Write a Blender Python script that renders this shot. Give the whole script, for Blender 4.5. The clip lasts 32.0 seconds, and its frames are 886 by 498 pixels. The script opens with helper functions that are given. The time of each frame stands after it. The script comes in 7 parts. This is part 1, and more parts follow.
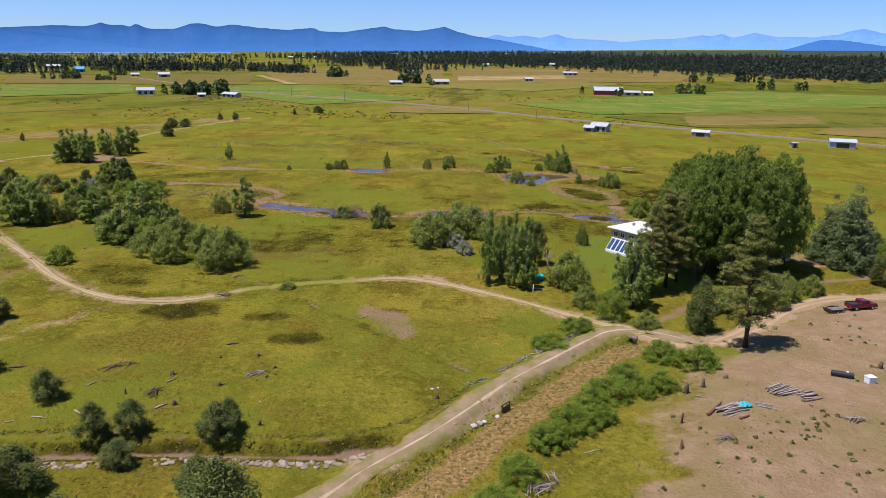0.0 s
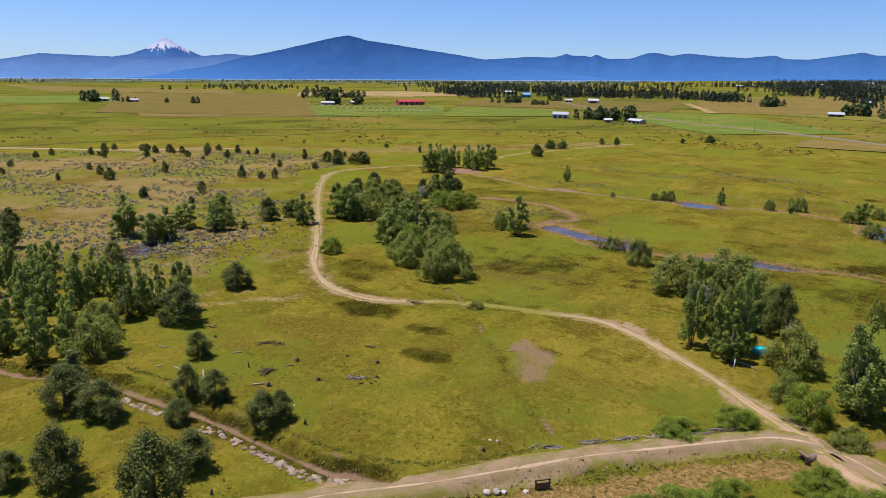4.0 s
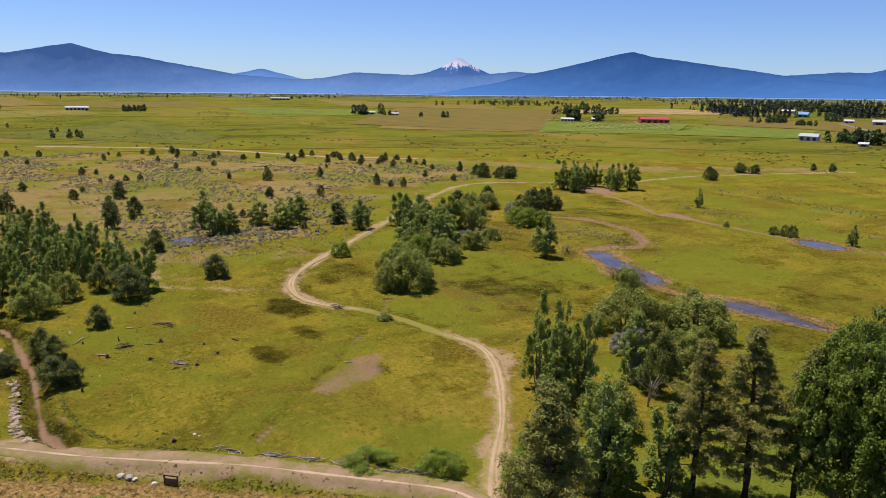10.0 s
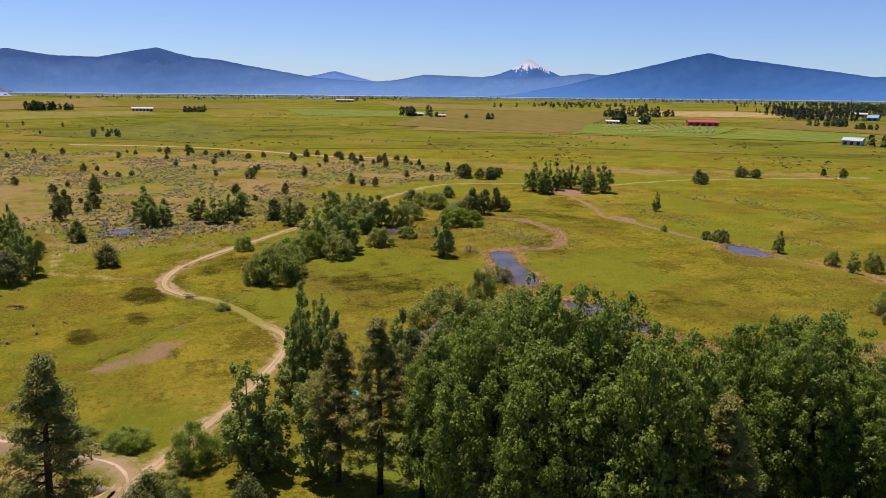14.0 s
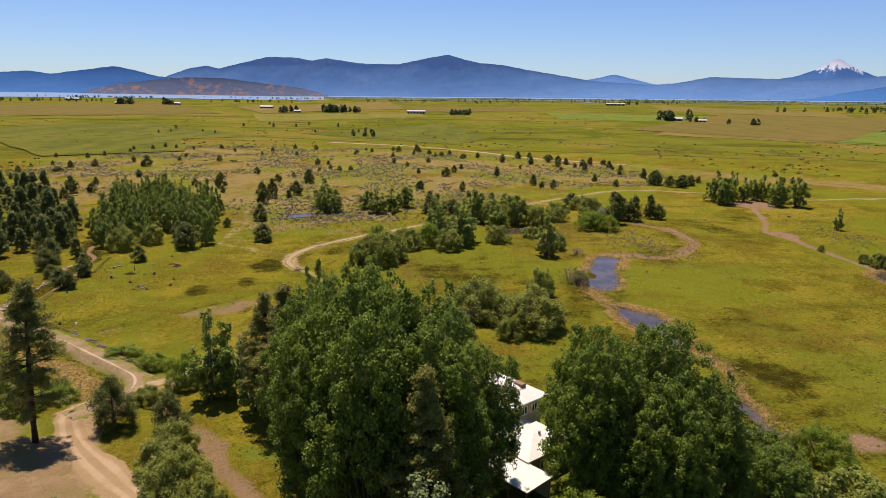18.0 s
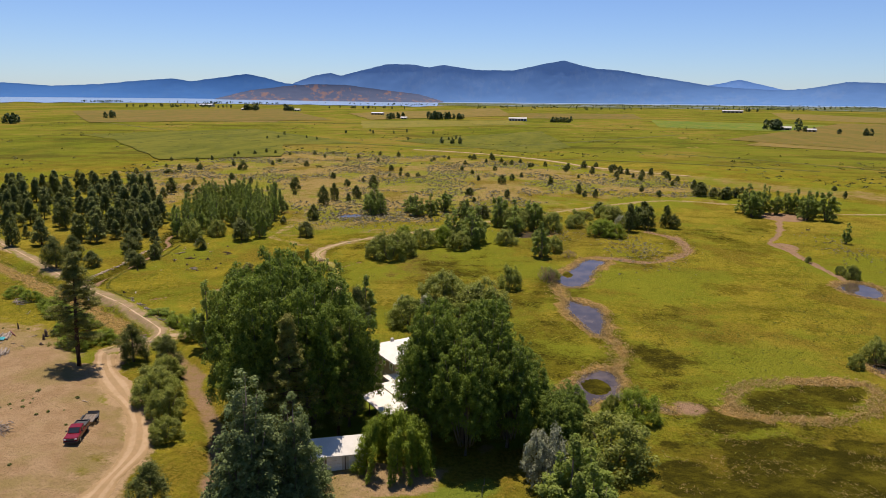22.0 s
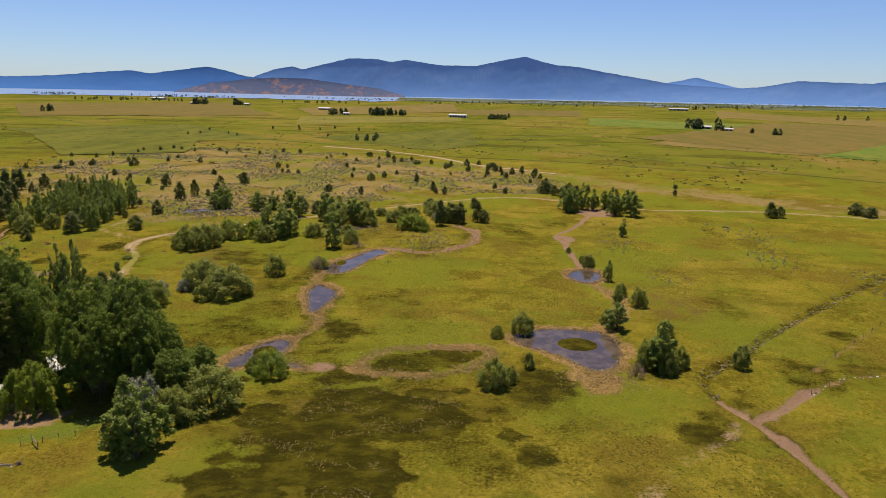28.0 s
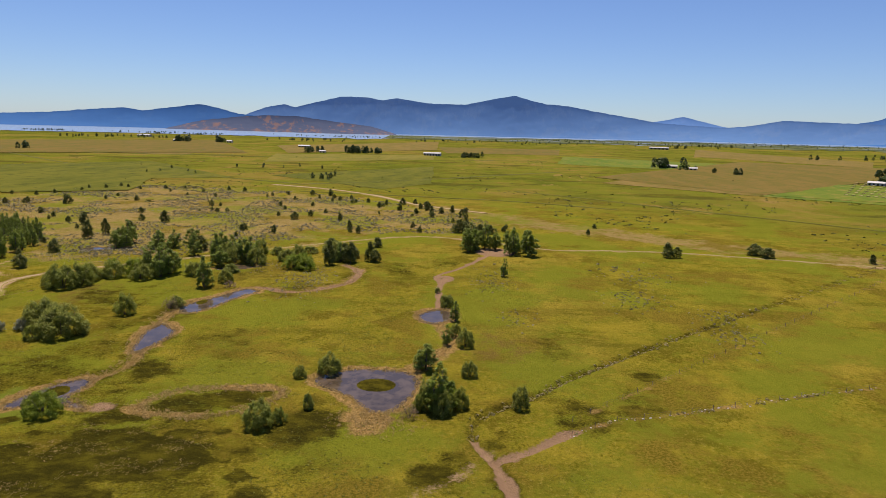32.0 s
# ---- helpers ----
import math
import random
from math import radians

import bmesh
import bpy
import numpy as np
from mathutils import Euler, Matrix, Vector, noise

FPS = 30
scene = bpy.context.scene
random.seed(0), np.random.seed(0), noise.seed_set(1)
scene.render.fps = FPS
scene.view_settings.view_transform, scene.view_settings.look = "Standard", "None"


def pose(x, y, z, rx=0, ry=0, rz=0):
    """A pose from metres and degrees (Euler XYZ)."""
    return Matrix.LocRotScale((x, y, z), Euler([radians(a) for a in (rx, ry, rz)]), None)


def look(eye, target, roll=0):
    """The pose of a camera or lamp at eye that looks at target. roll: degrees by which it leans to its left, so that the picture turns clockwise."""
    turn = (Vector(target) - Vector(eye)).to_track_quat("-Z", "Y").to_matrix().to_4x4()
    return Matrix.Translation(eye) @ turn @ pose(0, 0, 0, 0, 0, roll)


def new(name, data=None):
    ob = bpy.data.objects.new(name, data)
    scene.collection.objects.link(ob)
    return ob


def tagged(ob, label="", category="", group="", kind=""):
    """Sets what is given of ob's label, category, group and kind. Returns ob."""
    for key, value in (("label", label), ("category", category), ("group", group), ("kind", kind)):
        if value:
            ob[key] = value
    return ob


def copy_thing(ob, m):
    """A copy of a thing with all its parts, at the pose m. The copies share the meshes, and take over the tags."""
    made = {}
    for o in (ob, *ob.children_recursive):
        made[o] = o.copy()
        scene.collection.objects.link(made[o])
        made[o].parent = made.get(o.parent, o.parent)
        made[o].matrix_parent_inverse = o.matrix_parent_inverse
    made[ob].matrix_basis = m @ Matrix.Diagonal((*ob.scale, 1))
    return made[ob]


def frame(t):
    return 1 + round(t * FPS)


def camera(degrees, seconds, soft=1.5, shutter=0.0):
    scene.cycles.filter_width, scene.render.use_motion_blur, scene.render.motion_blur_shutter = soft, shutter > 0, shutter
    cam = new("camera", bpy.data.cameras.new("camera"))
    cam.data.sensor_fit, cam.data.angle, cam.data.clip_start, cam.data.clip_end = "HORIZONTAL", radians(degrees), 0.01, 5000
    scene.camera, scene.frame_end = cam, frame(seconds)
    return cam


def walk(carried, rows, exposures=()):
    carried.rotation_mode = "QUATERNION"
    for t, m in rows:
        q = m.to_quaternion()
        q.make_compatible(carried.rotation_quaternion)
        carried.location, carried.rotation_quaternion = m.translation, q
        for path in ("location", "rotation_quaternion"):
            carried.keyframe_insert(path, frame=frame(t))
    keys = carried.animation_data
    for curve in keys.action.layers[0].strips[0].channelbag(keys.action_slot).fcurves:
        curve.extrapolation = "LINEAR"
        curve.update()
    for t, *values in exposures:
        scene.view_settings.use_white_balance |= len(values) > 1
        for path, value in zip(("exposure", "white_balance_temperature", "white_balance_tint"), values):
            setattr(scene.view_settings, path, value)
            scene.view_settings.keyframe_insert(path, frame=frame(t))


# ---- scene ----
cam = camera(63.8, 32.0, soft=0.5)
METRES, EYE, TILT, LEAN, TURN = 366.7, 44.9, 0.0, 0.0, 0.0
ROWS = [
    (0.0, 0.0, 0.0, 0.0, 0.23, -15.31, -0.83),
    (0.5, 0.0142, 0.0051, -0.0004, 3.66, -15.1, -0.85),
    (1.0, 0.0284, 0.0107, -0.0009, 7.64, -14.86, -0.83),
    (1.5, 0.0424, 0.0169, -0.0012, 11.93, -14.68, -0.86),
    (2.0, 0.0563, 0.0237, -0.0016, 16.41, -14.46, -0.86),
    (2.5, 0.0696, 0.0312, -0.0021, 20.97, -14.26, -0.9),
    (3.0, 0.0825, 0.0393, -0.0026, 25.58, -14.06, -0.94),
    (3.5, 0.0949, 0.0479, -0.0029, 30.21, -13.87, -0.96),
    (4.0, 0.1069, 0.057, -0.0033, 34.92, -13.66, -0.94),
    (4.5, 0.1185, 0.0667, -0.0035, 39.2, -13.52, -0.91),
    (6.5, 0.1632, 0.1085, -0.0032, 47.07, -12.86, -0.98),
    (7.0, 0.1742, 0.1197, -0.0032, 49.85, -12.86, -1.0),
    (7.5, 0.185, 0.1313, -0.0032, 52.59, -12.86, -1.02),
    (8.0, 0.1956, 0.1435, -0.0031, 54.95, -12.86, -1.05),
    (8.5, 0.2058, 0.1562, -0.0029, 56.48, -12.87, -1.06),
    (9.0, 0.2157, 0.1689, -0.0028, 56.74, -12.81, -1.05),
    (9.5, 0.2253, 0.1817, -0.0026, 57.11, -12.78, -1.07),
    (10.0, 0.2346, 0.1947, -0.0028, 57.51, -12.74, -1.06),
    (10.5, 0.2439, 0.2076, -0.0026, 57.94, -12.72, -1.08),
    (11.0, 0.253, 0.2208, -0.0026, 58.36, -12.68, -1.09),
    (11.5, 0.2621, 0.2342, -0.0026, 58.78, -12.66, -1.08),
    (12.0, 0.271, 0.2477, -0.0025, 59.21, -12.64, -1.1),
    (12.5, 0.2797, 0.2612, -0.0024, 59.75, -12.63, -1.13),
    (13.0, 0.2886, 0.2749, -0.0021, 60.6, -12.65, -1.12),
    (13.5, 0.2975, 0.2885, -0.0019, 61.86, -12.66, -1.09),
    (14.0, 0.3061, 0.3026, -0.0017, 63.55, -12.68, -1.06),
    (14.5, 0.3144, 0.3168, -0.0015, 65.57, -12.7, -1.04),
    (16.5, 0.3453, 0.3716, -0.0001, 75.88, -12.77, -0.91),
    (17.0, 0.354, 0.3852, 0.0007, 81.07, -12.83, -0.83),
    (17.5, 0.3627, 0.3991, 0.0016, 83.99, -12.81, -0.8),
    (18.0, 0.3718, 0.4122, 0.0026, 85.67, -12.76, -0.77),
    (18.5, 0.3815, 0.4245, 0.0042, 87.62, -12.7, -0.72),
    (19.0, 0.3918, 0.4357, 0.006, 89.59, -12.63, -0.66),
    (19.5, 0.4026, 0.4458, 0.0082, 91.66, -12.57, -0.68),
    (20.0, 0.4137, 0.4558, 0.0102, 94.13, -12.55, -0.65),
    (20.5, 0.4245, 0.4664, 0.0122, 94.99, -12.54, -0.65),
    (21.0, 0.4347, 0.4772, 0.0137, 95.05, -12.5, -0.68),
    (21.5, 0.4447, 0.4885, 0.0153, 95.04, -12.48, -0.66),
    (22.0, 0.4547, 0.5003, 0.0171, 95.06, -12.48, -0.69),
    (22.5, 0.464, 0.5124, 0.0185, 95.1, -12.51, -0.75),
    (23.0, 0.472, 0.5253, 0.02, 95.16, -12.55, -0.83),
    (23.5, 0.4793, 0.5389, 0.0216, 95.21, -12.59, -0.88),
    (24.0, 0.4856, 0.5528, 0.0231, 95.24, -12.64, -0.95),
    (24.5, 0.4912, 0.5669, 0.0244, 95.16, -12.68, -1.0),
    (25.0, 0.4963, 0.5814, 0.0258, 94.98, -12.7, -1.08),
    (25.5, 0.5013, 0.5959, 0.0271, 94.58, -12.71, -1.12),
    (26.0, 0.5062, 0.6109, 0.0284, 94.23, -12.76, -1.15),
    (26.5, 0.5098, 0.625, 0.0293, 93.46, -12.77, -1.19),
    (28.5, 0.5191, 0.6864, 0.0348, 92.84, -12.88, -1.28),
    (29.0, 0.5199, 0.702, 0.0359, 92.85, -12.79, -1.35),
    (29.5, 0.5204, 0.7178, 0.037, 92.83, -12.52, -1.37),
    (30.0, 0.5207, 0.7335, 0.0382, 92.8, -12.26, -1.4),
    (30.5, 0.521, 0.7492, 0.0393, 92.78, -11.7, -1.43),
    (31.0, 0.521, 0.765, 0.0404, 92.75, -11.13, -1.46),
    (31.5, 0.5211, 0.7808, 0.0413, 92.73, -10.56, -1.49),
    (32.0, 0.5209, 0.7962, 0.0422, 92.68, -9.97, -1.51),
]
walk(cam, [(t, pose(0, 0, EYE, TILT, LEAN, TURN) @ pose(METRES * x, METRES * y, METRES * z, 90 + pitch, roll, yaw)) for t, x, y, z, yaw, pitch, roll in ROWS],
     exposures=[(0, 0.54, 5850, 19), (4, 0.5, 6100, 19), (8, 0.48, 6300, 19), (13, 0.5, 6650, 21), (19, 0.48, 7000, 18), (22, 0.46, 6950, 17), (25, 0.44, 7000, 19), (29, 0.37, 7000, 18), (32, 0.35, 7050, 18)])

# ---- world and sun ----
SUN_EL = 69.0
SUN_DIR = Vector((-0.95, -0.3, 0)).normalized() * math.cos(radians(SUN_EL)) + Vector((0, 0, math.sin(radians(SUN_EL))))
world = bpy.data.worlds.new("sky")
scene.world = world
world.use_nodes = True
wn = world.node_tree
wn.nodes.clear()
sky = wn.nodes.new("ShaderNodeTexSky")
sky.sky_type = "NISHITA"
sky.sun_disc = False
sky.sun_elevation = radians(SUN_EL)
sky.sun_rotation = math.atan2(SUN_DIR.x, SUN_DIR.y)
sky.altitude = 1200
sky.air_density = 1.0
sky.dust_density = 0.3
sky.ozone_density = 1.6
back = wn.nodes.new("ShaderNodeBackground")
back.inputs["Strength"].default_value = 0.07
wout = wn.nodes.new("ShaderNodeOutputWorld")
tint = wn.nodes.new("ShaderNodeMix")
tint.data_type, tint.blend_type = "RGBA", "MULTIPLY"
tint.inputs[0].default_value = 1.0
tint.inputs[7].default_value = (0.655, 0.875, 1.24, 1.0)
wn.links.new(sky.outputs[0], tint.inputs[6])
wn.links.new(tint.outputs[2], back.inputs[0])
wn.links.new(back.outputs[0], wout.inputs[0])
sun_data = bpy.data.lights.new("sun", "SUN")
sun_data.energy = 4.15
sun_data.angle = radians(0.53)
sun_data.color = (1.0, 0.93, 0.81)
sun = new("sun", sun_data)
sun.matrix_world = look(SUN_DIR * 500, (0, 0, 0))

# ---- material helpers ----


def start(name, rough=0.8):
    m = bpy.data.materials.new(name)
    m.use_nodes = True
    nt = m.node_tree
    b = nt.nodes["Principled BSDF"]
    b.inputs["Roughness"].default_value = rough
    return m, nt, b


def put(nt, sock, value):
    if hasattr(value, "is_linked"):
        nt.links.new(value, sock)
    elif isinstance(value, (tuple, list)):
        sock.default_value = (*value, 1.0) if len(value) == 3 and len(sock.default_value) == 4 else value
    else:
        sock.default_value = value


def where(nt):
    return nt.nodes.new("ShaderNodeNewGeometry").outputs["Position"]


def stretched(nt, vec, sx, sy, sz, turn=0.0):
    n = nt.nodes.new("ShaderNodeMapping")
    nt.links.new(vec, n.inputs["Vector"])
    n.inputs["Scale"].default_value = (sx, sy, sz)
    n.inputs["Rotation"].default_value = (0, 0, turn)
    return n.outputs[0]


def grain(nt, vec, scale, detail=4.0, rough=0.6):
    n = nt.nodes.new("ShaderNodeTexNoise")
    nt.links.new(vec, n.inputs["Vector"])
    n.inputs["Scale"].default_value = scale
    n.inputs["Detail"].default_value = detail
    n.inputs["Roughness"].default_value = rough
    return n.outputs["Fac"]


def mix(nt, fac, a, b):
    n = nt.nodes.new("ShaderNodeMix")
    n.data_type = "RGBA"
    put(nt, n.inputs[0], fac)
    put(nt, n.inputs[6], a)
    put(nt, n.inputs[7], b)
    return n.outputs[2]


def calc(nt, op, a, b=0.0):
    n = nt.nodes.new("ShaderNodeMath")
    n.operation = op
    put(nt, n.inputs[0], a)
    put(nt, n.inputs[1], b)
    return n.outputs[0]


def step(nt, value, lo, hi, out_lo=0.0, out_hi=1.0):
    n = nt.nodes.new("ShaderNodeMapRange")
    n.interpolation_type = "SMOOTHSTEP"
    put(nt, n.inputs["Value"], value)
    n.inputs["From Min"].default_value = lo
    n.inputs["From Max"].default_value = hi
    n.inputs["To Min"].default_value = out_lo
    n.inputs["To Max"].default_value = out_hi
    return n.outputs[0]


def bump(nt, b, height, strength, distance):
    n = nt.nodes.new("ShaderNodeBump")
    n.inputs["Strength"].default_value = strength
    n.inputs["Distance"].default_value = distance
    nt.links.new(height, n.inputs["Height"])
    nt.links.new(n.outputs[0], b.inputs["Normal"])


def object_random(nt):
    return nt.nodes.new("ShaderNodeObjectInfo").outputs["Random"]


def surface(name, c1, c2, scale=3.0, rough=0.8, relief=0.3, metal=0.0, vary=0.25, fine=12.0, depth=0.02):
    """A two-scale mottled surface; vary darkens or lightens it object by object."""
    m, nt, b = start(name, rough)
    coords = nt.nodes.new("ShaderNodeTexCoord").outputs["Object"]
    big = grain(nt, coords, scale)
    small = grain(nt, coords, scale * fine, 6.0, 0.7)
    c = mix(nt, step(nt, calc(nt, "ADD", calc(nt, "MULTIPLY", big, 0.6), calc(nt, "MULTIPLY", small, 0.4)), 0.35, 0.65), c1, c2)
    if vary:
        shade = step(nt, object_random(nt), 0.0, 1.0, 1.0 - vary, 1.0 + vary)
        n = nt.nodes.new("ShaderNodeVectorMath")
        n.operation = "SCALE"
        nt.links.new(c, n.inputs[0])
        nt.links.new(shade, n.inputs["Scale"])
        c = n.outputs[0]
    nt.links.new(c, b.inputs["Base Color"])
    b.inputs["Metallic"].default_value = metal
    if rough >= 0.9:
        b.inputs["Specular IOR Level"].default_value = 0.1
    nt.links.new(step(nt, small, 0.2, 0.8, max(rough - 0.12, 0.05), min(rough + 0.1, 1.0)), b.inputs["Roughness"])
    if relief:
        bump(nt, b, small, relief, depth)
    return m


def leafy(name, c1, c2, c3, through_light=0.3):
    """Leaves: colour differs from leaf to leaf, over the crown and from tree to tree."""
    m, nt, b = start(name, 0.62)
    isle = nt.nodes.new("ShaderNodeNewGeometry").outputs["Random Per Island"]
    c = mix(nt, isle, c1, c2)
    big = grain(nt, where(nt), 0.45, 2.0)
    c = mix(nt, step(nt, calc(nt, "ADD", big, calc(nt, "MULTIPLY", object_random(nt), 0.25)), 0.45, 0.85), c, c3)
    c = mix(nt, step(nt, grain(nt, where(nt), 1.1, 2.0), 0.5, 0.7, 0.0, 0.75), c, tuple(v * 1.15 for v in c2))
    c = mix(nt, step(nt, grain(nt, stretched(nt, where(nt), 1.0, 1.0, 0.7, 0.8), 0.8, 2.0), 0.52, 0.68, 0.0, 0.7), c, tuple(v * 0.75 for v in c1))
    nt.links.new(c, b.inputs["Base Color"])
    b.inputs["Specular IOR Level"].default_value = 0.25
    tl = nt.nodes.new("ShaderNodeBsdfTranslucent")
    nt.links.new(c, tl.inputs["Color"])
    mx = nt.nodes.new("ShaderNodeMixShader")
    mx.inputs[0].default_value = through_light
    nt.links.new(b.outputs[0], mx.inputs[1])
    nt.links.new(tl.outputs[0], mx.inputs[2])
    nt.links.new(mx.outputs[0], nt.nodes["Material Output"].inputs["Surface"])
    return m


# ---- plan: lines and outlines, in metres ----
TRACK = [(34, 111), (30.9, 114), (22.9, 120.4), (15.2, 127), (6.7, 133.3), (-2.4, 138.5), (-9.9, 140.5), (-18.4, 138.2), (-28.1, 136), (-37.2, 132.5),
         (-44.7, 127), (-52.8, 124.4), (-64.1, 126.9), (-76.1, 135.5), (-91.1, 150.8), (-116.5, 177.1), (-158.4, 220.8), (-185, 255), (-187, 276),
         (-178, 300), (-160, 330), (-163, 362), (-163, 394), (-152, 440), (-135, 500)]
LEVEE = [(-62, 2), (-40, 30), (-14.5, 60.8), (-8.4, 69), (-1.2, 77.2), (5, 85.5), (10.8, 93.2), (17.2, 100.2), (23.4, 106.8), (28, 111), (33, 112), (38, 109.5), (41.5, 106.5)]
YARD_ROAD = [(33, 112), (37.7, 107), (43, 107.5), (50, 112), (58, 119), (66, 126), (76, 131.2), (85, 132.3), (93.6, 133.6), (112, 137), (150, 146)]
DITCH = [(-58, -8), (-30, 32), (-0.3, 72.9), (5, 81.2), (9.2, 86.8), (14.8, 93), (21.2, 101.2), (27.1, 106.8), (31.5, 109)]
DRY_DITCH = [(-100, 62), (-70.2, 65.5), (-60, 70.8), (-48.5, 72.7), (-40, 73.4), (-32.5, 74.2), (-21.3, 73.6), (-12, 74), (-6, 76)]
WASH = [(34.5, 113.5), (36.5, 117.5), (44.7, 125), (54.6, 130.8), (62.9, 136.5), (68.7, 139.9), (78, 143.5), (100, 150)]
CHANNEL = [(-42, 140), (-36, 136), (-30, 129), (-25, 125.6), (-20.8, 120.4), (-15, 115.9), (-12, 111.6), (-7.7, 108.6), (-4, 103.8), (-1.3, 101.9), (4.2, 96.7)]
BERM = [(-56, 75.4), (-48, 76.4), (-41, 77.4), (-33, 76.8), (-26, 76.2), (-16.6, 76.1), (-9.5, 77.3), (-3.7, 80.2), (1.2, 85), (4.6, 90)]
SIDE_TRACK = [(-58.5, 124), (-64.5, 115.3), (-71.6, 105.4), (-79, 101.5), (-107.5, 102.1), (-135, 98)]
OXBOW = [(-59.1, 214.4), (-53.4, 226.1), (-58, 235.5), (-70.4, 244.8), (-87.5, 246.4), (-98, 243), (-104, 238)]
MUD_ARM = [(-150, 300), (-140, 299), (-128, 295), (-107, 287), (-90, 278), (-80, 280), (-63, 280), (-45, 281), (-36, 281)]
STREAM = [(-34, 281), (-20, 282), (-4, 287), (10, 284), (22, 279), (27, 272)]
BROOK = [(-22, 198), (-8, 200), (4, 203), (19, 207), (29, 208), (37, 205), (41, 201)]
HEDGE = [(-150, 490), (-93.5, 433.1), (-31.3, 369.8), (19.4, 320.8), (36.2, 307.4), (47.2, 296.7), (54.9, 293.1), (63.9, 294.5), (69.5, 297.1), (75, 298.6), (88.4, 301.3), (110, 303)]
SIDE_CREEK = [(69.5, 297.1), (65.4, 303.1), (55.5, 313.3)]
STONE_FENCE = [(56.1, 313.1), (48.9, 323.4), (43.7, 338.3), (32.3, 364.4), (15, 410)]
WIRE_FENCE = [(50, 314), (43.1, 320.5), (9.1, 352.8), (-50.8, 409.8), (-120, 475)]
CART_TRACK = [(110, 262), (92.3, 275.6), (85, 281.4), (75.5, 291), (66, 297)]
FIELD_ROAD = [(-470, 1090), (-234, 800), (-56, 662), (17, 597), (74, 535), (149, 470), (215, 408), (330, 300)]
YARD = [(17, 50), (21, 65.6), (26.2, 80.1), (35, 96.8), (42.7, 104.3), (49.6, 111.5), (58, 118.5), (66, 125.5), (76, 131), (92, 134), (140, 142), (160, 60), (60, -10), (10, 10)]
GARDEN_STRIP = [(89.9, 158.9), (88, 167), (85.3, 173.1), (79.6, 178.5), (78.5, 184), (84.4, 181.8), (88.4, 177.2), (91.2, 169), (93.2, 161)]
GARDEN = [(83.4, 153.5), (80, 160), (78.5, 163), (76.4, 170), (75.2, 177), (70, 180.5), (70.6, 182.6), (78.4, 178.6), (84, 172.9), (87.6, 164), (88.5, 156.5)]
PLOT = [(94.8, 161.9), (91.8, 169.4), (89.2, 175.8), (90.4, 178), (94.6, 172.4), (97, 167.2)]
LAWN = [(55, 205), (45, 185), (36, 175), (28, 163), (24, 150), (30, 140), (40, 132), (52, 134), (66, 142), (74, 150), (72, 170), (66, 190)]
PATCH = [(-8.2, 110.7), (-15.3, 119.7), (-15.5, 125), (-10, 124), (-5, 118.2), (-3.8, 110)]
DARK = [(98, 213), (88.2, 209), (78, 207), (67.7, 208.5), (61.5, 215.7), (60.5, 227.1), (63.5, 240), (70.4, 246), (76, 246), (80, 237), (82, 230.5), (87, 230), (97, 236), (104, 224)]
MARSH = [(52.6, 222.8), (44, 226), (40.4, 233), (39, 243), (39.4, 249.4), (42.4, 250.6), (51.4, 245.2), (55.6, 237.4), (55.8, 228.8)]
SAGE = [(-440, 60), (-404, 157), (-361, 218), (-314, 267), (-278, 286), (-240, 320), (-215, 310), (-190, 240), (-165, 215), (-125, 165), (-100, 140), (-92, 105), (-120, 60), (-150, 0), (-300, -60), (-420, -20)]
PONDS = [
    [(-22.5, 200.5), (-29, 198.8), (-36.2, 200.4), (-43, 204.4), (-51, 207.4), (-56.6, 211), (-54, 215.8), (-48.6, 213.8), (-41, 210.8), (-32.6, 209), (-26.4, 207), (-22, 203.6)],
    [(-9.4, 200.6), (-5.8, 204.6), (-3, 207.2), (4, 207.9), (11.1, 206.9), (17.8, 205.4), (16, 203.6), (10.4, 202), (4.6, 200.6), (-1, 199.4)],
    [(55, 195), (51.2, 195), (46.6, 196.4), (40.2, 199.2), (37, 202.4), (38.6, 205.2), (43, 205.6), (47.4, 205), (50, 206.4), (51.4, 209.4), (54, 212.6), (54.4, 211.4), (52.4, 207.4), (50.4, 203.6), (51, 200.8), (53.6, 198.8), (55.6, 196.8)],
    [(-27, 275.7), (-33.4, 276.8), (-37.4, 282.4), (-33.6, 286), (-25.5, 285.6), (-21.4, 282.5), (-21.2, 279)],
    [(29.6, 255.6), (25.4, 260.4), (23.2, 263), (22.6, 270.6), (23.8, 276.6), (28.5, 280), (37.1, 279.6), (44.8, 277.4), (48.4, 275.2), (48.8, 271.4), (45.4, 268.8), (42, 266.4), (38.6, 263), (35, 257.6)],
    [(-125.2, 114), (-129, 125), (-130, 134), (-124, 128), (-118, 117)],
    [(-88, 188), (-96, 192), (-98, 200), (-91, 199)],
]
ISLANDS = [(-36, 202.5, 3.2, 1.5), (45.2, 201, 3.6, 2.4), (33, 270.5, 4.2, 4.6)]
CENTRE = (100.0, 150.0)


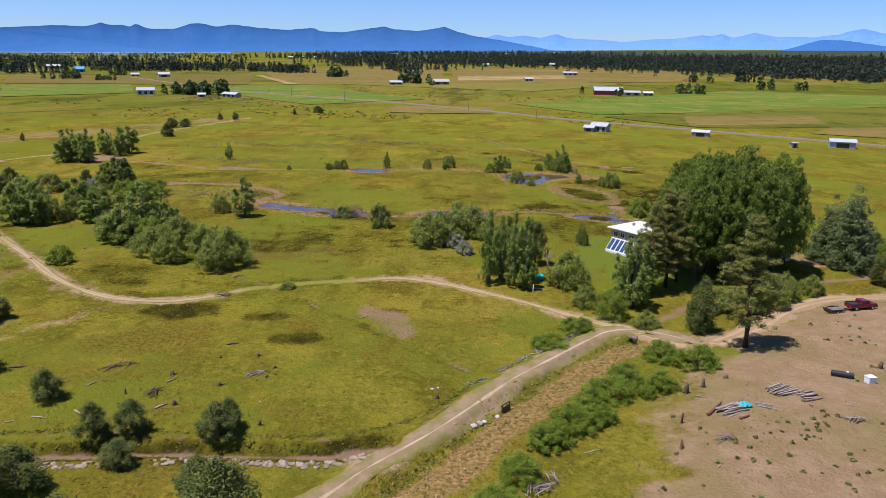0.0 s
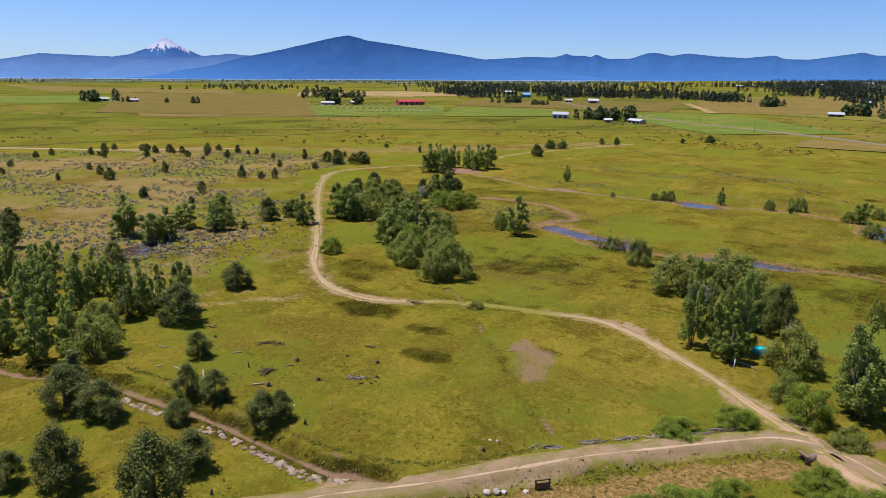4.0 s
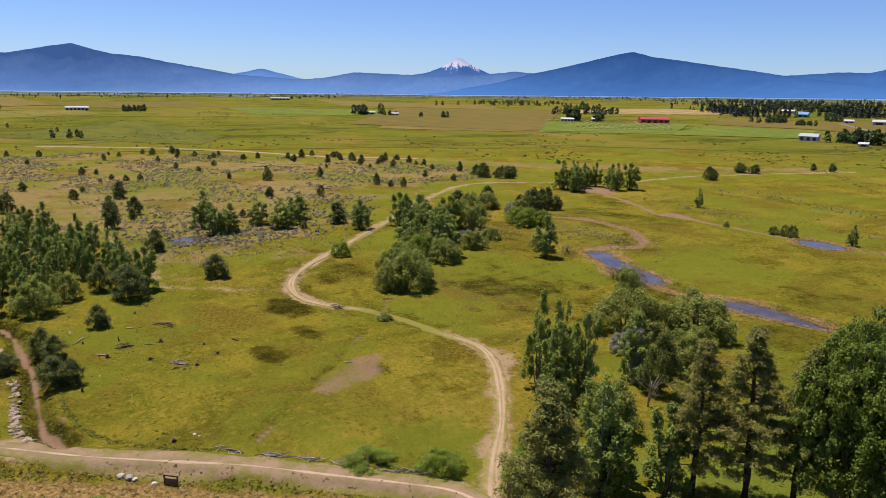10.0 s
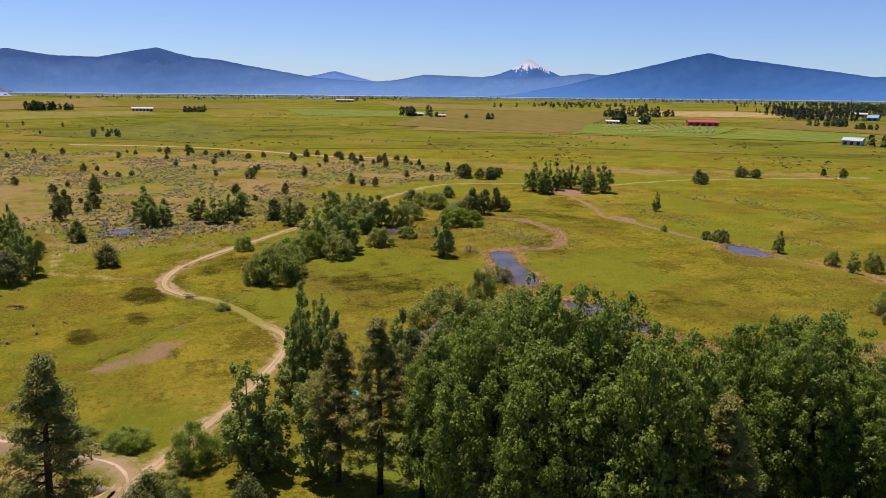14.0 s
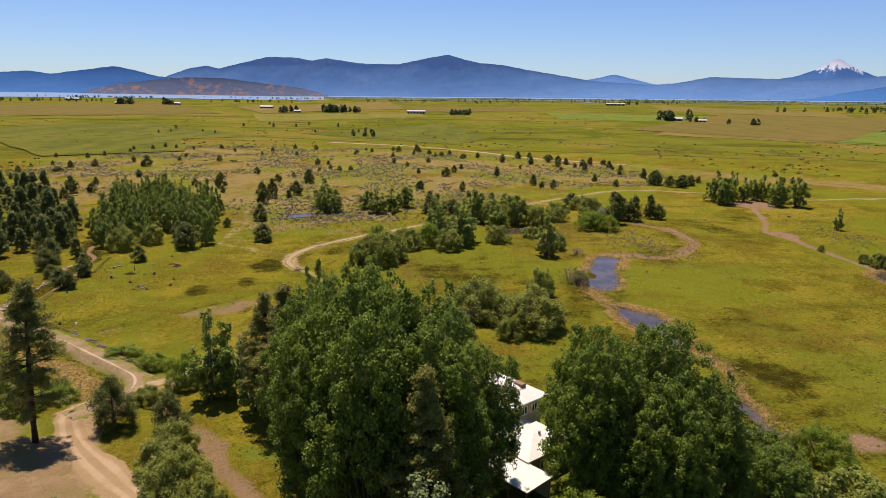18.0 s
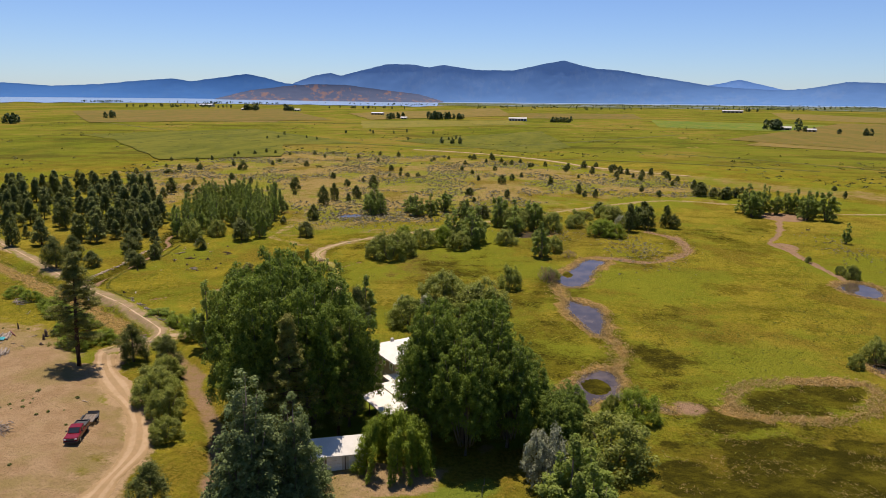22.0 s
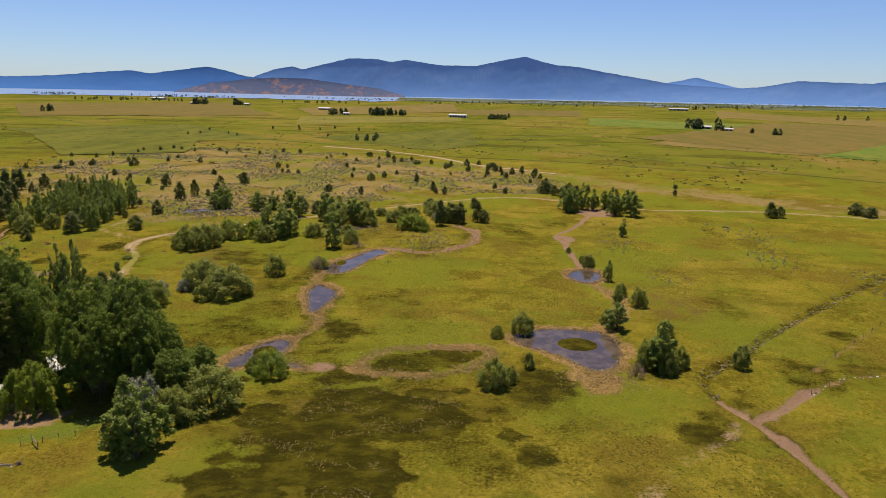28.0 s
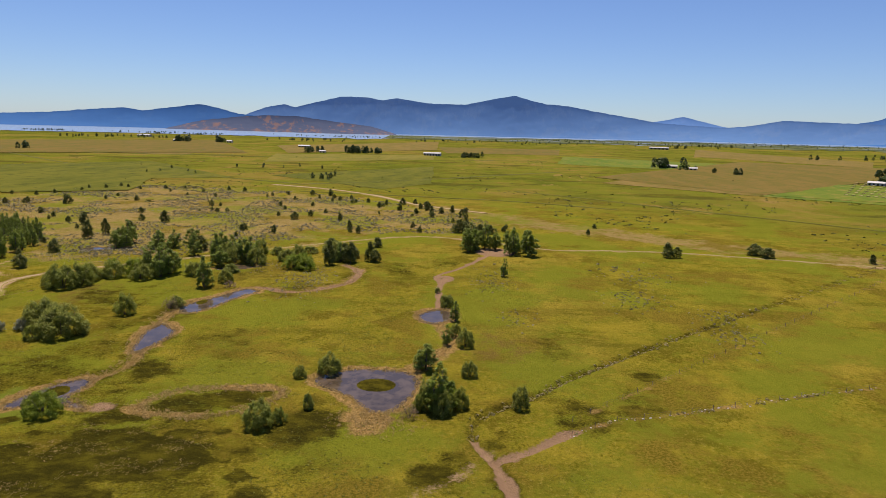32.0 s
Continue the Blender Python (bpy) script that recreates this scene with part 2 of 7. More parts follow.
def smooth(points, step_len=2.0, closed=False):
    """A Catmull-Rom line through the points, as an array."""
    p = [Vector((*q, 0)) for q in points]
    n = len(p)
    out = []
    for i in range(n if closed else n - 1):
        a, b, c, d = (p[(i - 1) % n] if closed or i else p[0]), p[i], p[(i + 1) % n], (p[(i + 2) % n] if closed or i + 2 < n else p[-1])
        k = max(2, int((c - b).length / step_len))
        for j in range(k):
            t = j / k
            v = 0.5 * (2 * b + (c - a) * t + (2 * a - 5 * b + 4 * c - d) * t * t + (3 * b - a - 3 * c + d) * t ** 3)
            out.append((v.x, v.y))
    if not closed:
        out.append((p[-1].x, p[-1].y))
    return np.array(out)


def line_gap(x, y, line):
    """Distance of each place from a line."""
    best = np.full(x.shape, 1e9)
    lo, hi = line.min(0) - 40, line.max(0) + 40
    near = (x > lo[0]) & (x < hi[0]) & (y > lo[1]) & (y < hi[1])
    if not near.any():
        return best
    px, py = x[near], y[near]
    g = np.full(px.shape, 1e9)
    for (ax, ay), (bx, by) in zip(line[:-1], line[1:]):
        dx, dy = bx - ax, by - ay
        t = np.clip(((px - ax) * dx + (py - ay) * dy) / max(dx * dx + dy * dy, 1e-9), 0, 1)
        g = np.minimum(g, np.hypot(px - ax - t * dx, py - ay - t * dy))
    best[near] = g
    return best


def inward(x, y, outline):
    """Distance into a closed outline: positive inside."""
    ring = np.vstack([outline, outline[:1]])
    lo, hi = ring.min(0) - 40, ring.max(0) + 40
    near = (x > lo[0]) & (x < hi[0]) & (y > lo[1]) & (y < hi[1])
    out = np.full(x.shape, -1e9)
    if not near.any():
        return out
    px, py = x[near], y[near]
    g = line_gap(px, py, ring)
    inside = np.zeros(px.shape, bool)
    for (ax, ay), (bx, by) in zip(ring[:-1], ring[1:]):
        if ay != by:
            inside ^= ((ay > py) != (by > py)) & (px < (bx - ax) * (py - ay) / (by - ay) + ax)
    out[near] = np.where(inside, g, -g)
    return out


def soft(v, lo, hi):
    t = np.clip((v - lo) / (hi - lo), 0, 1)
    return t * t * (3 - 2 * t)


LINES = {k: smooth(v) for k, v in dict(track=TRACK, levee=LEVEE, yard_road=YARD_ROAD, ditch=DITCH, dry_ditch=DRY_DITCH, wash=WASH, channel=CHANNEL, berm=BERM, side_track=SIDE_TRACK,
         oxbow=OXBOW, mud_arm=MUD_ARM, stream=STREAM, brook=BROOK, hedge=HEDGE, side_creek=SIDE_CREEK, stone_fence=STONE_FENCE, wire_fence=WIRE_FENCE,
         cart_track=CART_TRACK, field_road=FIELD_ROAD).items()}
RINGS = {k: smooth(v, 1.5, True) for k, v in dict(yard=YARD, garden=GARDEN, lawn=LAWN, garden_strip=GARDEN_STRIP, plot=PLOT, patch=PATCH, dark=DARK, marsh=MARSH, sage=SAGE).items()}
POND_RINGS = [smooth(p, 1.0, True) for p in PONDS]
RIM_AZ = (-180, -60, -30.7, -17, 0, 20, 31, 45, 57, 73, 86, 99, 115, 126, 160, 180)
RIM_EL = (0.7, 0.9, 0.75, 0.58, 0.24, -0.12, -0.26, -0.42, -0.55, -0.66, -0.74, -0.78, -0.68, -0.66, -0.6, 0.7)


def far_height(x, y):
    """The plain falls gently to the west and rises to the north-east."""
    dx, dy = x - CENTRE[0], y - CENTRE[1]
    r = np.hypot(dx, dy)
    az = np.degrees(np.arctan2(-dx, dy))
    rim = 47 + 4550 * np.tan(np.radians(np.interp(az, RIM_AZ, RIM_EL)))
    return rim * np.maximum(0, r - 350) / 4200


def height(x, y):
    """The ground's height at each place."""
    x, y = np.atleast_1d(np.asarray(x, float)), np.atleast_1d(np.asarray(y, float))
    z = far_height(x, y)
    z += 1.4 * soft(inward(x, y, RINGS["yard"]), -1, 10)
    for name, deep, wide in (("ditch", 0.8, 2.2), ("dry_ditch", 1.0, 2.2), ("wash", 0.7, 2.6), ("channel", 0.35, 1.2), ("oxbow", 0.4, 1.6), ("mud_arm", 0.4, 1.6),
                             ("stream", 0.35, 1.5), ("brook", 0.35, 2), ("hedge", 0.7, 1.6), ("side_creek", 0.5, 1.6)):
        z -= deep * (1 - soft(line_gap(x, y, LINES[name]), 0.3 * wide, wide))
    for name, up, wide in (("levee", 0.55, 4.0),):
        z += up * (1 - soft(line_gap(x, y, LINES[name]), 0.5 * wide, wide))
    for ring in POND_RINGS:
        d = inward(x, y, ring)
        bowl = -0.35 - 0.5 * soft(d, 0, 2.5)
        z = np.where(d > -2.5, np.minimum(z, bowl * soft(d, -2.5, 0.2)), z)
    for ix, iy, rx, ry in ISLANDS:
        e = np.hypot((x - ix) / rx, (y - iy) / ry)
        z = np.where(e < 1.4, np.maximum(z, 0.05 - 0.9 * soft(e, 0.7, 1.35)), z)
    return z


def at_height(x, y):
    return float(height(x, y)[0])


# ---- ground ----
def grow(lo, hi, fine, reach, factor):
    """Grid lines: fine between lo and hi, then ever wider out to reach."""
    mid = list(np.arange(lo, hi + fine, fine))
    out, gap, v = [], fine, mid[-1]
    while v < reach:
        gap *= factor
        v += gap
        out.append(v)
    low, gap, v = [], fine, mid[0]
    while v > -reach:
        gap *= factor
        v -= gap
        low.append(v)
    return np.array(low[::-1] + mid + out)


def mesh_from(name, verts, faces, material, smooth_shade=True):
    me = bpy.data.meshes.new(name)
    me.from_pydata(verts.tolist() if hasattr(verts, "tolist") else verts, [], faces.tolist() if hasattr(faces, "tolist") else faces)
    me.materials.append(material)
    if smooth_shade:
        me.polygons.foreach_set("use_smooth", [True] * len(me.polygons))
    me.update()
    return me


def ground_material():
    m, nt, b = start("meadow_ground", 0.95)
    b.inputs["Specular IOR Level"].default_value = 0.0
    pos = where(nt)

    def mask(name):
        n = nt.nodes.new("ShaderNodeAttribute")
        n.attribute_name = name
        s = nt.nodes.new("ShaderNodeSeparateColor")
        nt.links.new(n.outputs["Color"], s.inputs[0])
        return s.outputs[0], s.outputs[1], s.outputs[2]
    dirt, track, mud = mask("mask_soil")
    reed, wet, lush = mask("mask_wet")
    sage, far, dry = mask("mask_dry")
    huge, big = grain(nt, pos, 0.012, 3.0), grain(nt, pos, 0.055, 4.0)
    mid, small, tiny = grain(nt, pos, 0.3, 4.0), grain(nt, pos, 1.6, 3.0), grain(nt, pos, 6.0, 3.0, 0.7)
    streak = grain(nt, stretched(nt, pos, 1.0, 0.35, 1.0, 0.9), 0.09, 4.0)
    c = mix(nt, step(nt, mid, 0.3, 0.7), (0.112, 0.125, 0.017), (0.2, 0.183, 0.026))
    c = mix(nt, step(nt, big, 0.4, 0.7, 0.0, 0.75), c, (0.255, 0.216, 0.036))
    c = mix(nt, calc(nt, "MULTIPLY", step(nt, huge, 0.48, 0.66), 0.5), c, (0.285, 0.222, 0.055))
    c = mix(nt, calc(nt, "MULTIPLY", step(nt, streak, 0.5, 0.66), 0.65), c, (0.07741, 0.07985, 0.01345))
    blot = calc(nt, "ADD", calc(nt, "MULTIPLY", grain(nt, pos, 0.05, 2.0), 0.7), calc(nt, "MULTIPLY", grain(nt, pos, 0.5, 5.0, 0.7), 0.3))
    c = mix(nt, calc(nt, "MULTIPLY", step(nt, blot, 0.54, 0.61), calc(nt, "MULTIPLY", calc(nt, "SUBTRACT", 1.0, far), 0.85)), c, mix(nt, small, (0.06635, 0.06458, 0.01034), (0.1216, 0.1033, 0.01656)))
    c = mix(nt, calc(nt, "MULTIPLY", step(nt, small, 0.46, 0.7), 0.5), c, (0.07, 0.08, 0.011))
    c = mix(nt, calc(nt, "MULTIPLY", step(nt, tiny, 0.48, 0.7), 0.26), c, (0.28, 0.24, 0.046))
    c = mix(nt, calc(nt, "MULTIPLY", step(nt, grain(nt, pos, 11.0, 2.0), 0.52, 0.66), 0.25), c, (0.06, 0.07, 0.009))
    hummock = grain(nt, pos, 0.85, 6.0, 0.75)
    c = mix(nt, calc(nt, "MULTIPLY", step(nt, hummock, 0.51, 0.62), calc(nt, "MULTIPLY", step(nt, grain(nt, pos, 0.07, 4.0, 0.65), 0.4, 0.62), 0.75)), c, (0.062, 0.068, 0.009))
    c = mix(nt, step(nt, hummock, 0.36, 0.48, 0.45, 0.0), c, (0.31, 0.255, 0.075))
    warm = nt.nodes.new("ShaderNodeVectorMath")
    warm.operation = "MULTIPLY"
    nt.links.new(c, warm.inputs[0])
    warm.inputs[1].default_value = (1.1, 1.0, 0.68)
    c = warm.outputs[0]
    # bands of crop and pasture on the far plain
    stripes = calc(nt, "ADD", calc(nt, "MULTIPLY", grain(nt, stretched(nt, pos, 0.4, 1.0, 1.0, -0.42), 0.005, 7.0, 0.62), 0.6), calc(nt, "MULTIPLY", grain(nt, pos, 0.018, 7.0, 0.72), 0.4))
    farc = mix(nt, step(nt, stripes, 0.43, 0.5), (0.082, 0.1, 0.014), (0.138, 0.138, 0.02))
    farc = mix(nt, step(nt, stripes, 0.51, 0.56), farc, (0.2, 0.15, 0.034))
    farc = mix(nt, calc(nt, "MULTIPLY", step(nt, grain(nt, stretched(nt, pos, 1.0, 0.3, 1.0, 0.5), 0.012, 7.0, 0.7), 0.52, 0.58), 0.85), farc, (0.062, 0.064, 0.014))
    farc = mix(nt, calc(nt, "MULTIPLY", step(nt, grain(nt, stretched(nt, pos, 0.35, 1.0, 1.0, 0.2), 0.02, 6.0, 0.7), 0.6, 0.66), 0.8), farc, (0.25, 0.165, 0.055))
    c = mix(nt, calc(nt, "MULTIPLY", far, 0.92), c, farc)

    uneven = calc(nt, "ADD", calc(nt, "ADD", calc(nt, "MULTIPLY", mid, 0.35), calc(nt, "MULTIPLY", small, 0.3)), calc(nt, "MULTIPLY", grain(nt, pos, 0.11, 3.0), 0.35))

    def over(c, amount, colour, ragged=0.5):
        v = calc(nt, "ADD", amount, calc(nt, "MULTIPLY", calc(nt, "SUBTRACT", uneven, 0.5), ragged * 2.6))
        return mix(nt, calc(nt, "MULTIPLY", step(nt, v, 0.25, 0.8), step(nt, amount, 0.02, 0.25)), c, colour)
    sagec = mix(nt, step(nt, small, 0.35, 0.65), (0.3136, 0.2048, 0.08925), (0.19, 0.155, 0.045))
    c = over(c, sage, sagec, 1.3)
    brown = calc(nt, "MULTIPLY", step(nt, grain(nt, pos, 0.034, 6.0, 0.72), 0.49, 0.6), calc(nt, "SUBTRACT", 0.85, calc(nt, "MULTIPLY", far, 0.5)))
    c = mix(nt, brown, c, mix(nt, step(nt, small, 0.4, 0.6), (0.1, 0.082, 0.01), (0.2, 0.142, 0.022)))
    fresh = calc(nt, "MULTIPLY", step(nt, grain(nt, stretched(nt, pos, 1.0, 1.0, 1.0, 2.0), 0.021, 6.0, 0.7), 0.47, 0.58), calc(nt, "SUBTRACT", 0.75, calc(nt, "MULTIPLY", far, 0.3)))
    c = mix(nt, fresh, c, mix(nt, step(nt, tiny, 0.35, 0.65), (0.125, 0.15, 0.014), (0.175, 0.185, 0.018)))
    c = over(c, dry, mix(nt, small, (0.18, 0.12, 0.03), (0.11, 0.08, 0.018)), 1.2)
    c = over(c, lush, mix(nt, small, (0.1106, 0.1503, 0.01656), (0.1659, 0.1821, 0.0259)), 0.9)
    damp = mix(nt, step(nt, grain(nt, stretched(nt, pos, 1.0, 0.6, 1.0, 0.4), 0.2, 7.0, 0.78), 0.42, 0.64), (0.03, 0.027, 0.005), (0.09, 0.078, 0.009))
    c = over(c, wet, mix(nt, calc(nt, "MULTIPLY", step(nt, tiny, 0.45, 0.7), 0.35), damp, (0.11, 0.095, 0.011)), 1.0)
    c = over(c, reed, mix(nt, step(nt, small, 0.35, 0.65), (0.37, 0.235, 0.09), (0.17, 0.115, 0.03)), 1.3)
    c = over(c, mud, mix(nt, mid, (0.3136, 0.1995, 0.1208), (0.2128, 0.1365, 0.07875)), 0.7)
    dirtc = mix(nt, step(nt, mid, 0.35, 0.65), (0.285, 0.185, 0.098), (0.345, 0.235, 0.132))
    dirtc = mix(nt, calc(nt, "MULTIPLY", step(nt, grain(nt, pos, 0.06, 6.0, 0.7), 0.44, 0.6), 0.8), dirtc, (0.235, 0.18, 0.068))
    dirtc = mix(nt, calc(nt, "MULTIPLY", step(nt, grain(nt, pos, 2.2, 5.0, 0.75), 0.54, 0.64), 0.5), dirtc, (0.2, 0.14, 0.07))
    c = over(c, dirt, dirtc, 0.9)
    c = over(c, track, mix(nt, small, (0.4144, 0.273, 0.1575), (0.336, 0.2415, 0.126)), 1.2)
    nt.links.new(c, b.inputs["Base Color"])
    bump(nt, b, calc(nt, "ADD", calc(nt, "MULTIPLY", small, 1.0), calc(nt, "MULTIPLY", tiny, 0.5)), 1.0, 0.5)
    return m


gx, gy = grow(-150, 130, 0.85, 4650, 1.05), grow(45, 335, 0.85, 4650, 1.05)
GX, GY = np.meshgrid(gx, gy)
fx, fy = GX.ravel(), GY.ravel()
fz = height(fx, fy)
rng = np.random.default_rng(4)
nearby = np.hypot(fx - 0, fy - 180) < 330
fz = fz + np.where(nearby, rng.normal(0, 0.03, fx.shape), 0)
ground_verts = np.stack([fx, fy, fz], 1)
nx, ny = len(gx), len(gy)
ii = (np.arange(ny - 1)[:, None] * nx + np.arange(nx - 1)[None]).ravel()
ground_faces = np.stack([ii, ii + 1, ii + nx + 1, ii + nx], 1)
ground_mesh = mesh_from("ground", ground_verts, ground_faces, ground_material())


def wobble(x, y, k):
    """An uneven offset for the borders between kinds of ground."""
    a = np.sin(0.31 * k * x + 1.3 + 1.1 * np.sin(0.17 * k * y)) * np.sin(0.27 * k * y + 0.4 + 1.3 * np.sin(0.19 * k * x))
    return a + 0.5 * np.sin(0.83 * k * x - 0.5 * k * y) * np.sin(0.71 * k * y + 0.9 * k * x + 2.0)


WOB, WOB_FINE = wobble(fx, fy, 0.6), wobble(fx + 31, fy - 17, 1.15)


def near_line(name, lo, hi):
    return 1 - soft(line_gap(fx, fy, LINES[name]) * (1 + 0.35 * WOB_FINE) + 0.25 * (hi - lo) * WOB, lo, hi)


def in_ring(name, lo, hi):
    return soft(inward(fx, fy, RINGS[name]) + 0.6 * (hi - lo) * WOB + 0.25 * (hi - lo) * WOB_FINE, lo, hi)


pond_gap = np.max([inward(fx, fy, r) for r in POND_RINGS], 0)
dirt = np.max([in_ring("yard", -2, 4), 0.9 * in_ring("garden", -1, 1.5), 0.5 * in_ring("plot", -0.5, 2)], 0)
greener = 0.75 * (1 - soft(fx - 0.62 * (fy - 60), 8, 26)) * in_ring("yard", -2, 4)
dirt = dirt * (1 - greener)
track = np.max([0.62 * near_line("track", 1.0, 5.2) * soft(WOB + 0.6 * WOB_FINE, -0.5, 0.7) * (fx < -40) * (fx > -110), 0.5 * near_line("track", 1.0, 3.4) * (fx > -14), 0.8 * near_line("track", 0.6, 2.6) * (1 - 0.7 * soft(fx, -46, -34) * (1 - soft(fx, -24, -8)) * (fy > 118)), 0.85 * near_line("levee", 0.8, 3.2), near_line("yard_road", 1.0, 3.5), 0.4 * near_line("side_track", 0.6, 2.6), 0.4 * near_line("cart_track", 0.6, 2.0)], 0)
mud = np.max([0.65 * near_line("wash", 0.5, 2.1), 0.85 * near_line("dry_ditch", 0.25, 0.95), 0.6 * near_line("berm", 0.1, 0.9) * soft(WOB_FINE + WOB, -0.7, 0.5), 0.66 * near_line("channel", 0.1, 0.9) * soft(WOB_FINE - WOB, -0.7, 0.5), near_line("mud_arm", 0.5, 1.7), 0.3 * near_line("ditch", 0.6, 2.2),
              0.9 * near_line("oxbow", 0.8, 2.2), 0.95 * near_line("side_creek", 0.6, 1.8), 0.6 * in_ring("patch", -0.5, 3.0),
              0.8 * (1 - soft(np.hypot((fx - 53.5) / 3.2, (fy - 216) / 4.5) + 0.3 * WOB, 0.5, 1.2)), 1 - soft(np.hypot((fx + 84) / 7, (fy - 281) / 4.5), 0.7, 1.1), 1 - soft(np.hypot((fx + 148) / 12, (fy - 303) / 10), 0.7, 1.2), 0.95 * near_line("hedge", 0.5, 1.5) * (fx > 60)], 0)
BED = 1 - soft(line_gap(fx, fy, LINES["ditch"] + np.array([2.3, -1.7])) + 0.6 * WOB_FINE, 1.8, 3.6)
reed = np.max([0.85 * BED, 0.9 * (1 - soft(np.abs(pond_gap + 0.9) - 1.0 * WOB - 0.9 * WOB_FINE, 0.3, 1.9)), 0.75 * near_line("brook", 0.6, 2.6), 0.8 * near_line("stream", 1.2, 3.5), 0.6 * near_line("oxbow", 1.5, 4),
               0.95 * (1 - soft(np.abs(inward(fx, fy, RINGS["marsh"]) + 1.0 * WOB) - 0.9 * WOB_FINE - 0.8 * WOB, 0.2, 1.8)), 0.9 * (1 - soft(np.hypot((fx - 53) / 9, (fy - 272) / 6) + 0.2 * WOB_FINE, 0.5, 1.2)), 0.5 * near_line("wire_fence", 0.2, 1.2), 0.5 * near_line("stone_fence", 0.3, 1.5)], 0)
wet = np.max([1.6 * in_ring("dark", -7, 8), 0.8 * in_ring("marsh", 0, 2.5), 0.55 * near_line("brook", 3, 12), 0.5 * near_line("oxbow", 2, 11), 0.6 * near_line("hedge", 0.6, 3.0), 0.7 * near_line("dry_ditch", 1.4, 3.4), 0.4 * near_line("channel", 0.6, 2.2), 0.45 * near_line("track", 2, 9) * (fx < -20) * (fx > -120), 0.8 * soft(pond_gap, 0, 1)], 0)
for ox, oy, rx, ry, k in ((78, 228, 32, 32, 0.5), (35, 190, 34, 20, 0.55), (-30, 172, 36, 22, 0.46), (80, 258, 28, 22, 0.34), (-80, 205, 30, 18, 0.42), (10, 225, 30, 14, 0.42), (56, 260, 14, 9, 0.85), (85, 257, 6, 5, 0.9), (62, 297, 4, 4, 0.8), (76, 286, 5, 5, 0.9), (20, 335, 4, 5, 0.9), (30, 214, 12, 8, 0.8), (50, 215, 14, 10, 0.5), (92, 250, 12, 9, 0.5), (20, 195, 14, 10, 0.5), (-8, 190, 10, 8, 0.5), (58, 300, 9, 7, 0.5), (40, 330, 14, 6, 0.5), (-38, 168, 20, 12, 0.6), (-66, 140, 12, 9, 0.6), (-46, 120, 9, 4, 0.85), (-22, 108, 5, 3, 0.8), (-30, 118, 6, 4, 0.7), (60, 262, 10, 8, 0.6), (78, 262, 7, 5, 0.55), (70, 290, 5, 4, 0.6),
                          (48, 316, 14, 7, 0.6), (0, 316, 14, 8, 0.45), (-95, 262, 22, 9, 0.55), (-118, 280, 14, 8, 0.5), (-10, 120, 5, 3, 0.5), (0, 255, 25, 10, 0.3), (-30, 240, 18, 8, 0.35), (95, 300, 9, 6, 0.5)):
    wet = np.maximum(wet, k * (1 - soft(np.hypot((fx - ox) / rx, (fy - oy) / ry) + 0.3 * WOB + 0.15 * WOB_FINE, 0.35, 1.35)))
lush = np.maximum(0.9 * in_ring("lawn", -4, 6), 0.95 * in_ring("garden_strip", -1, 2))
DRY_BAND = smooth([(-320, 268), (-255, 335), (-215, 380), (-180, 430), (-150, 480)], 4)
sage = np.maximum(0.75 * in_ring("sage", -15, 30), 0.7 * (1 - soft(line_gap(fx, fy, DRY_BAND) + 6 * WOB, 8, 26)))
far = soft(np.hypot(fx - 0, fy - 180), 330, 520)
dry = 0.5 * np.maximum(1 - soft(np.hypot((fx + 40) / 26, (fy - 160) / 18), 0.3, 1.2), 1 - soft(np.hypot((fx - 0) / 22, (fy - 300) / 16), 0.3, 1.2))
for name, trio in (("mask_soil", (dirt, track, mud)), ("mask_wet", (reed, wet, lush)), ("mask_dry", (sage, far, dry))):
    layer = ground_mesh.attributes.new(name, "FLOAT_COLOR", "POINT")
    layer.data.foreach_set("color", np.stack([*trio, np.ones_like(fx)], 1).astype(np.float32).ravel())
ground = tagged(new("ground", ground_mesh), "mown and grazed green meadow with dry tan and dark wet patches", "ground", kind="structure")


# ---- water ----
def water_material(name, deep, rough, ripple):
    m, nt, b = start(name, rough)
    pos = where(nt)
    nt.links.new(mix(nt, step(nt, grain(nt, pos, 0.25), 0.4, 0.65), deep, tuple(v * 1.8 for v in deep)), b.inputs["Base Color"])
    b.inputs["IOR"].default_value = 1.33
    b.inputs["Specular IOR Level"].default_value = 0.6
    bump(nt, b, grain(nt, stretched(nt, pos, 1.0, 0.5, 1.0, 0.6), ripple, 3.0), 0.08, 0.05)
    return m


POND_WATER = water_material("pond_water", (0.06, 0.044, 0.03), 0.05, 3.0)
for ring in POND_RINGS:
    nxt, prv = np.roll(ring, -1, 0), np.roll(ring, 1, 0)
    tang = nxt - prv
    tang /= np.linalg.norm(tang, axis=1)[:, None] + 1e-9
    area = np.sum(ring[:, 0] * nxt[:, 1] - nxt[:, 0] * ring[:, 1])
    out = np.stack([tang[:, 1], -tang[:, 0]], 1) * np.sign(area)
    rim = ring + out * 0.5
    bm = bmesh.new()
    bm.faces.new([bm.verts.new((px, py, -0.33)) for px, py in rim])
    bmesh.ops.recalc_face_normals(bm, faces=bm.faces)
    me = bpy.data.meshes.new("water")
    bm.to_mesh(me)
    bm.free()
    if me.polygons[0].normal.z < 0:
        me.flip_normals()
    me.materials.append(POND_WATER)
    tagged(new("water", me), "still shallow pond reflecting the blue sky, reedy banks", "pond", kind="structure")

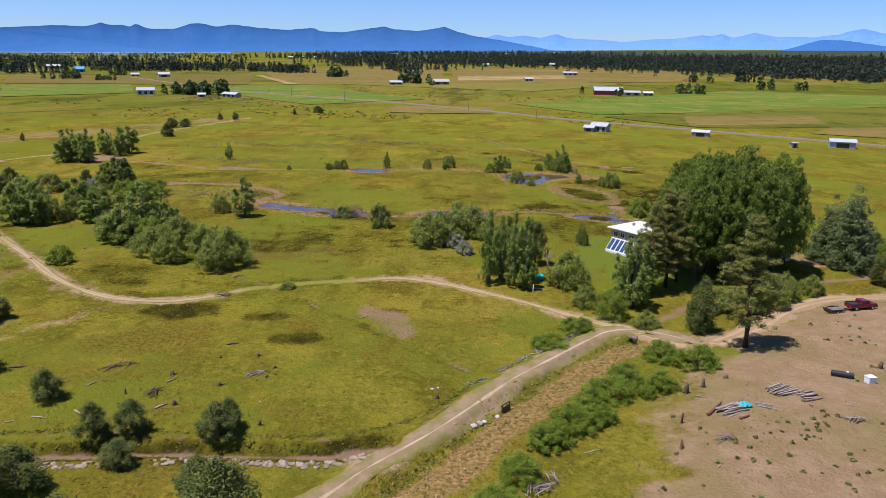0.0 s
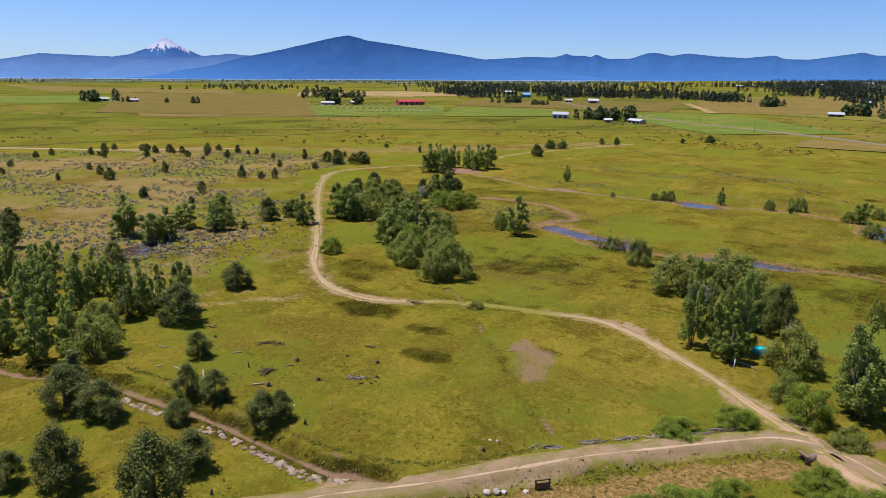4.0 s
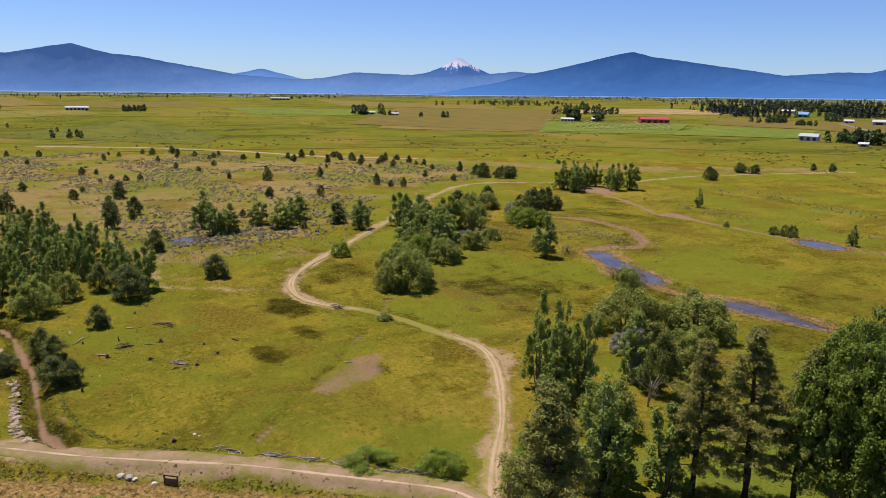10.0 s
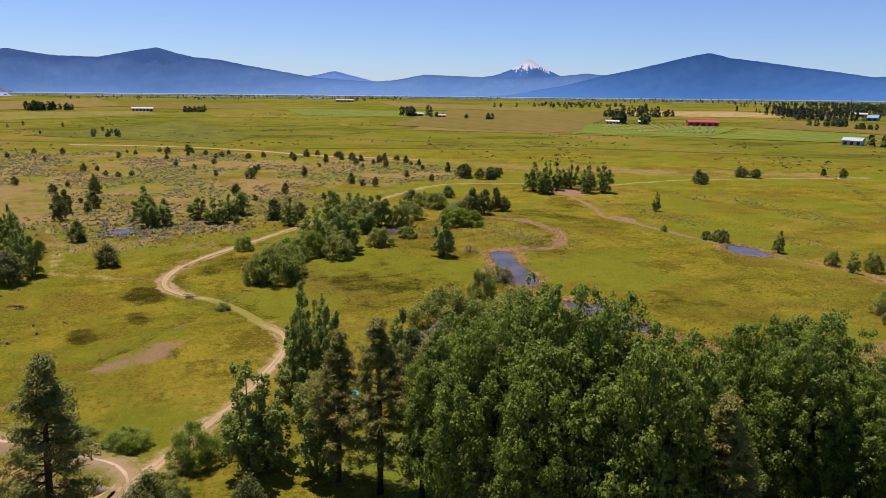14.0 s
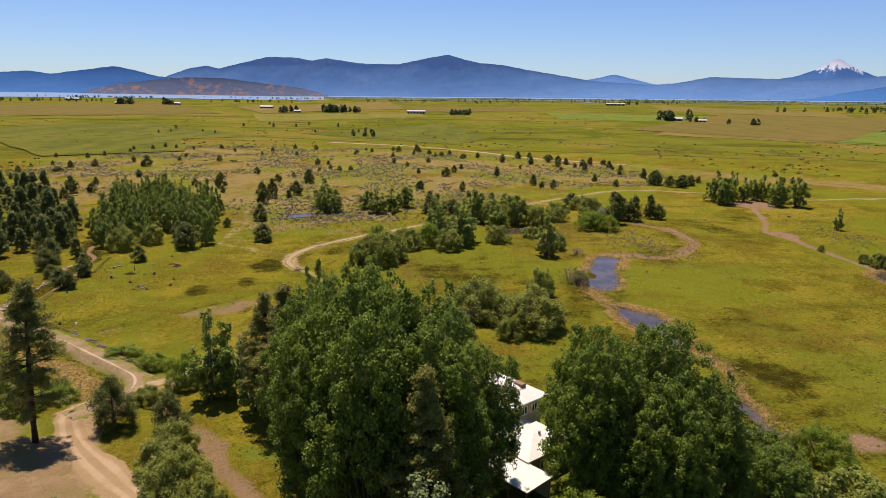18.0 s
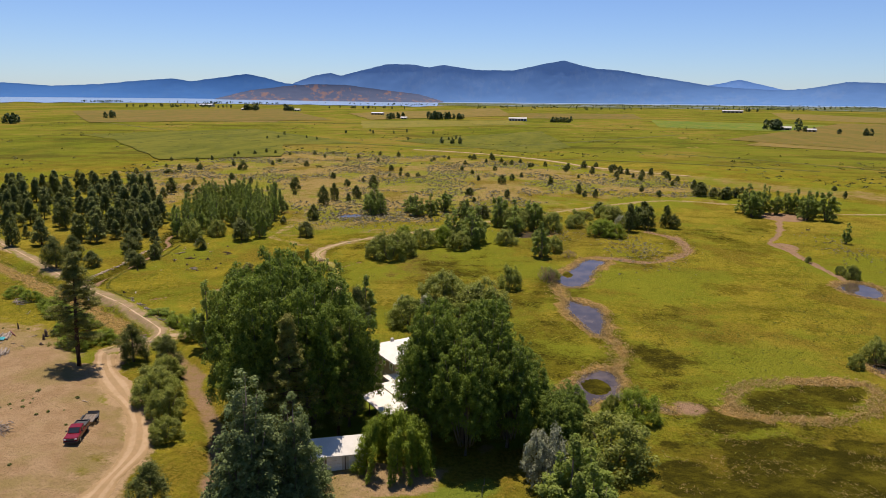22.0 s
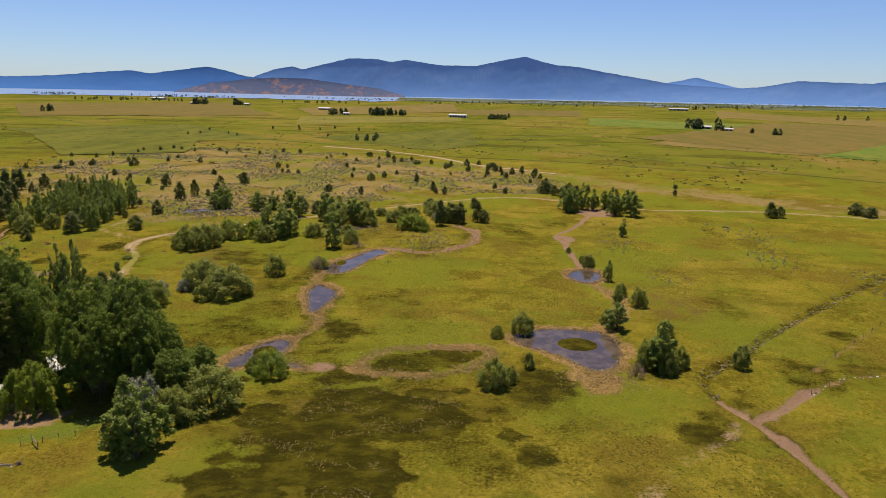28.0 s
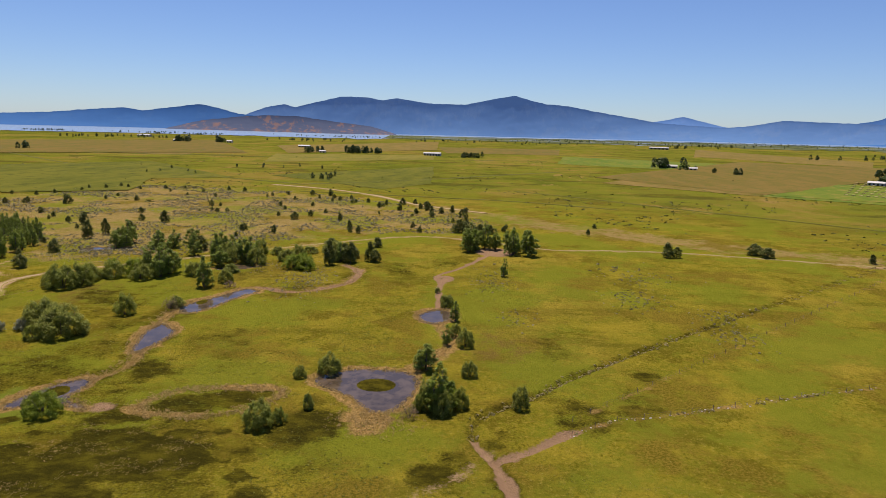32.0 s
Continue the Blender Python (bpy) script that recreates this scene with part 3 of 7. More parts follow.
# haze and sky reflection are put into this pale blue base colour
LAKE_WATER = water_material("lake_water", (0.13, 0.2, 0.3), 0.4, 0.2)


def sector(az0, az1, r0, r1, rise, n=40, rows=6, ragged=0.0):
    """A draped sector of the plain: angles west of north, distances from the centre."""
    v = []
    for j in range(rows + 1):
        for i in range(n + 1):
            a = radians(az0 + (az1 - az0) * i / n)
            r = r0 + (r1 - r0) * j / rows
            if j == 0:
                r += ragged * noise.noise((a * 40, r0 * 0.01, 0))
            v.append((CENTRE[0] - r * math.sin(a), CENTRE[1] + r * math.cos(a), 0.0))
    v = np.array(v)
    v[:, 2] = far_height(v[:, 0], v[:, 1]) + rise
    f = [(j * (n + 1) + i, j * (n + 1) + i + 1, (j + 1) * (n + 1) + i + 1, (j + 1) * (n + 1) + i) for j in range(rows) for i in range(n)]
    return v, [q[::-1] for q in f]


for az0, az1, r0, r1 in ((150, 95, 2800, 4640), (98, 18, 4000, 4640)):
    v, f = sector(az0, az1, r0, r1, 1.4, n=120, ragged=220)
    me = mesh_from("lake", v, f, LAKE_WATER)
    if me.polygons[0].normal.z < 0:
        me.flip_normals()
    tagged(new("lake", me), "broad pale blue lake below the far mountains", "lake", kind="structure")

m, nt, b = start("lake_marsh", 0.9)
b.inputs["Specular IOR Level"].default_value = 0.1
bands = grain(nt, where(nt), 0.004, 6.0, 0.7)
c = mix(nt, step(nt, bands, 0.42, 0.5), (0.04, 0.06, 0.02), (0.1, 0.11, 0.03))
c = mix(nt, step(nt, bands, 0.56, 0.6), c, (0.15, 0.2, 0.26))
nt.links.new(c, b.inputs["Base Color"])
v, f = sector(104, 22, 2950, 4050, 0.8, n=120, ragged=300)
me = mesh_from("marsh", v, f, m)
if me.polygons[0].normal.z < 0:
    me.flip_normals()
tagged(new("marsh", me), "dark marsh with slivers of water along the lake", "marsh", kind="structure")

# ---- fields on the plain ----
def field_material(name, c1, c2, c3, turn):
    """Pasture or crop: long mottled streaks of three colours."""
    m, nt, b = start(name, 0.95)
    b.inputs["Specular IOR Level"].default_value = 0.05
    pos = where(nt)
    long = grain(nt, stretched(nt, pos, 0.25, 1.0, 1.0, turn), 0.03, 6.0, 0.7)
    spot = grain(nt, pos, 0.05, 6.0, 0.72)
    c = mix(nt, step(nt, long, 0.4, 0.6), c1, c2)
    c = mix(nt, step(nt, spot, 0.5, 0.66), c, c3)
    nt.links.new(c, b.inputs["Base Color"])
    return m


FIELD_COLOURS = {
    "green": field_material("green_crop", (0.09, 0.14, 0.016), (0.13, 0.16, 0.018), (0.21, 0.175, 0.04), 0.5),
    "tan": field_material("tan_pasture", (0.2, 0.14, 0.038), (0.155, 0.118, 0.026), (0.11, 0.105, 0.016), 0.7),
    "gold": field_material("dry_stubble", (0.36, 0.25, 0.11), (0.25, 0.18, 0.065), (0.15, 0.14, 0.035), 0.4),
    "olive": field_material("olive_pasture", (0.09, 0.098, 0.01), (0.13, 0.125, 0.014), (0.06, 0.07, 0.008), 0.6),
    "brown": field_material("brown_pasture", (0.165, 0.115, 0.028), (0.13, 0.105, 0.02), (0.1, 0.1, 0.014), 0.8),
    "pale": field_material("pale_grass", (0.19, 0.16, 0.03), (0.155, 0.14, 0.022), (0.12, 0.125, 0.014), 0.3),
}
FIELD_COLOURS["forest"] = surface("wooded_ground", (0.03, 0.042, 0.016), (0.05, 0.06, 0.022), 0.01, 0.95, 0, vary=0.05)
FIELDS = [("forest", (400, 1480), (575, 1090), (2600, 1500), (1900, 3900)), ("forest", (-60, 2250), (420, 1500), (1900, 3800), (300, 4300)), ("forest", (-480, 2650), (-20, 2350), (250, 4200), (-700, 4150)),
          ("green", (-1357, 481), (-1174, 762), (-914, 629), (-1024, 429)), ("brown", (-1824, 185), (-1857, 529), (-1417, 476), (-1404, 226)),
          ("tan", (-2181, 1005), (-1420, 1163), (-1141, 1012), (-1535, 809)), ("tan", (-998, -511), (-985, -202), (-1288, -218), (-1208, -603)), ("pale", (-860, -23), (-1065, 218), (-1266, 212), (-1139, -83)),
          ("olive", (-600, 64), (-852, 232), (-540, 247), (-460, 207)), ("olive", (-597, -291), (-784, -157), (-550, 38), (-450, -116)),
          ("tan", (-873, 603), (-734, 786), (-498, 560), (-614, 433)),
          ("brown", (-1284, 874), (-1019, 994), (-753, 799), (-916, 631)),
          ("green", (-690, 743), (-578, 804), (-394, 702), (-497, 561)),
          ("gold", (-1180, 1168), (-1084, 1460), (-700, 1330), (-823, 1149)), ("green", (-120, 620), (-320, 860), (-180, 930), (-20, 700)), ("olive", (-560, 960), (-320, 880), (-160, 1180), (-420, 1290)),
          ("pale", (-150, 960), (100, 830), (240, 980), (-60, 1180)), ("green", (120, 560), (60, 660), (330, 840), (560, 690)), ("tan", (230, 450), (290, 520), (440, 430), (360, 370)), ("olive", (170, 480), (120, 545), (330, 640), (520, 500)),
          ("brown", (-640, 1075), (-325, 1243), (-251, 928), (-544, 889)), ("tan", (-396, 1561), (-6, 1663), (-3, 1004), (-209, 937)), ("tan", (14, 1600), (540, 1480), (325, 1023), (9, 991)),
          ("gold", (20, 1193), (201, 1236), (183, 1122), (18, 1067)), ("green", (-515, 842), (-389, 898), (-317, 743), (-407, 663)), ("tan", (181, 552), (284, 560), (268, 505), (167, 492)),
          ("tan", (-46, 620), (40, 615), (36, 555), (-43, 556)), ("brown", (-1280, 826), (-1082, 1120), (-510, 573), (-706, 440)), ("gold", (-1158, 1175), (-967, 1330), (-806, 1131), (-971, 987)), ("green", (-677, 726), (-548, 865), (-435, 702), (-505, 575)),
          ("brown", (-1395, -799), (-1900, -471), (-1134, -134), (-870, -444)), ("tan", (-1596, -207), (-2500, 151), (-1573, 197), (-1189, -74)), ("olive", (-527, -211), (-543, -40), (-380, 10), (-335, -68)),
          ("gold", (-314, 1199), (-300, 1199), (-190, 940), (-204, 940))]
for kind, *quad in FIELDS:
    q = [Vector((*p, 0)) for p in quad]
    n = 18
    v = []
    for j in range(n + 1):
        for i in range(n + 1):
            a, b_ = q[0].lerp(q[1], i / n), q[3].lerp(q[2], i / n)
            p = a.lerp(b_, j / n)
            if i in (0, n) or j in (0, n):
                p += Vector((noise.noise(p * 0.02), noise.noise(p * 0.02 + Vector((9, 0, 0))), 0)) * 3
            v.append((p.x, p.y, 0))
    v = np.array(v)
    v[:, 2] = far_height(v[:, 0], v[:, 1]) + 0.1 + 0.00006 * np.hypot(v[:, 0], v[:, 1]) + 0.015 * FIELDS.index((kind, *quad))
    f = [(j * (n + 1) + i, j * (n + 1) + i + 1, (j + 1) * (n + 1) + i + 1, (j + 1) * (n + 1) + i) for j in range(n) for i in range(n)]
    me = mesh_from("field", v, f, FIELD_COLOURS[kind])
    if me.polygons[0].normal.z < 0:
        me.flip_normals()
    tagged(new("field", me), {"green": "bright green irrigated crop field", "tan": "tan grazed pasture", "gold": "pale gold mown stubble field", "olive": "olive green pasture", "brown": "brown dry pasture", "pale": "pale dry grassland", "forest": "dark wooded ground on the far plain"}[kind], "field", kind="structure")


# ---- dirt roads ----
def road_material(name, c1, c2, rut, grass, track_at=0.42, track_wide=0.2):
    m, nt, b = start(name, 0.95)
    b.inputs["Specular IOR Level"].default_value = 0.1
    pos = where(nt)
    n = nt.nodes.new("ShaderNodeAttribute")
    n.attribute_name = "across"
    side = calc(nt, "ABSOLUTE", n.outputs["Fac"])
    mid, small = grain(nt, pos, 0.5, 4.0), grain(nt, pos, 3.5, 4.0, 0.7)
    c = mix(nt, step(nt, mid, 0.35, 0.65), c1, c2)
    wander = calc(nt, "ADD", side, calc(nt, "MULTIPLY", calc(nt, "SUBTRACT", grain(nt, pos, 0.2, 2.0), 0.5), 0.3))
    wheel = calc(nt, "SUBTRACT", 1.0, step(nt, calc(nt, "ABSOLUTE", calc(nt, "SUBTRACT", wander, track_at)), track_wide * 0.4, track_wide))
    patchy = step(nt, grain(nt, pos, 0.16, 5.0, 0.7), 0.36, 0.6, 0.4, 0.95)
    c = mix(nt, calc(nt, "MULTIPLY", step(nt, grain(nt, pos, 0.45, 6.0, 0.75), 0.52, 0.66), 0.55), c, grass)
    c = mix(nt, calc(nt, "MULTIPLY", wheel, patchy), c, rut)
    w = nt.nodes.new("ShaderNodeAttribute")
    w.attribute_name = "worn"
    c = mix(nt, step(nt, calc(nt, "ADD", w.outputs["Fac"], calc(nt, "MULTIPLY", calc(nt, "SUBTRACT", calc(nt, "ADD", calc(nt, "MULTIPLY", small, 0.5), calc(nt, "MULTIPLY", mid, 0.5)), 0.5), 1.6)), 0.2, 0.8), grass, c)
    edge = step(nt, calc(nt, "ADD", side, calc(nt, "MULTIPLY", calc(nt, "SUBTRACT", calc(nt, "ADD", calc(nt, "MULTIPLY", mid, 0.5), calc(nt, "MULTIPLY", small, 0.5)), 0.5), 2.2)), 0.5, 1.0)
    c = mix(nt, edge, c, grass)
    nt.links.new(c, b.inputs["Base Color"])
    bump(nt, b, small, 0.6, 0.12)
    return m


PALE_ROAD = road_material("pale_dirt", (0.32, 0.225, 0.125), (0.25, 0.19, 0.085), (0.39, 0.28, 0.17), (0.19, 0.17, 0.03), 0.34, 0.3)
RED_ROAD = road_material("reddish_dirt", (0.31, 0.205, 0.11), (0.27, 0.185, 0.095), (0.39, 0.275, 0.165), (0.28, 0.19, 0.095), 0.45, 0.3)
LEVEE_ROAD = road_material("olive_dirt", (0.27, 0.185, 0.11), (0.2, 0.155, 0.07), (0.45, 0.33, 0.21), (0.17, 0.155, 0.028), 0.0, 0.11)
GREY_ROAD = road_material("grey_lane", (0.2, 0.165, 0.14), (0.165, 0.14, 0.12), (0.21, 0.18, 0.155), (0.16, 0.14, 0.05))


def ribbon(name, line, half, material, label, lift=0.07, ragged=0.5, worn=None):
    step_n = len(line)
    tang = np.gradient(line, axis=0)
    tang /= np.linalg.norm(tang, axis=1)[:, None] + 1e-9
    side = np.stack([-tang[:, 1], tang[:, 0]], 1)
    across = np.array((-1, -0.84, -0.6, -0.4, -0.2, 0, 0.2, 0.4, 0.6, 0.84, 1))
    na = len(across)
    v, att = [], []
    for i in range(step_n):
        px, py = line[i]
        wob = half * (1 + ragged * 0.6 * noise.noise((px * 0.09, py * 0.09, 3.0)))
        drift = 0.35 * ragged * noise.noise((px * 0.06, py * 0.06, 7.0))
        for a in across:
            extra = 0.0
            if abs(a) > 0.8:
                extra = math.copysign(ragged * (0.7 * noise.noise((px * 0.35, py * 0.35, a * 3)) + 0.45 * noise.noise((px * 1.3, py * 1.3, a * 3))), a) * (1.0 if abs(a) == 1 else 0.55)
            v.append((*(line[i] + side[i] * (a * wob + extra + drift)), 0.0))
            att.append(a)
    v = np.array(v)
    edge = np.abs(np.array(att)) == 1
    rut = np.abs(np.abs(np.array(att)) - 0.5) < 0.15
    v[:, 2] = height(v[:, 0], v[:, 1]) + np.where(edge, -0.06, lift) - np.where(rut, 0.03, 0)
    f = [(i * na + j, i * na + j + 1, (i + 1) * na + j + 1, (i + 1) * na + j) for i in range(step_n - 1) for j in range(na - 1)]
    me = mesh_from(name, v, f, material)
    if me.polygons[len(me.polygons) // 2].normal.z < 0:
        me.flip_normals()
    me.attributes.new("across", "FLOAT", "POINT").data.foreach_set("value", np.array(att, np.float32))
    use = worn(v[:, 0], v[:, 1]) if worn else np.ones(len(v))
    me.attributes.new("worn", "FLOAT", "POINT").data.foreach_set("value", use.astype(np.float32))
    return tagged(new(name, me), label, "dirt road", kind="structure")


ribbon("road_track", smooth(TRACK, 0.6), 0.95, PALE_ROAD, "pale dusty two-wheel dirt track winding over the meadow", 0.12, 1.1,
       worn=lambda x, y: 0.86 - 0.7 * soft(x, -46, -34) * (1 - soft(x, -24, -8)) * (y > 118) - 0.3 * (x < -100))
ribbon("road_levee", smooth(LEVEE, 0.6), 2.0, LEVEE_ROAD, "pale dirt track on a low bank beside a ditch", 0.13, 0.9)
ribbon("road_yard", smooth(YARD_ROAD, 0.6), 1.75, RED_ROAD, "reddish dirt drive with two wheel ruts", 0.1, 1.2)
ribbon("road_field", smooth(FIELD_ROAD, 12), 3.2, GREY_ROAD, "long straight grey country road between fields", 0.8, 0.1)


DITCH_LINE = road_material("dark_ditch_grass", (0.085, 0.09, 0.016), (0.11, 0.11, 0.02), (0.075, 0.075, 0.014), (0.13, 0.13, 0.02), 0.0, 0.5)
SAND_BANK = road_material("sandy_bank", (0.33, 0.24, 0.13), (0.27, 0.2, 0.1), (0.38, 0.28, 0.16), (0.2, 0.165, 0.04), 0.0, 0.5)
for line, half in (([(-1008, -544), (-850, -390), (-690, -222), (-620, -120), (-535, 47), (-491, 126)], 1.8), ([(-491, 126), (-540, 188), (-603, 246), (-693, 319), (-800, 410)], 2.6), ([(-519, 566), (-600, 650), (-700, 752), (-830, 880)], 1.3),
                   ([(-478, 330), (-420, 395), (-360, 452), (-310, 505), (-272, 543), (-200, 610), (-120, 690)], 1.1), ([(-949, -403), (-990, -200), (-1065, 218), (-1110, 420)], 2.5), ([(-1404, 226), (-1417, 476), (-1330, 760)], 3.0), ([(-420, 141), (-403, 240), (-383, 329), (-345, 400)], 1.3)):
    ribbon("ditch", smooth(line, 8), half, DITCH_LINE, "dark overgrown ditch across the pasture", 0.4, 0.8)
for line, half in (([(-478, 101), (-443, 164), (-396, 212), (-345, 245), (-322, 270), (-300, 300)], 3.2),):
    ribbon("bank", smooth(line, 5), half, SAND_BANK, "pale sandy bank at the edge of the sage flat", 0.4, 1.6)


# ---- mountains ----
def mountain_material(name, low, high, rock, snow=None, haze_glow=0.0, rocky=0.5):
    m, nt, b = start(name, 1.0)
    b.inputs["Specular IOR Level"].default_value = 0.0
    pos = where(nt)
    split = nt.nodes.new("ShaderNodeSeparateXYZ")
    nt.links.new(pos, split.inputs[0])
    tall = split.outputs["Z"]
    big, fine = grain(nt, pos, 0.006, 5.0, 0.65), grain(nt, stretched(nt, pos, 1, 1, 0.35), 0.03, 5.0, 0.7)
    # haze put into the colour: paler at the foot, deeper higher up
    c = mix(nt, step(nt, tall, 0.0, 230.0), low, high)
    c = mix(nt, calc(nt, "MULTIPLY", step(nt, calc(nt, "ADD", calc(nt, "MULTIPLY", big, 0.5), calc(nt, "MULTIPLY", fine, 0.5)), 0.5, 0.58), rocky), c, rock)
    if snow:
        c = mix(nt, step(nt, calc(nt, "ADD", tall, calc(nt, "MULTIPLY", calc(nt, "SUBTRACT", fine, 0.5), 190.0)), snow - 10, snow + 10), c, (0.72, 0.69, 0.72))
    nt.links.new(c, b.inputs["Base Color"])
    # faint emission adds the brightness of the haze; nothing here is a lamp
    if haze_glow:
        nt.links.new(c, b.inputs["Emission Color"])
        b.inputs["Emission Strength"].default_value = haze_glow
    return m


# the blue in these slope colours is painted distance haze
HAZE_FOREST = mountain_material("haze_blue_forest_slopes", (0.042, 0.12, 0.285), (0.036, 0.104, 0.25), (0.05, 0.125, 0.275), haze_glow=0.3)
HAZE_RANGE = mountain_material("haze_pale_far_slopes", (0.12, 0.24, 0.46), (0.105, 0.215, 0.43), (0.14, 0.25, 0.46), haze_glow=0.3)
SNOW_RANGE = mountain_material("snowy_haze_cone_slopes", (0.065, 0.155, 0.33), (0.06, 0.145, 0.32), (0.08, 0.16, 0.33), snow=180.0, haze_glow=0.3)
BROWN_HILL = mountain_material("brown_peninsula_slopes", (0.075, 0.095, 0.15), (0.05, 0.075, 0.13), (0.2, 0.128, 0.115), haze_glow=0.15, rocky=0.85)
SADDLE = mountain_material("rocky_haze_blue_slopes", (0.085, 0.175, 0.345), (0.078, 0.158, 0.315), (0.11, 0.19, 0.335), haze_glow=0.3)


def mountain(name, profile, eye, dist, material, label, depth=150.0, spurs=0.14):
    """A range seen from eye: its skyline by angle west of north and angle above the level."""
    az = np.array([p[0] for p in profile][::-1])
    el = np.array([p[1] for p in profile][::-1])
    n = max(24, int((az[-1] - az[0]) / 0.16))
    rows = 26
    grid_az = np.linspace(az[0], az[-1], n)
    # softened joints, with a little roughness of the skyline
    top = np.interp(grid_az, az, el)
    top = 0.25 * np.roll(top, 1) + 0.5 * top + 0.25 * np.roll(top, -1)
    top[0], top[-1] = el[0], el[-1]
    v = []
    for i, (a, e) in enumerate(zip(grid_az, top)):
        ra = radians(a)
        base_d = np.array((-math.sin(ra), math.cos(ra)))
        e += 0.025 * noise.noise((a * 3.1, 0.5, dist)) + 0.012 * noise.noise((a * 9.0, 2.5, dist))
        z_top = 46 + dist * math.tan(radians(e))
        for j in range(rows + 3):
            if j == rows + 1:
                d, z = dist, z_top
            elif j > rows:
                d, z = dist + 60, z_top - 90
            else:
                s = 1 - j / rows
                d = dist - depth * (s ** 1.2)
                x, y = eye[0] + base_d[0] * d, eye[1] + base_d[1] * d
                z_low = float(far_height(np.array([x]), np.array([y]))[0]) - 2
                rise = (1 - s) ** 1.25
                z = z_low + (z_top - z_low) * rise
                ridge = noise.fractal((a * 0.55 + 0.6 * s, s * 2.2 - 0.3 * a, dist * 0.01), 0.9, 2.1, 4)
                z += spurs * (z_top - z_low) * 0.28 * ridge * (4 * s * (1 - s)) * (1 - 0.5 * s)
                z = max(z, z_low)
            v.append((eye[0] + base_d[0] * d, eye[1] + base_d[1] * d, z))
    m = rows + 3
    f = [(i * m + j, (i + 1) * m + j, (i + 1) * m + j + 1, i * m + j + 1) for i in range(n - 1) for j in range(m - 1) if j != rows]
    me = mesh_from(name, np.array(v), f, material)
    return tagged(new(name, me), label, "mountain", kind="structure")


EYE_W, EYE_M, EYE_B, EYE_N = (165, 220), (90, 105), (62, 60), (20, 12)
mountain("mountain_far_peak", [(76.5, 0.2), (75.2, 0.63), (73.6, 0.9), (72.5, 1.18), (71.05, 0.85), (69.6, 0.5), (67.5, 0.2)], (120, 150), 4740, HAZE_RANGE, "small pale haze-blue cone far beyond the ridge")
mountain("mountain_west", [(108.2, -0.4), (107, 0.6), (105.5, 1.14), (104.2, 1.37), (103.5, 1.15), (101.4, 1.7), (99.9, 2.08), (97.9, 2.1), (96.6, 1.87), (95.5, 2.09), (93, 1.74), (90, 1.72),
                           (87.8, 2.22), (86.2, 2.52), (84.8, 2.12), (83.6, 1.9), (82, 1.78), (79.2, 1.3), (77, 0.98), (75, 0.65), (73, 0.55), (70, 0.4), (67, 0.0), (65, -0.5)], EYE_W, 4640, SADDLE, "long haze-blue forested mountain range with bare summits")
mountain("mountain_southwest", [(134, 0.2), (126.3, 0.3), (123.6, 0.14), (120.8, 0.28), (117.8, 0.6), (115.7, 0.77), (114.6, 0.58), (112.4, 0.9), (110.5, 1.18), (109.1, 0.91), (107.8, 0.55), (104, 0.2), (99, -0.7)], EYE_W, 4560, HAZE_FOREST, "low dark haze-blue forested hills over the lake")
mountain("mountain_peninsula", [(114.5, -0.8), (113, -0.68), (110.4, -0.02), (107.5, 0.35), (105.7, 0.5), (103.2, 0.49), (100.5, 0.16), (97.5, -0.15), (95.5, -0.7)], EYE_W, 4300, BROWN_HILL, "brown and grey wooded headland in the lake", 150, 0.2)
mountain("mountain_snow", [(63, 0.3), (60.8, 0.84), (59.1, 1.14), (57.9, 1.62), (57.3, 2.05), (56.95, 2.28), (56.72, 2.36), (56.4, 2.24), (56.1, 2.02), (55.5, 1.68), (54.4, 1.18), (52.5, 0.6)], EYE_M, 4700, SNOW_RANGE, "haze-blue volcanic cone with a snow-streaked summit")
mountain("mountain_middle", [(78, -0.62), (74, -0.2), (71, 0.25), (69.5, 0.4), (67.4, 0.55), (64.8, 1.04), (61.5, 0.96), (59, 0.9), (55, 1.05), (52.2, 1.33), (50.3, 1.18), (47, 0.6)], EYE_M, 4600, SADDLE, "rounded haze-blue forested ridge")
mountain("mountain_broad", [(60, -0.55), (56, -0.1), (53, 0.45), (50.3, 1.18), (47.7, 1.75), (45.5, 2.3), (44.2, 2.63), (42.8, 2.9), (41.3, 2.53), (39.2, 2.27), (37, 1.95), (35.4, 1.75), (32, 1.25), (29, 0.9), (25, 0.4), (22, 0.05), (19, -0.3)], EYE_B, 4520, HAZE_FOREST, "broad dark haze-blue forested mountain")
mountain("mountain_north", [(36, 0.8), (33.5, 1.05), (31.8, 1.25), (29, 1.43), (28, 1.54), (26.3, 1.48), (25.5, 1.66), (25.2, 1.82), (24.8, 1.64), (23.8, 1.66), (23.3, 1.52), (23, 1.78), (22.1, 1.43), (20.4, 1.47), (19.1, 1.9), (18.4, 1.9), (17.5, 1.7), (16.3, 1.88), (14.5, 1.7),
                            (12.4, 1.58), (10.8, 1.72), (10.4, 1.78), (9.9, 1.54), (8.2, 1.49), (6.5, 1.76), (5, 1.98), (4.3, 1.78), (2.4, 1.68), (1.1, 1.88), (0.4, 2.04), (-0.4, 1.74), (-1.75, 1.4), (-2.6, 1.28), (-3.9, 1.1), (-6.1, 0.72), (-9, 0.3)], EYE_N, 4620, HAZE_FOREST, "dark haze-blue forested range with a notched skyline")
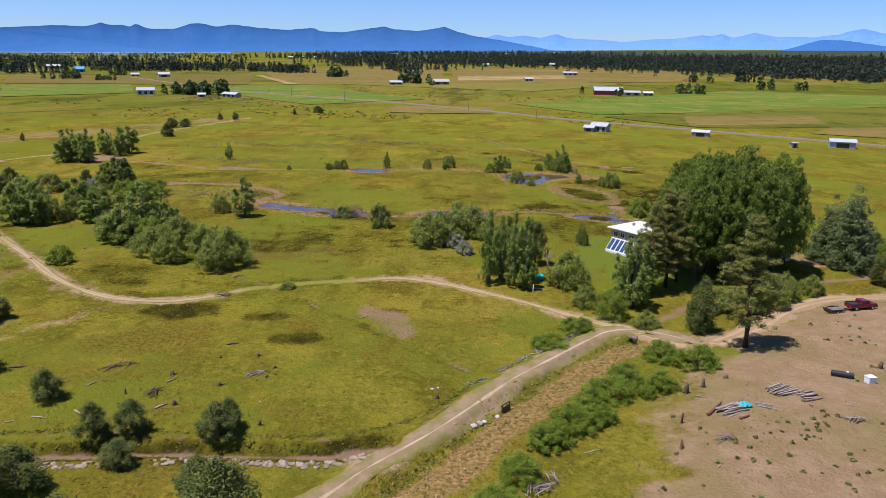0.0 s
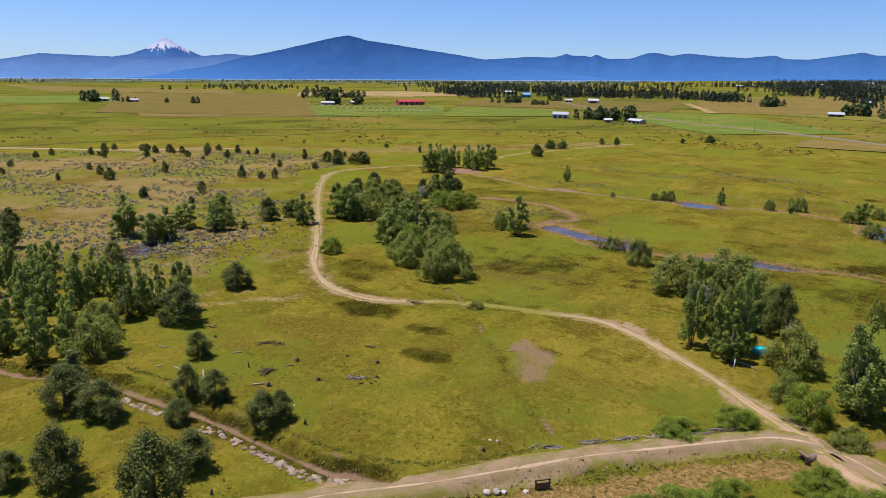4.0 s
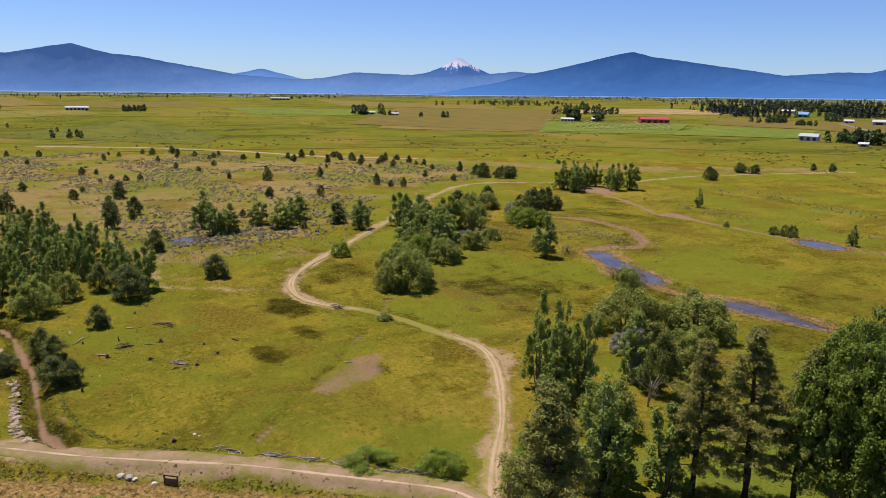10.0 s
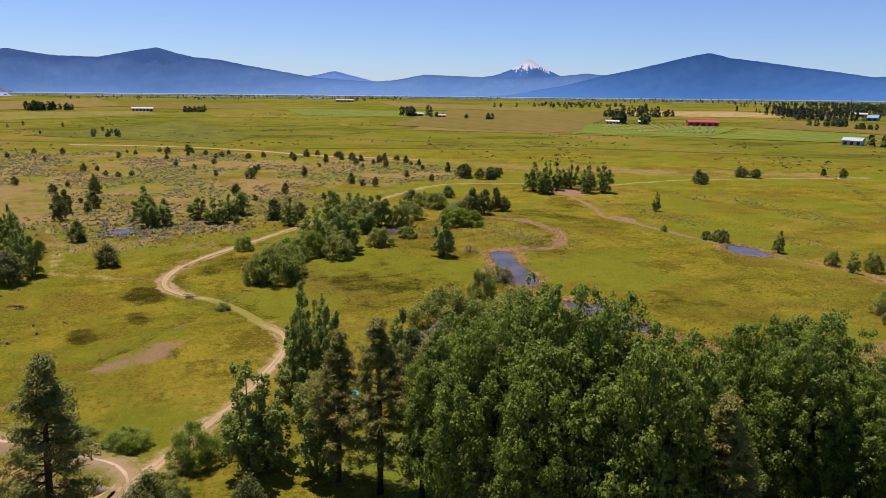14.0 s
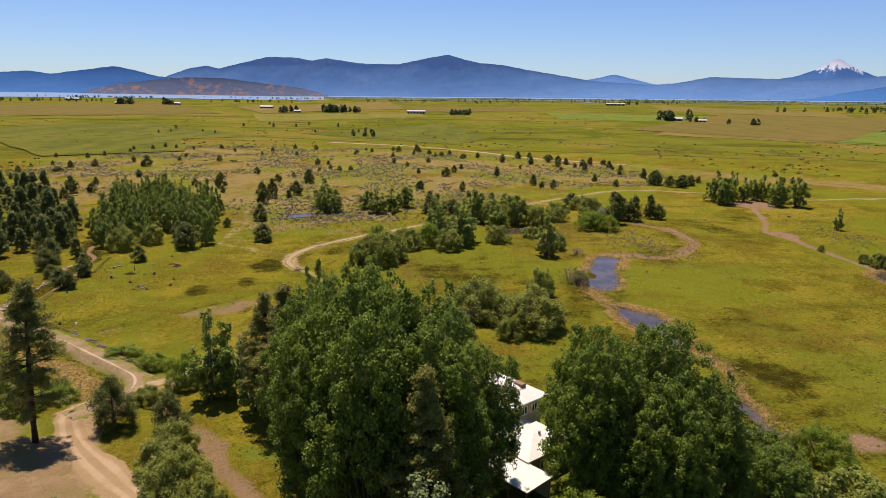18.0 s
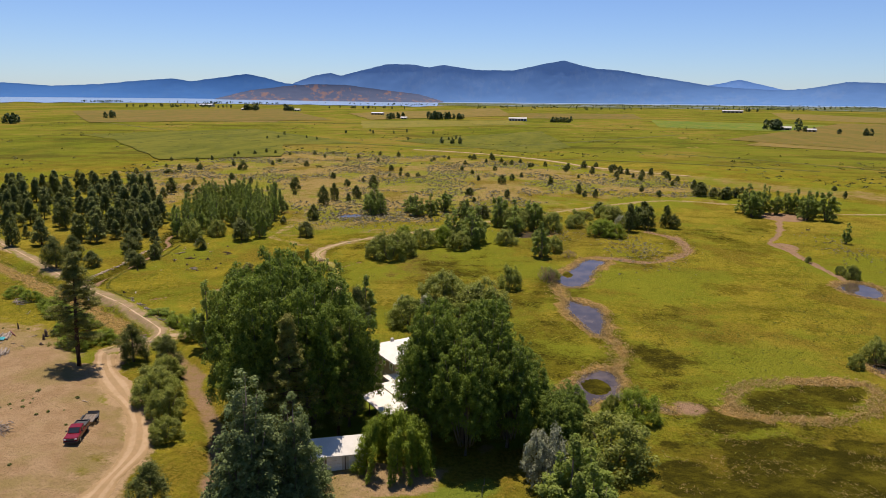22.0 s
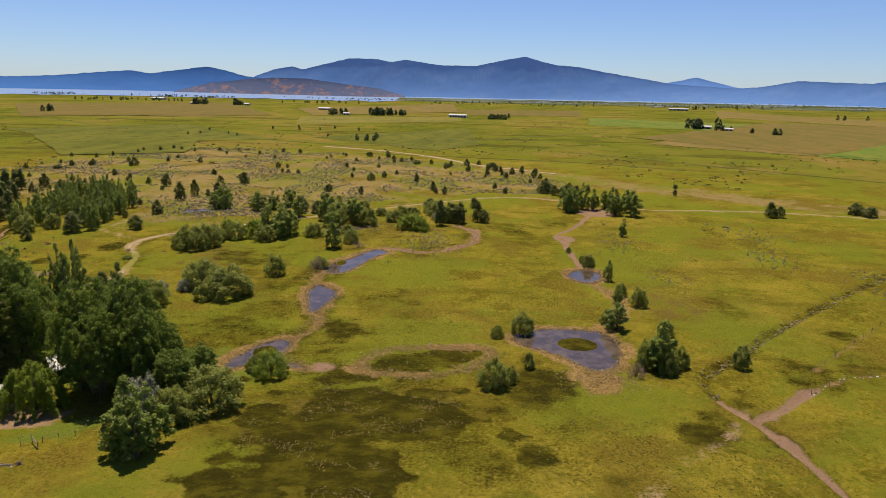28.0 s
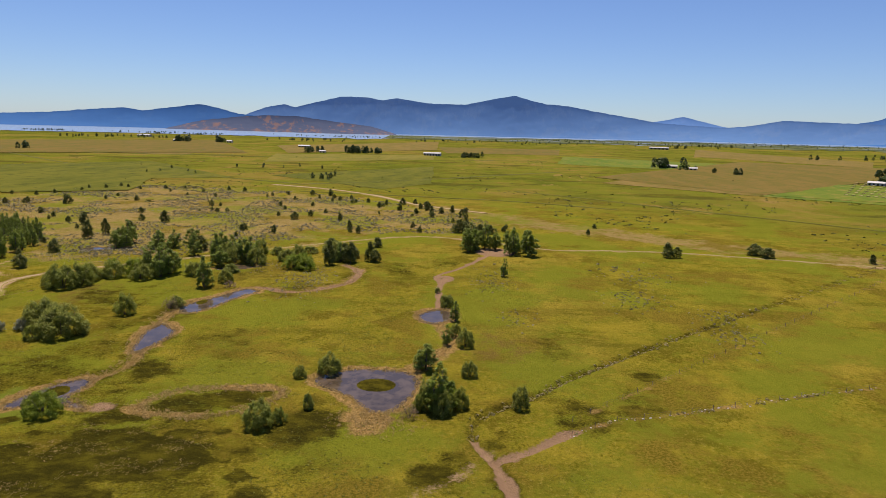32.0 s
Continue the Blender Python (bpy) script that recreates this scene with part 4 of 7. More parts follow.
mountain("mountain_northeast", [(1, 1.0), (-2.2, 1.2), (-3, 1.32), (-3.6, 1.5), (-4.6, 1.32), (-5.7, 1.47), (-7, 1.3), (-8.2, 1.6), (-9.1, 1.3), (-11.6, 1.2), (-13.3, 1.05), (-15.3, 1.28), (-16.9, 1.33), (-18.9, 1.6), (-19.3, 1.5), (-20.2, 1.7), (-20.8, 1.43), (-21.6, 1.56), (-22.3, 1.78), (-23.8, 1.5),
                                (-26.3, 1.5), (-27.6, 1.66), (-28.3, 1.88), (-29.1, 2.04), (-30.3, 1.73), (-36, 1.5), (-44, 1.2)], EYE_N, 4720, HAZE_RANGE, "pale haze-blue far mountain range")
mountain("mountain_butte", [(-23.5, 0.5), (-24.6, 0.68), (-25.3, 0.92), (-26.6, 1.32), (-28, 1.29), (-29.4, 1.08), (-31, 0.86), (-33, 0.6)], EYE_N, 4300, HAZE_FOREST, "flat-topped dark haze-blue butte", 200)


# ---- plants ----
def part(name, bm, material, parent, label=""):
    me = bpy.data.meshes.new(name)
    bm.to_mesh(me)
    bm.free()
    me.materials.append(material)
    ob = new(name, me)
    ob.parent = parent
    if label:
        ob["label"] = label
    return ob


def thing(name, label, category, group="", m=None):
    ob = new(name)
    ob.empty_display_size = 0.3
    tagged(ob, label, category, group)
    if m is not None:
        ob.matrix_basis = m
    return ob


def tube(bm, points, radii, sides=6):
    """A tapered tube through the points."""
    rings = []
    n = len(points)
    for i, (p, r) in enumerate(zip(points, radii)):
        p = Vector(p)
        d = (Vector(points[min(i + 1, n - 1)]) - Vector(points[max(i - 1, 0)])).normalized()
        q = d.to_track_quat("Z", "Y")
        rings.append([bm.verts.new(p + q @ Vector((r * math.cos(a), r * math.sin(a), 0))) for a in [2 * math.pi * k / sides for k in range(sides)]])
    for a, b_ in zip(rings[:-1], rings[1:]):
        for k in range(sides):
            f = bm.faces.new((a[k], a[(k + 1) % sides], b_[(k + 1) % sides], b_[k]))
            f.smooth = True
    bm.faces.new(rings[-1])
    bm.faces.new(rings[0][::-1])


def leaves(name, places, outward, size, aspect, gen, droop=0.0, spread=0.75):
    """One mesh of many small folded leaf clusters at the places, facing roughly outward."""
    n = len(places)
    nrm = outward + gen.normal(0, spread, (n, 3)) * 0.8
    nrm[:, 2] += 0.65
    nrm /= np.linalg.norm(nrm, axis=1)[:, None] + 1e-9
    ref = gen.normal(0, 1, (n, 3))
    ref[:, 2] -= droop * 2
    u = ref - nrm * np.sum(ref * nrm, 1)[:, None]
    u /= np.linalg.norm(u, axis=1)[:, None] + 1e-9
    w = np.cross(nrm, u)
    s = size * gen.uniform(0.6, 1.35, (n, 1))
    lift = nrm * s * 0.18
    v = np.empty((n, 4, 3))
    v[:, 0] = places - u * s * 0.5
    v[:, 1] = places + w * s * aspect * 0.5 + lift
    v[:, 2] = places + u * s * 0.5 - lift * 0.5
    v[:, 3] = places - w * s * aspect * 0.5 + lift
    me = bpy.data.meshes.new(name)
    me.vertices.add(n * 4)
    me.vertices.foreach_set("co", v.astype(np.float32).ravel())
    me.loops.add(n * 4)
    me.loops.foreach_set("vertex_index", np.arange(n * 4, dtype=np.int32))
    me.polygons.add(n)
    me.polygons.foreach_set("loop_start", np.arange(0, n * 4, 4, dtype=np.int32))
    me.update(calc_edges=True)
    return me


def on_lobes(lobes, n, gen, shell=0.28):
    """Places on the shells of ellipsoid lobes (x, y, z, r, rz) with their outward directions."""
    lob = np.array(lobes)
    weight = lob[:, 3] ** 2
    k = gen.choice(len(lob), n, p=weight / weight.sum())
    d = gen.normal(0, 1, (n, 3))
    d[:, 2] += 0.5
    d /= np.linalg.norm(d, axis=1)[:, None]
    rad = (1 - shell * gen.random((n, 1)) ** 1.5) * gen.uniform(0.8, 1.3, (n, 1))
    c = lob[k]
    places = c[:, :3] + d * rad * np.stack([c[:, 3], c[:, 3], c[:, 4]], 1)
    return places, d


COTTONWOOD_LEAF = leafy("cottonwood_leaf", (0.075, 0.132, 0.02), (0.25, 0.318, 0.044), (0.16, 0.225, 0.026), 0.45)
SILVER_LEAF = leafy("silver_poplar_leaf", (0.12, 0.17, 0.06), (0.25, 0.3, 0.11), (0.16, 0.21, 0.065), 0.35)
ASPEN_LEAF = leafy("aspen_leaf", (0.15, 0.215, 0.04), (0.35, 0.405, 0.085), (0.25, 0.32, 0.048), 0.5)
WILLOW_LEAF = leafy("willow_leaf", (0.155, 0.195, 0.035), (0.35, 0.365, 0.08), (0.24, 0.285, 0.045), 0.48)
BRIGHT_LEAF = leafy("bright_willow_leaf", (0.13, 0.2, 0.018), (0.29, 0.36, 0.036), (0.21, 0.28, 0.024), 0.48)
OLIVE_LEAF = leafy("silvery_olive_leaf", (0.26, 0.28, 0.17), (0.4, 0.41, 0.28), (0.29, 0.31, 0.19), 0.25)
JUNIPER_LEAF = leafy("juniper_leaf", (0.07, 0.1, 0.02), (0.165, 0.185, 0.035), (0.12, 0.14, 0.025), 0.25)
YOUNG_PINE_LEAF = leafy("young_pine_needle", (0.1, 0.14, 0.04), (0.25, 0.28, 0.075), (0.19, 0.21, 0.05), 0.35)
PINE_LEAF = leafy("pine_needle", (0.12, 0.15, 0.03), (0.28, 0.28, 0.055), (0.25, 0.225, 0.05), 0.38)
TWIG_LEAF = leafy("reddish_twigs", (0.16, 0.1, 0.07), (0.3, 0.2, 0.14), (0.2, 0.15, 0.07), 0.2)
SAGE_LEAF = leafy("sagebrush_leaf", (0.17, 0.155, 0.09), (0.29, 0.265, 0.16), (0.2, 0.18, 0.1), 0.25)
REED_LEAF = leafy("dry_reed", (0.34, 0.23, 0.08), (0.5, 0.36, 0.15), (0.24, 0.19, 0.05), 0.35)
BARK = surface("grey_bark", (0.12, 0.095, 0.07), (0.2, 0.17, 0.13), 2.0, 0.95, 0.8)
PINE_BARK = surface("red_pine_bark", (0.14, 0.075, 0.045), (0.06, 0.04, 0.03), 2.0, 0.95, 0.9)
DEAD_WOOD = surface("weathered_wood", (0.36, 0.295, 0.225), (0.21, 0.17, 0.125), 3.0, 0.9, 0.6)


def make_tree(kind, seed):
    """One tree of a kind, standing at the origin, as trunk and crown."""
    g = np.random.default_rng(seed)
    label, leaf_mat, bark, category = KINDS[kind]
    ob = thing(kind, label, category)
    bm = bmesh.new()
    twigs = bmesh.new()
    lobes, size, aspect, n, droop, shell = [], 0.5, 0.75, 4000, 0.0, 0.3
    if kind in ("cottonwood", "silver_poplar"):
        tall = kind == "cottonwood"
        h, r = (24.0, 7.5) if tall else (18.0, 4.6)
        lean = g.normal(0, 0.4, 2)
        tube(bm, [(0, 0, -0.4), (0.1, 0, 3), (lean[0] * 0.4, lean[1] * 0.4, h * 0.45), (lean[0], lean[1], h * 0.86)], [0.62, 0.5, 0.32, 0.05], 8)
        # upright limbs, each carrying a pointed plume of leaf clumps
        limbs = [(0.0, 0.0, 1.0)]
        rings = ((6, 0.4, 0.97), (10, 0.74, 0.87), (12, 0.94, 0.7)) if tall else ((5, 0.3, 0.84), (8, 0.52, 0.64), (9, 0.72, 0.44), (8, 0.8, 0.26))
        for count, out, top in rings:
            turn = g.uniform(0, 6.28)
            limbs += [(r * out * g.uniform(0.8, 1.12) * math.cos(turn + 6.283 * k / count), r * out * g.uniform(0.8, 1.12) * math.sin(turn + 6.283 * k / count), top * g.uniform(0.88, 1.06)) for k in range(count)]
        for lx, ly, top in limbs:
            foot = (lx * 0.25, ly * 0.25, h * 0.1)
            tip = (lx + lean[0], ly + lean[1], h * min(top, 1.0))
            tube(twigs, [foot, ((foot[0] + tip[0]) * 0.5, (foot[1] + tip[1]) * 0.5, h * (0.1 + 0.45 * top)), tip], [0.16, 0.08, 0.02], 5)
            wide = r * (0.3 if tall else 0.36) * (0.8 + 0.3 * top)
            for q in range(27):
                t = g.uniform(0.0, 1.0)
                # clumps from the tip down the outside of the crown
                z = h * max(0.15 if tall else 0.04, top - min(0.34, top - 0.06) * t * 1.25)
                env = wide * min(1.0, 0.3 + 1.8 * t)
                a = g.uniform(0, 6.283)
                rr = env * math.sqrt(g.uniform(0.1, 1.0))
                pull = 1 - 0.25 * max(0.0, t - 0.5)
                lr = g.uniform(0.5, 1.2) * (0.7 + 0.4 * t) * (1.0 if tall else 0.7)
                lobes.append((tip[0] * pull + rr * math.cos(a), tip[1] * pull + rr * math.sin(a), z, lr, lr * g.uniform(0.75, 1.15)))
        n, size, aspect, shell = (50000, 0.34, 0.85, 0.5) if tall else (40000, 0.25, 0.8, 0.55)
    elif kind == "pine":
        h = 22.0
        bend = g.normal(0, 0.35, 2)
        tube(bm, [(0, 0, -0.4), (0, 0, 4), (bend[0] * 0.5, bend[1] * 0.5, 11), (bend[0], bend[1], 17), (bend[0], bend[1], h)], [0.46, 0.4, 0.28, 0.16, 0.04], 8)
        z = 4.6
        while z < h - 0.4:
            t = z / h
            reach = 4.4 * math.sin(math.pi * min(1, 0.2 + 0.8 * t) ** 0.8) * g.uniform(0.75, 1.1) + 0.5
            if t > 0.75:
                reach *= max(0.22, 1 - 2.8 * (t - 0.75))
            for k in range(g.integers(5, 8)):
                a = g.uniform(0, 2 * math.pi)
                ln = reach * g.uniform(0.55, 1.1)
                tip = (bend[0] * t + ln * math.cos(a), bend[1] * t + ln * math.sin(a), z + g.uniform(-0.5, 0.5))
                tube(twigs, [(bend[0] * t, bend[1] * t, z), tip], [0.07, 0.02], 4)
                for q in (0.5, 0.78, 1.0):
                    lr = g.uniform(0.4, 0.85)
                    lobes.append((bend[0] * t + ln * q * math.cos(a) + g.normal(0, 0.25), bend[1] * t + ln * q * math.sin(a) + g.normal(0, 0.25), z + 0.3 * q + g.normal(0, 0.2), lr, lr * 0.6))
            z += g.uniform(0.55, 1.0)
        n, size, aspect, shell = 26000, 0.4, 0.28, 0.75
    elif kind in ("juniper", "small_juniper", "young_pine"):
        h, r = (6.0, 2.4) if kind != "young_pine" else (9.0, 2.0)
        tube(bm, [(0, 0, -0.3), (0.05, 0, h * 0.4), (0, 0, h * 0.9)], [0.2, 0.14, 0.03], 6)
        for i in range(64):
            t = g.uniform(0.0, 1.0)
            env = r * (math.sin(math.pi * (0.3 + 0.7 * t)) ** 0.8 if kind != "young_pine" else (1 - t) ** 0.75 + 0.12)
            a = g.uniform(0, 2 * math.pi)
            rr = env * g.uniform(0.4, 0.95)
            lr = g.uniform(0.4, 0.8) * (1 if kind != "young_pine" else 0.9)
            lobes.append((rr * math.cos(a), rr * math.sin(a), h * (0.1 + 0.85 * t), lr, lr * 1.35))
        n, size, aspect, shell = (13000, 0.18, 0.55, 0.9) if kind == "juniper" else (2400, 0.42, 0.55, 0.8) if kind == "small_juniper" else (3800, 0.42, 0.45, 0.7)
    elif kind == "aspen":
        h, r = 11.0, 3.0
        tube(bm, [(0, 0, -0.3), (0.05, 0, h * 0.4), (0, 0.1, h * 0.92)], [0.17, 0.12, 0.03], 6)
        limbs = [(0.0, 0.1, 1.0)] + [(r * g.uniform(0.35, 0.7) * math.cos(k * 1.26 + seed), r * g.uniform(0.35, 0.7) * math.sin(k * 1.26 + seed), g.uniform(0.55, 0.95)) for k in range(5)]
        for lx, ly, top in limbs:
            tube(twigs, [(lx * 0.2, ly * 0.2, -0.2), (lx * 0.6, ly * 0.6, h * 0.35 * top), (lx, ly, h * 0.95 * top)], [0.13, 0.09, 0.02], 5)
            for q in range(15):
                t = g.uniform(0.0, 1.0)
                env = r * 0.36 * min(1.0, 0.25 + 1.4 * t)
                a = g.uniform(0, 6.283)
                rr = env * math.sqrt(g.uniform(0.05, 1.0))
                lr = g.uniform(0.28, 0.6)
                lobes.append((lx + rr * math.cos(a), ly + rr * math.sin(a), h * (top - (top - 0.1) * t), lr, lr * g.uniform(1.1, 1.7)))
        n, size, aspect, shell = 7000, 0.28, 0.75, 0.65
    elif kind in ("willow_shrub", "olive_shrub", "bright_willow", "bare_shrub"):
        h, r = 5.0, 3.6
        tube(bm, [(0, 0, -0.2), (0.1, 0, h * 0.4), (0.1, 0.1, h * 0.7)], [0.12, 0.08, 0.03], 6)
        for k in range(6):
            a = g.uniform(0, 6.28)
            tube(twigs, [(0.3 * math.cos(a), 0.3 * math.sin(a), -0.2), (1.4 * math.cos(a), 1.4 * math.sin(a), h * 0.5), (2.0 * math.cos(a), 2.0 * math.sin(a), h * 0.75)], [0.1, 0.07, 0.02], 5)
        for i in range(90):
            t = g.uniform(0.0, 1.0)
            env = r * math.sqrt(max(0.05, 1 - (t * 0.95) ** 2))
            a = g.uniform(0, 6.28)
            rr = env * g.uniform(0.25, 1.0) ** 0.6
            lr = g.uniform(0.35, 0.85)
            lobes.append((rr * math.cos(a) * g.uniform(0.85, 1.1), rr * math.sin(a), h * (0.08 + 0.8 * t) * g.uniform(0.85, 1.1), lr, lr * g.uniform(0.9, 1.4)))
        n, size, aspect, shell = (14000, 0.18, 0.65, 0.75) if kind == "bright_willow" else (9500, 0.24, 0.65, 0.7) if kind != "bare_shrub" else (4200, 0.2, 0.3, 0.9)
    elif kind == "weeping_willow":
        h, r = 9.0, 4.6
        tube(bm, [(0, 0, -0.3), (0.2, 0.1, 3), (0.3, 0.4, 6.5)], [0.4, 0.32, 0.1], 7)
        for i in range(60):
            a = g.uniform(0, 6.28)
            rr = r * math.sqrt(g.uniform(0.02, 1))
            zc = h * (0.95 - 0.45 * (rr / r) ** 2) - g.uniform(0, 1.2)
            lr = g.uniform(0.4, 0.7)
            for q in range(8):
                lobes.append((rr * math.cos(a) * (1 + 0.05 * q), rr * math.sin(a) * (1 + 0.05 * q), max(0.5, zc - q * 0.9), lr * (1 - 0.07 * q), lr * 1.3))
        n, size, aspect, droop, shell = 30000, 0.36, 0.3, 1.4, 0.9
    part("trunk", bm, bark, ob)
    if twigs.verts:
        part("branchwork", twigs, bark, ob)["kind"] = "stuff"
    places, out = on_lobes(lobes, n, g, shell)
    me = leaves("crown", places, out, size, aspect, g, droop)
    me.materials.append(leaf_mat)
    crown = new("crown", me)
    crown.parent = ob
    ob["h"] = h
    ob["r"] = float(np.percentile(np.hypot(places[:, 0], places[:, 1]), 96))
    return ob


KINDS = {
    "cottonwood": ("tall dark green cottonwood tree with a dense rounded crown", COTTONWOOD_LEAF, BARK, "tree"),
    "silver_poplar": ("blue-green upright poplar tree with a dense crown", SILVER_LEAF, BARK, "tree"),
    "pine": ("tall ponderosa pine with a bare lower trunk and sparse olive crown", PINE_LEAF, PINE_BARK, "tree"),
    "juniper": ("small dense dark green juniper growing in the meadow", JUNIPER_LEAF, BARK, "tree"),
    "small_juniper": ("small dark green juniper on the dry sage flat", JUNIPER_LEAF, BARK, "tree"),
    "young_pine": ("young dark green pine in a dense stand", YOUNG_PINE_LEAF, PINE_BARK, "tree"),
    "aspen": ("upright green aspen tree with several pale stems", ASPEN_LEAF, BARK, "tree"),
    "willow_shrub": ("rounded grey-green willow shrub on damp ground", WILLOW_LEAF, BARK, "shrub"),
    "olive_shrub": ("rounded silvery olive shrub beside the grove", OLIVE_LEAF, BARK, "shrub"),
    "bright_willow": ("low spreading bright green willow bush", BRIGHT_LEAF, BARK, "shrub"),
    "bare_shrub": ("half-bare reddish-brown shrub at the water's edge", TWIG_LEAF, BARK, "shrub"),
    "weeping_willow": ("yellow-green weeping willow tree with drooping branches", BRIGHT_LEAF, BARK, "tree"),
}
GROUPS = {"cottonwood": "cottonwoods round the house", "juniper": "junipers on the meadow", "small_juniper": "junipers on the sage flat", "young_pine": "pine stand", "aspen": "aspens", "willow_shrub": "willow shrubs", "bright_willow": "willow bushes along the ditch", "pine": "ponderosa pines"}
MODELS = {}
PLACED = {}


def plant(kind, x, y, h, r, gen=random.Random(7)):
    """A tree of the kind at a place, with that height and crown radius."""
    key = (kind, PLACED.get(kind, 0) % (4 if kind in ("cottonwood", "juniper", "aspen") else 3))
    PLACED[kind] = PLACED.get(kind, 0) + 1
    z = at_height(x, y)
    first = key not in MODELS
    if first:
        MODELS[key] = make_tree(kind, 11 + 7 * key[1] + len(kind))
        if kind in GROUPS:
            MODELS[key]["group"] = GROUPS[kind]
    model = MODELS[key]
    sz, sr = h / model["h"], r / model["r"]
    m = Matrix.Translation((x, y, z - 0.05)) @ Matrix.Rotation(gen.uniform(0, 6.28), 4, "Z") @ Matrix.Diagonal((sr, sr * gen.uniform(0.92, 1.08), sz, 1))
    if first:
        model.matrix_basis = m
        return model
    made = copy_thing(model, Matrix.Identity(4))
    made.matrix_basis = m
    return made


def plant_all(kind, spots):
    for spot in spots:
        plant(kind, *spot)


# cottonwood grove round the house, and single tall trees
plant_all("cottonwood", [(53, 143, 22, 5.8), (60, 142.5, 24, 6), (66.5, 145, 24, 6), (72, 149.5, 25, 6), (63, 149, 27, 7), (57, 148, 26, 7), (51, 149, 21, 6), (70.5, 155, 23.5, 6.4), (62, 156, 24.5, 6.6), (55, 155, 20, 5.6), (66, 160.5, 20, 5)])
plant_all("cottonwood", [(62, 174.5, 20, 5.5), (69, 173.5, 21, 5.5), (73, 179, 18, 5), (66, 181, 22, 6), (61, 181, 19, 5), (70, 185, 17, 5), (65, 187, 14, 4.5), (71, 192, 10, 4), (64, 194, 8, 3.5)])
plant_all("silver_poplar", [(91.5, 153.8, 19, 5.4), (88.8, 158.6, 15.5, 4.4)])
plant_all("aspen", [(35.5, 125, 14, 3.3), (34.2, 127.4, 11, 2.6), (39, 132, 11.5, 2.8), (90, 192.3, 12, 3.4), (88, 194.8, 10.5, 3.2), (91.8, 194.6, 9.5, 3.0), (87.6, 191, 8, 2.8)])
plant_all("pine", [(48.4, 105.6, 22, 4.4), (45.2, 137.4, 20, 4.3), (41, 134, 18, 3.6), (48.5, 141, 19, 3.8), (76.8, 154.4, 21, 3.8), (69, 159.5, 17, 3.2)])
plant_all("weeping_willow", [(77.5, 169.5, 9, 5.4), (103, 156.5, 6, 5.2)])
# by the house and the junction
plant_all("aspen", [(9.3, 138.3, 14.6, 2.3), (12, 141, 13.6, 2.0), (14.3, 137, 14.5, 2.1), (17, 140, 14.5, 2.3), (14.7, 153, 10.4, 2.8), (16.5, 135, 8.6, 2.4)])
plant_all("juniper", [(20.6, 152.2, 9, 2.7), (44, 113.8, 7.3, 2.9), (47.5, 122.4, 6.4, 2.3), (91.2, 141.3, 6.3, 2.6), (101.7, 162.4, 5.6, 2.7)])
plant_all("willow_shrub", [(-2.4, 169.2, 8.1, 6), (25, 137, 6.9, 4.4), (26.6, 125.2, 4.3, 2.5), (61.2, 127.3, 5.8, 4.1), (56, 124, 4.5, 3.6), (51, 124, 4.5, 3), (73, 134.3, 3.7, 2.6), (35.3, 115.7, 3.1, 2.5), (73, 199.6, 7.5, 6), (34.1, 169.8, 5.1, 1.7), (66, 131, 5, 3), (79, 195, 6, 4)])
plant_all("olive_shrub", [(2.7, 165.9, 3.6, 2.2), (5, 160, 3.2, 2.0), (16, 153, 5, 2), (79.4, 190.1, 8, 3.2)])
plant_all("bright_willow", [(30.3, 119.5, 5.1, 3.4), (58, 206, 5, 4), (22.7, 112.6, 2.6, 3), (17, 105.6, 1.9, 3.4), (34.1, 102.2, 2.6, 3.2), (38.5, 98.9, 3.2, 3.6), (23.4, 89, 2.8, 3.6), (16.9, 80.6, 2.8, 3.2), (12.6, 75.9, 2.3, 2.6), (30.9, 91.4, 2.4, 2.6),
                            (28.2, 89, 1.7, 1.4), (20.5, 82.2, 2.3, 2.3), (26.2, 93.5, 2.6, 2.8), (20, 85, 2.8, 2.8), (14, 77, 2.6, 2.6), (9, 69, 2.6, 2.6), (6, 63, 2.6, 2.8)])
# meadow junipers
plant_all("juniper", [(-20.2, 56.7, 8.8, 3.6), (-33.3, 53.8, 7, 2.7), (-37.9, 50.7, 3.9, 1.8), (-50.6, 63.6, 6, 3.2), (-44.4, 65.2, 5.2, 2.8), (-41.2, 75.7, 4.6, 1.9), (-37.3, 77.3, 4.3, 1.9), (-26.7, 76.3, 4.4, 2.4),
                      (-36, 70.4, 3.2, 2), (-52.1, 85.5, 4.1, 2.1), (-67.9, 93.2, 7.2, 3.7), (-77, 89, 5.8, 2.5), (-77, 113.5, 5.4, 2.9), (-111.1, 106.9, 5.8, 2.6), (-26, 78.7, 4, 1.6), (-25, 64.4, 4.5, 2.6)])
plant_all("small_juniper", [(-148.8, 101.5, 8.5, 2.6), (-162.8, 103.1, 7.8, 2.1), (-127.3, 166.6, 6.5, 3.6), (-125.2, 174.7, 5.4, 3.3), (-142, 224.6, 5.1, 3.3), (-151.3, 245.2, 4.7, 2.8), (-110.2, 239.2, 8.8, 3.4), (-114, 236, 7.5, 3), (-121.2, 238.7, 5.4, 2.6),
                      (-192.7, 75.3, 6.9, 2.6), (-171.2, 111.9, 5.9, 2.4), (-210.5, 113.2, 6.6, 3), (-214.7, 97.6, 3.9, 1.8), (-183.6, 185, 4.4, 1.6), (-189.9, 165.2, 3.6, 1.4), (-312.5, 176.6, 3.1, 1.5), (-270.5, 118.9, 2.6, 1.4), (-265.2, 124.1, 2.6, 1.4), (-266.4, 130.4, 2.6, 1.4)])
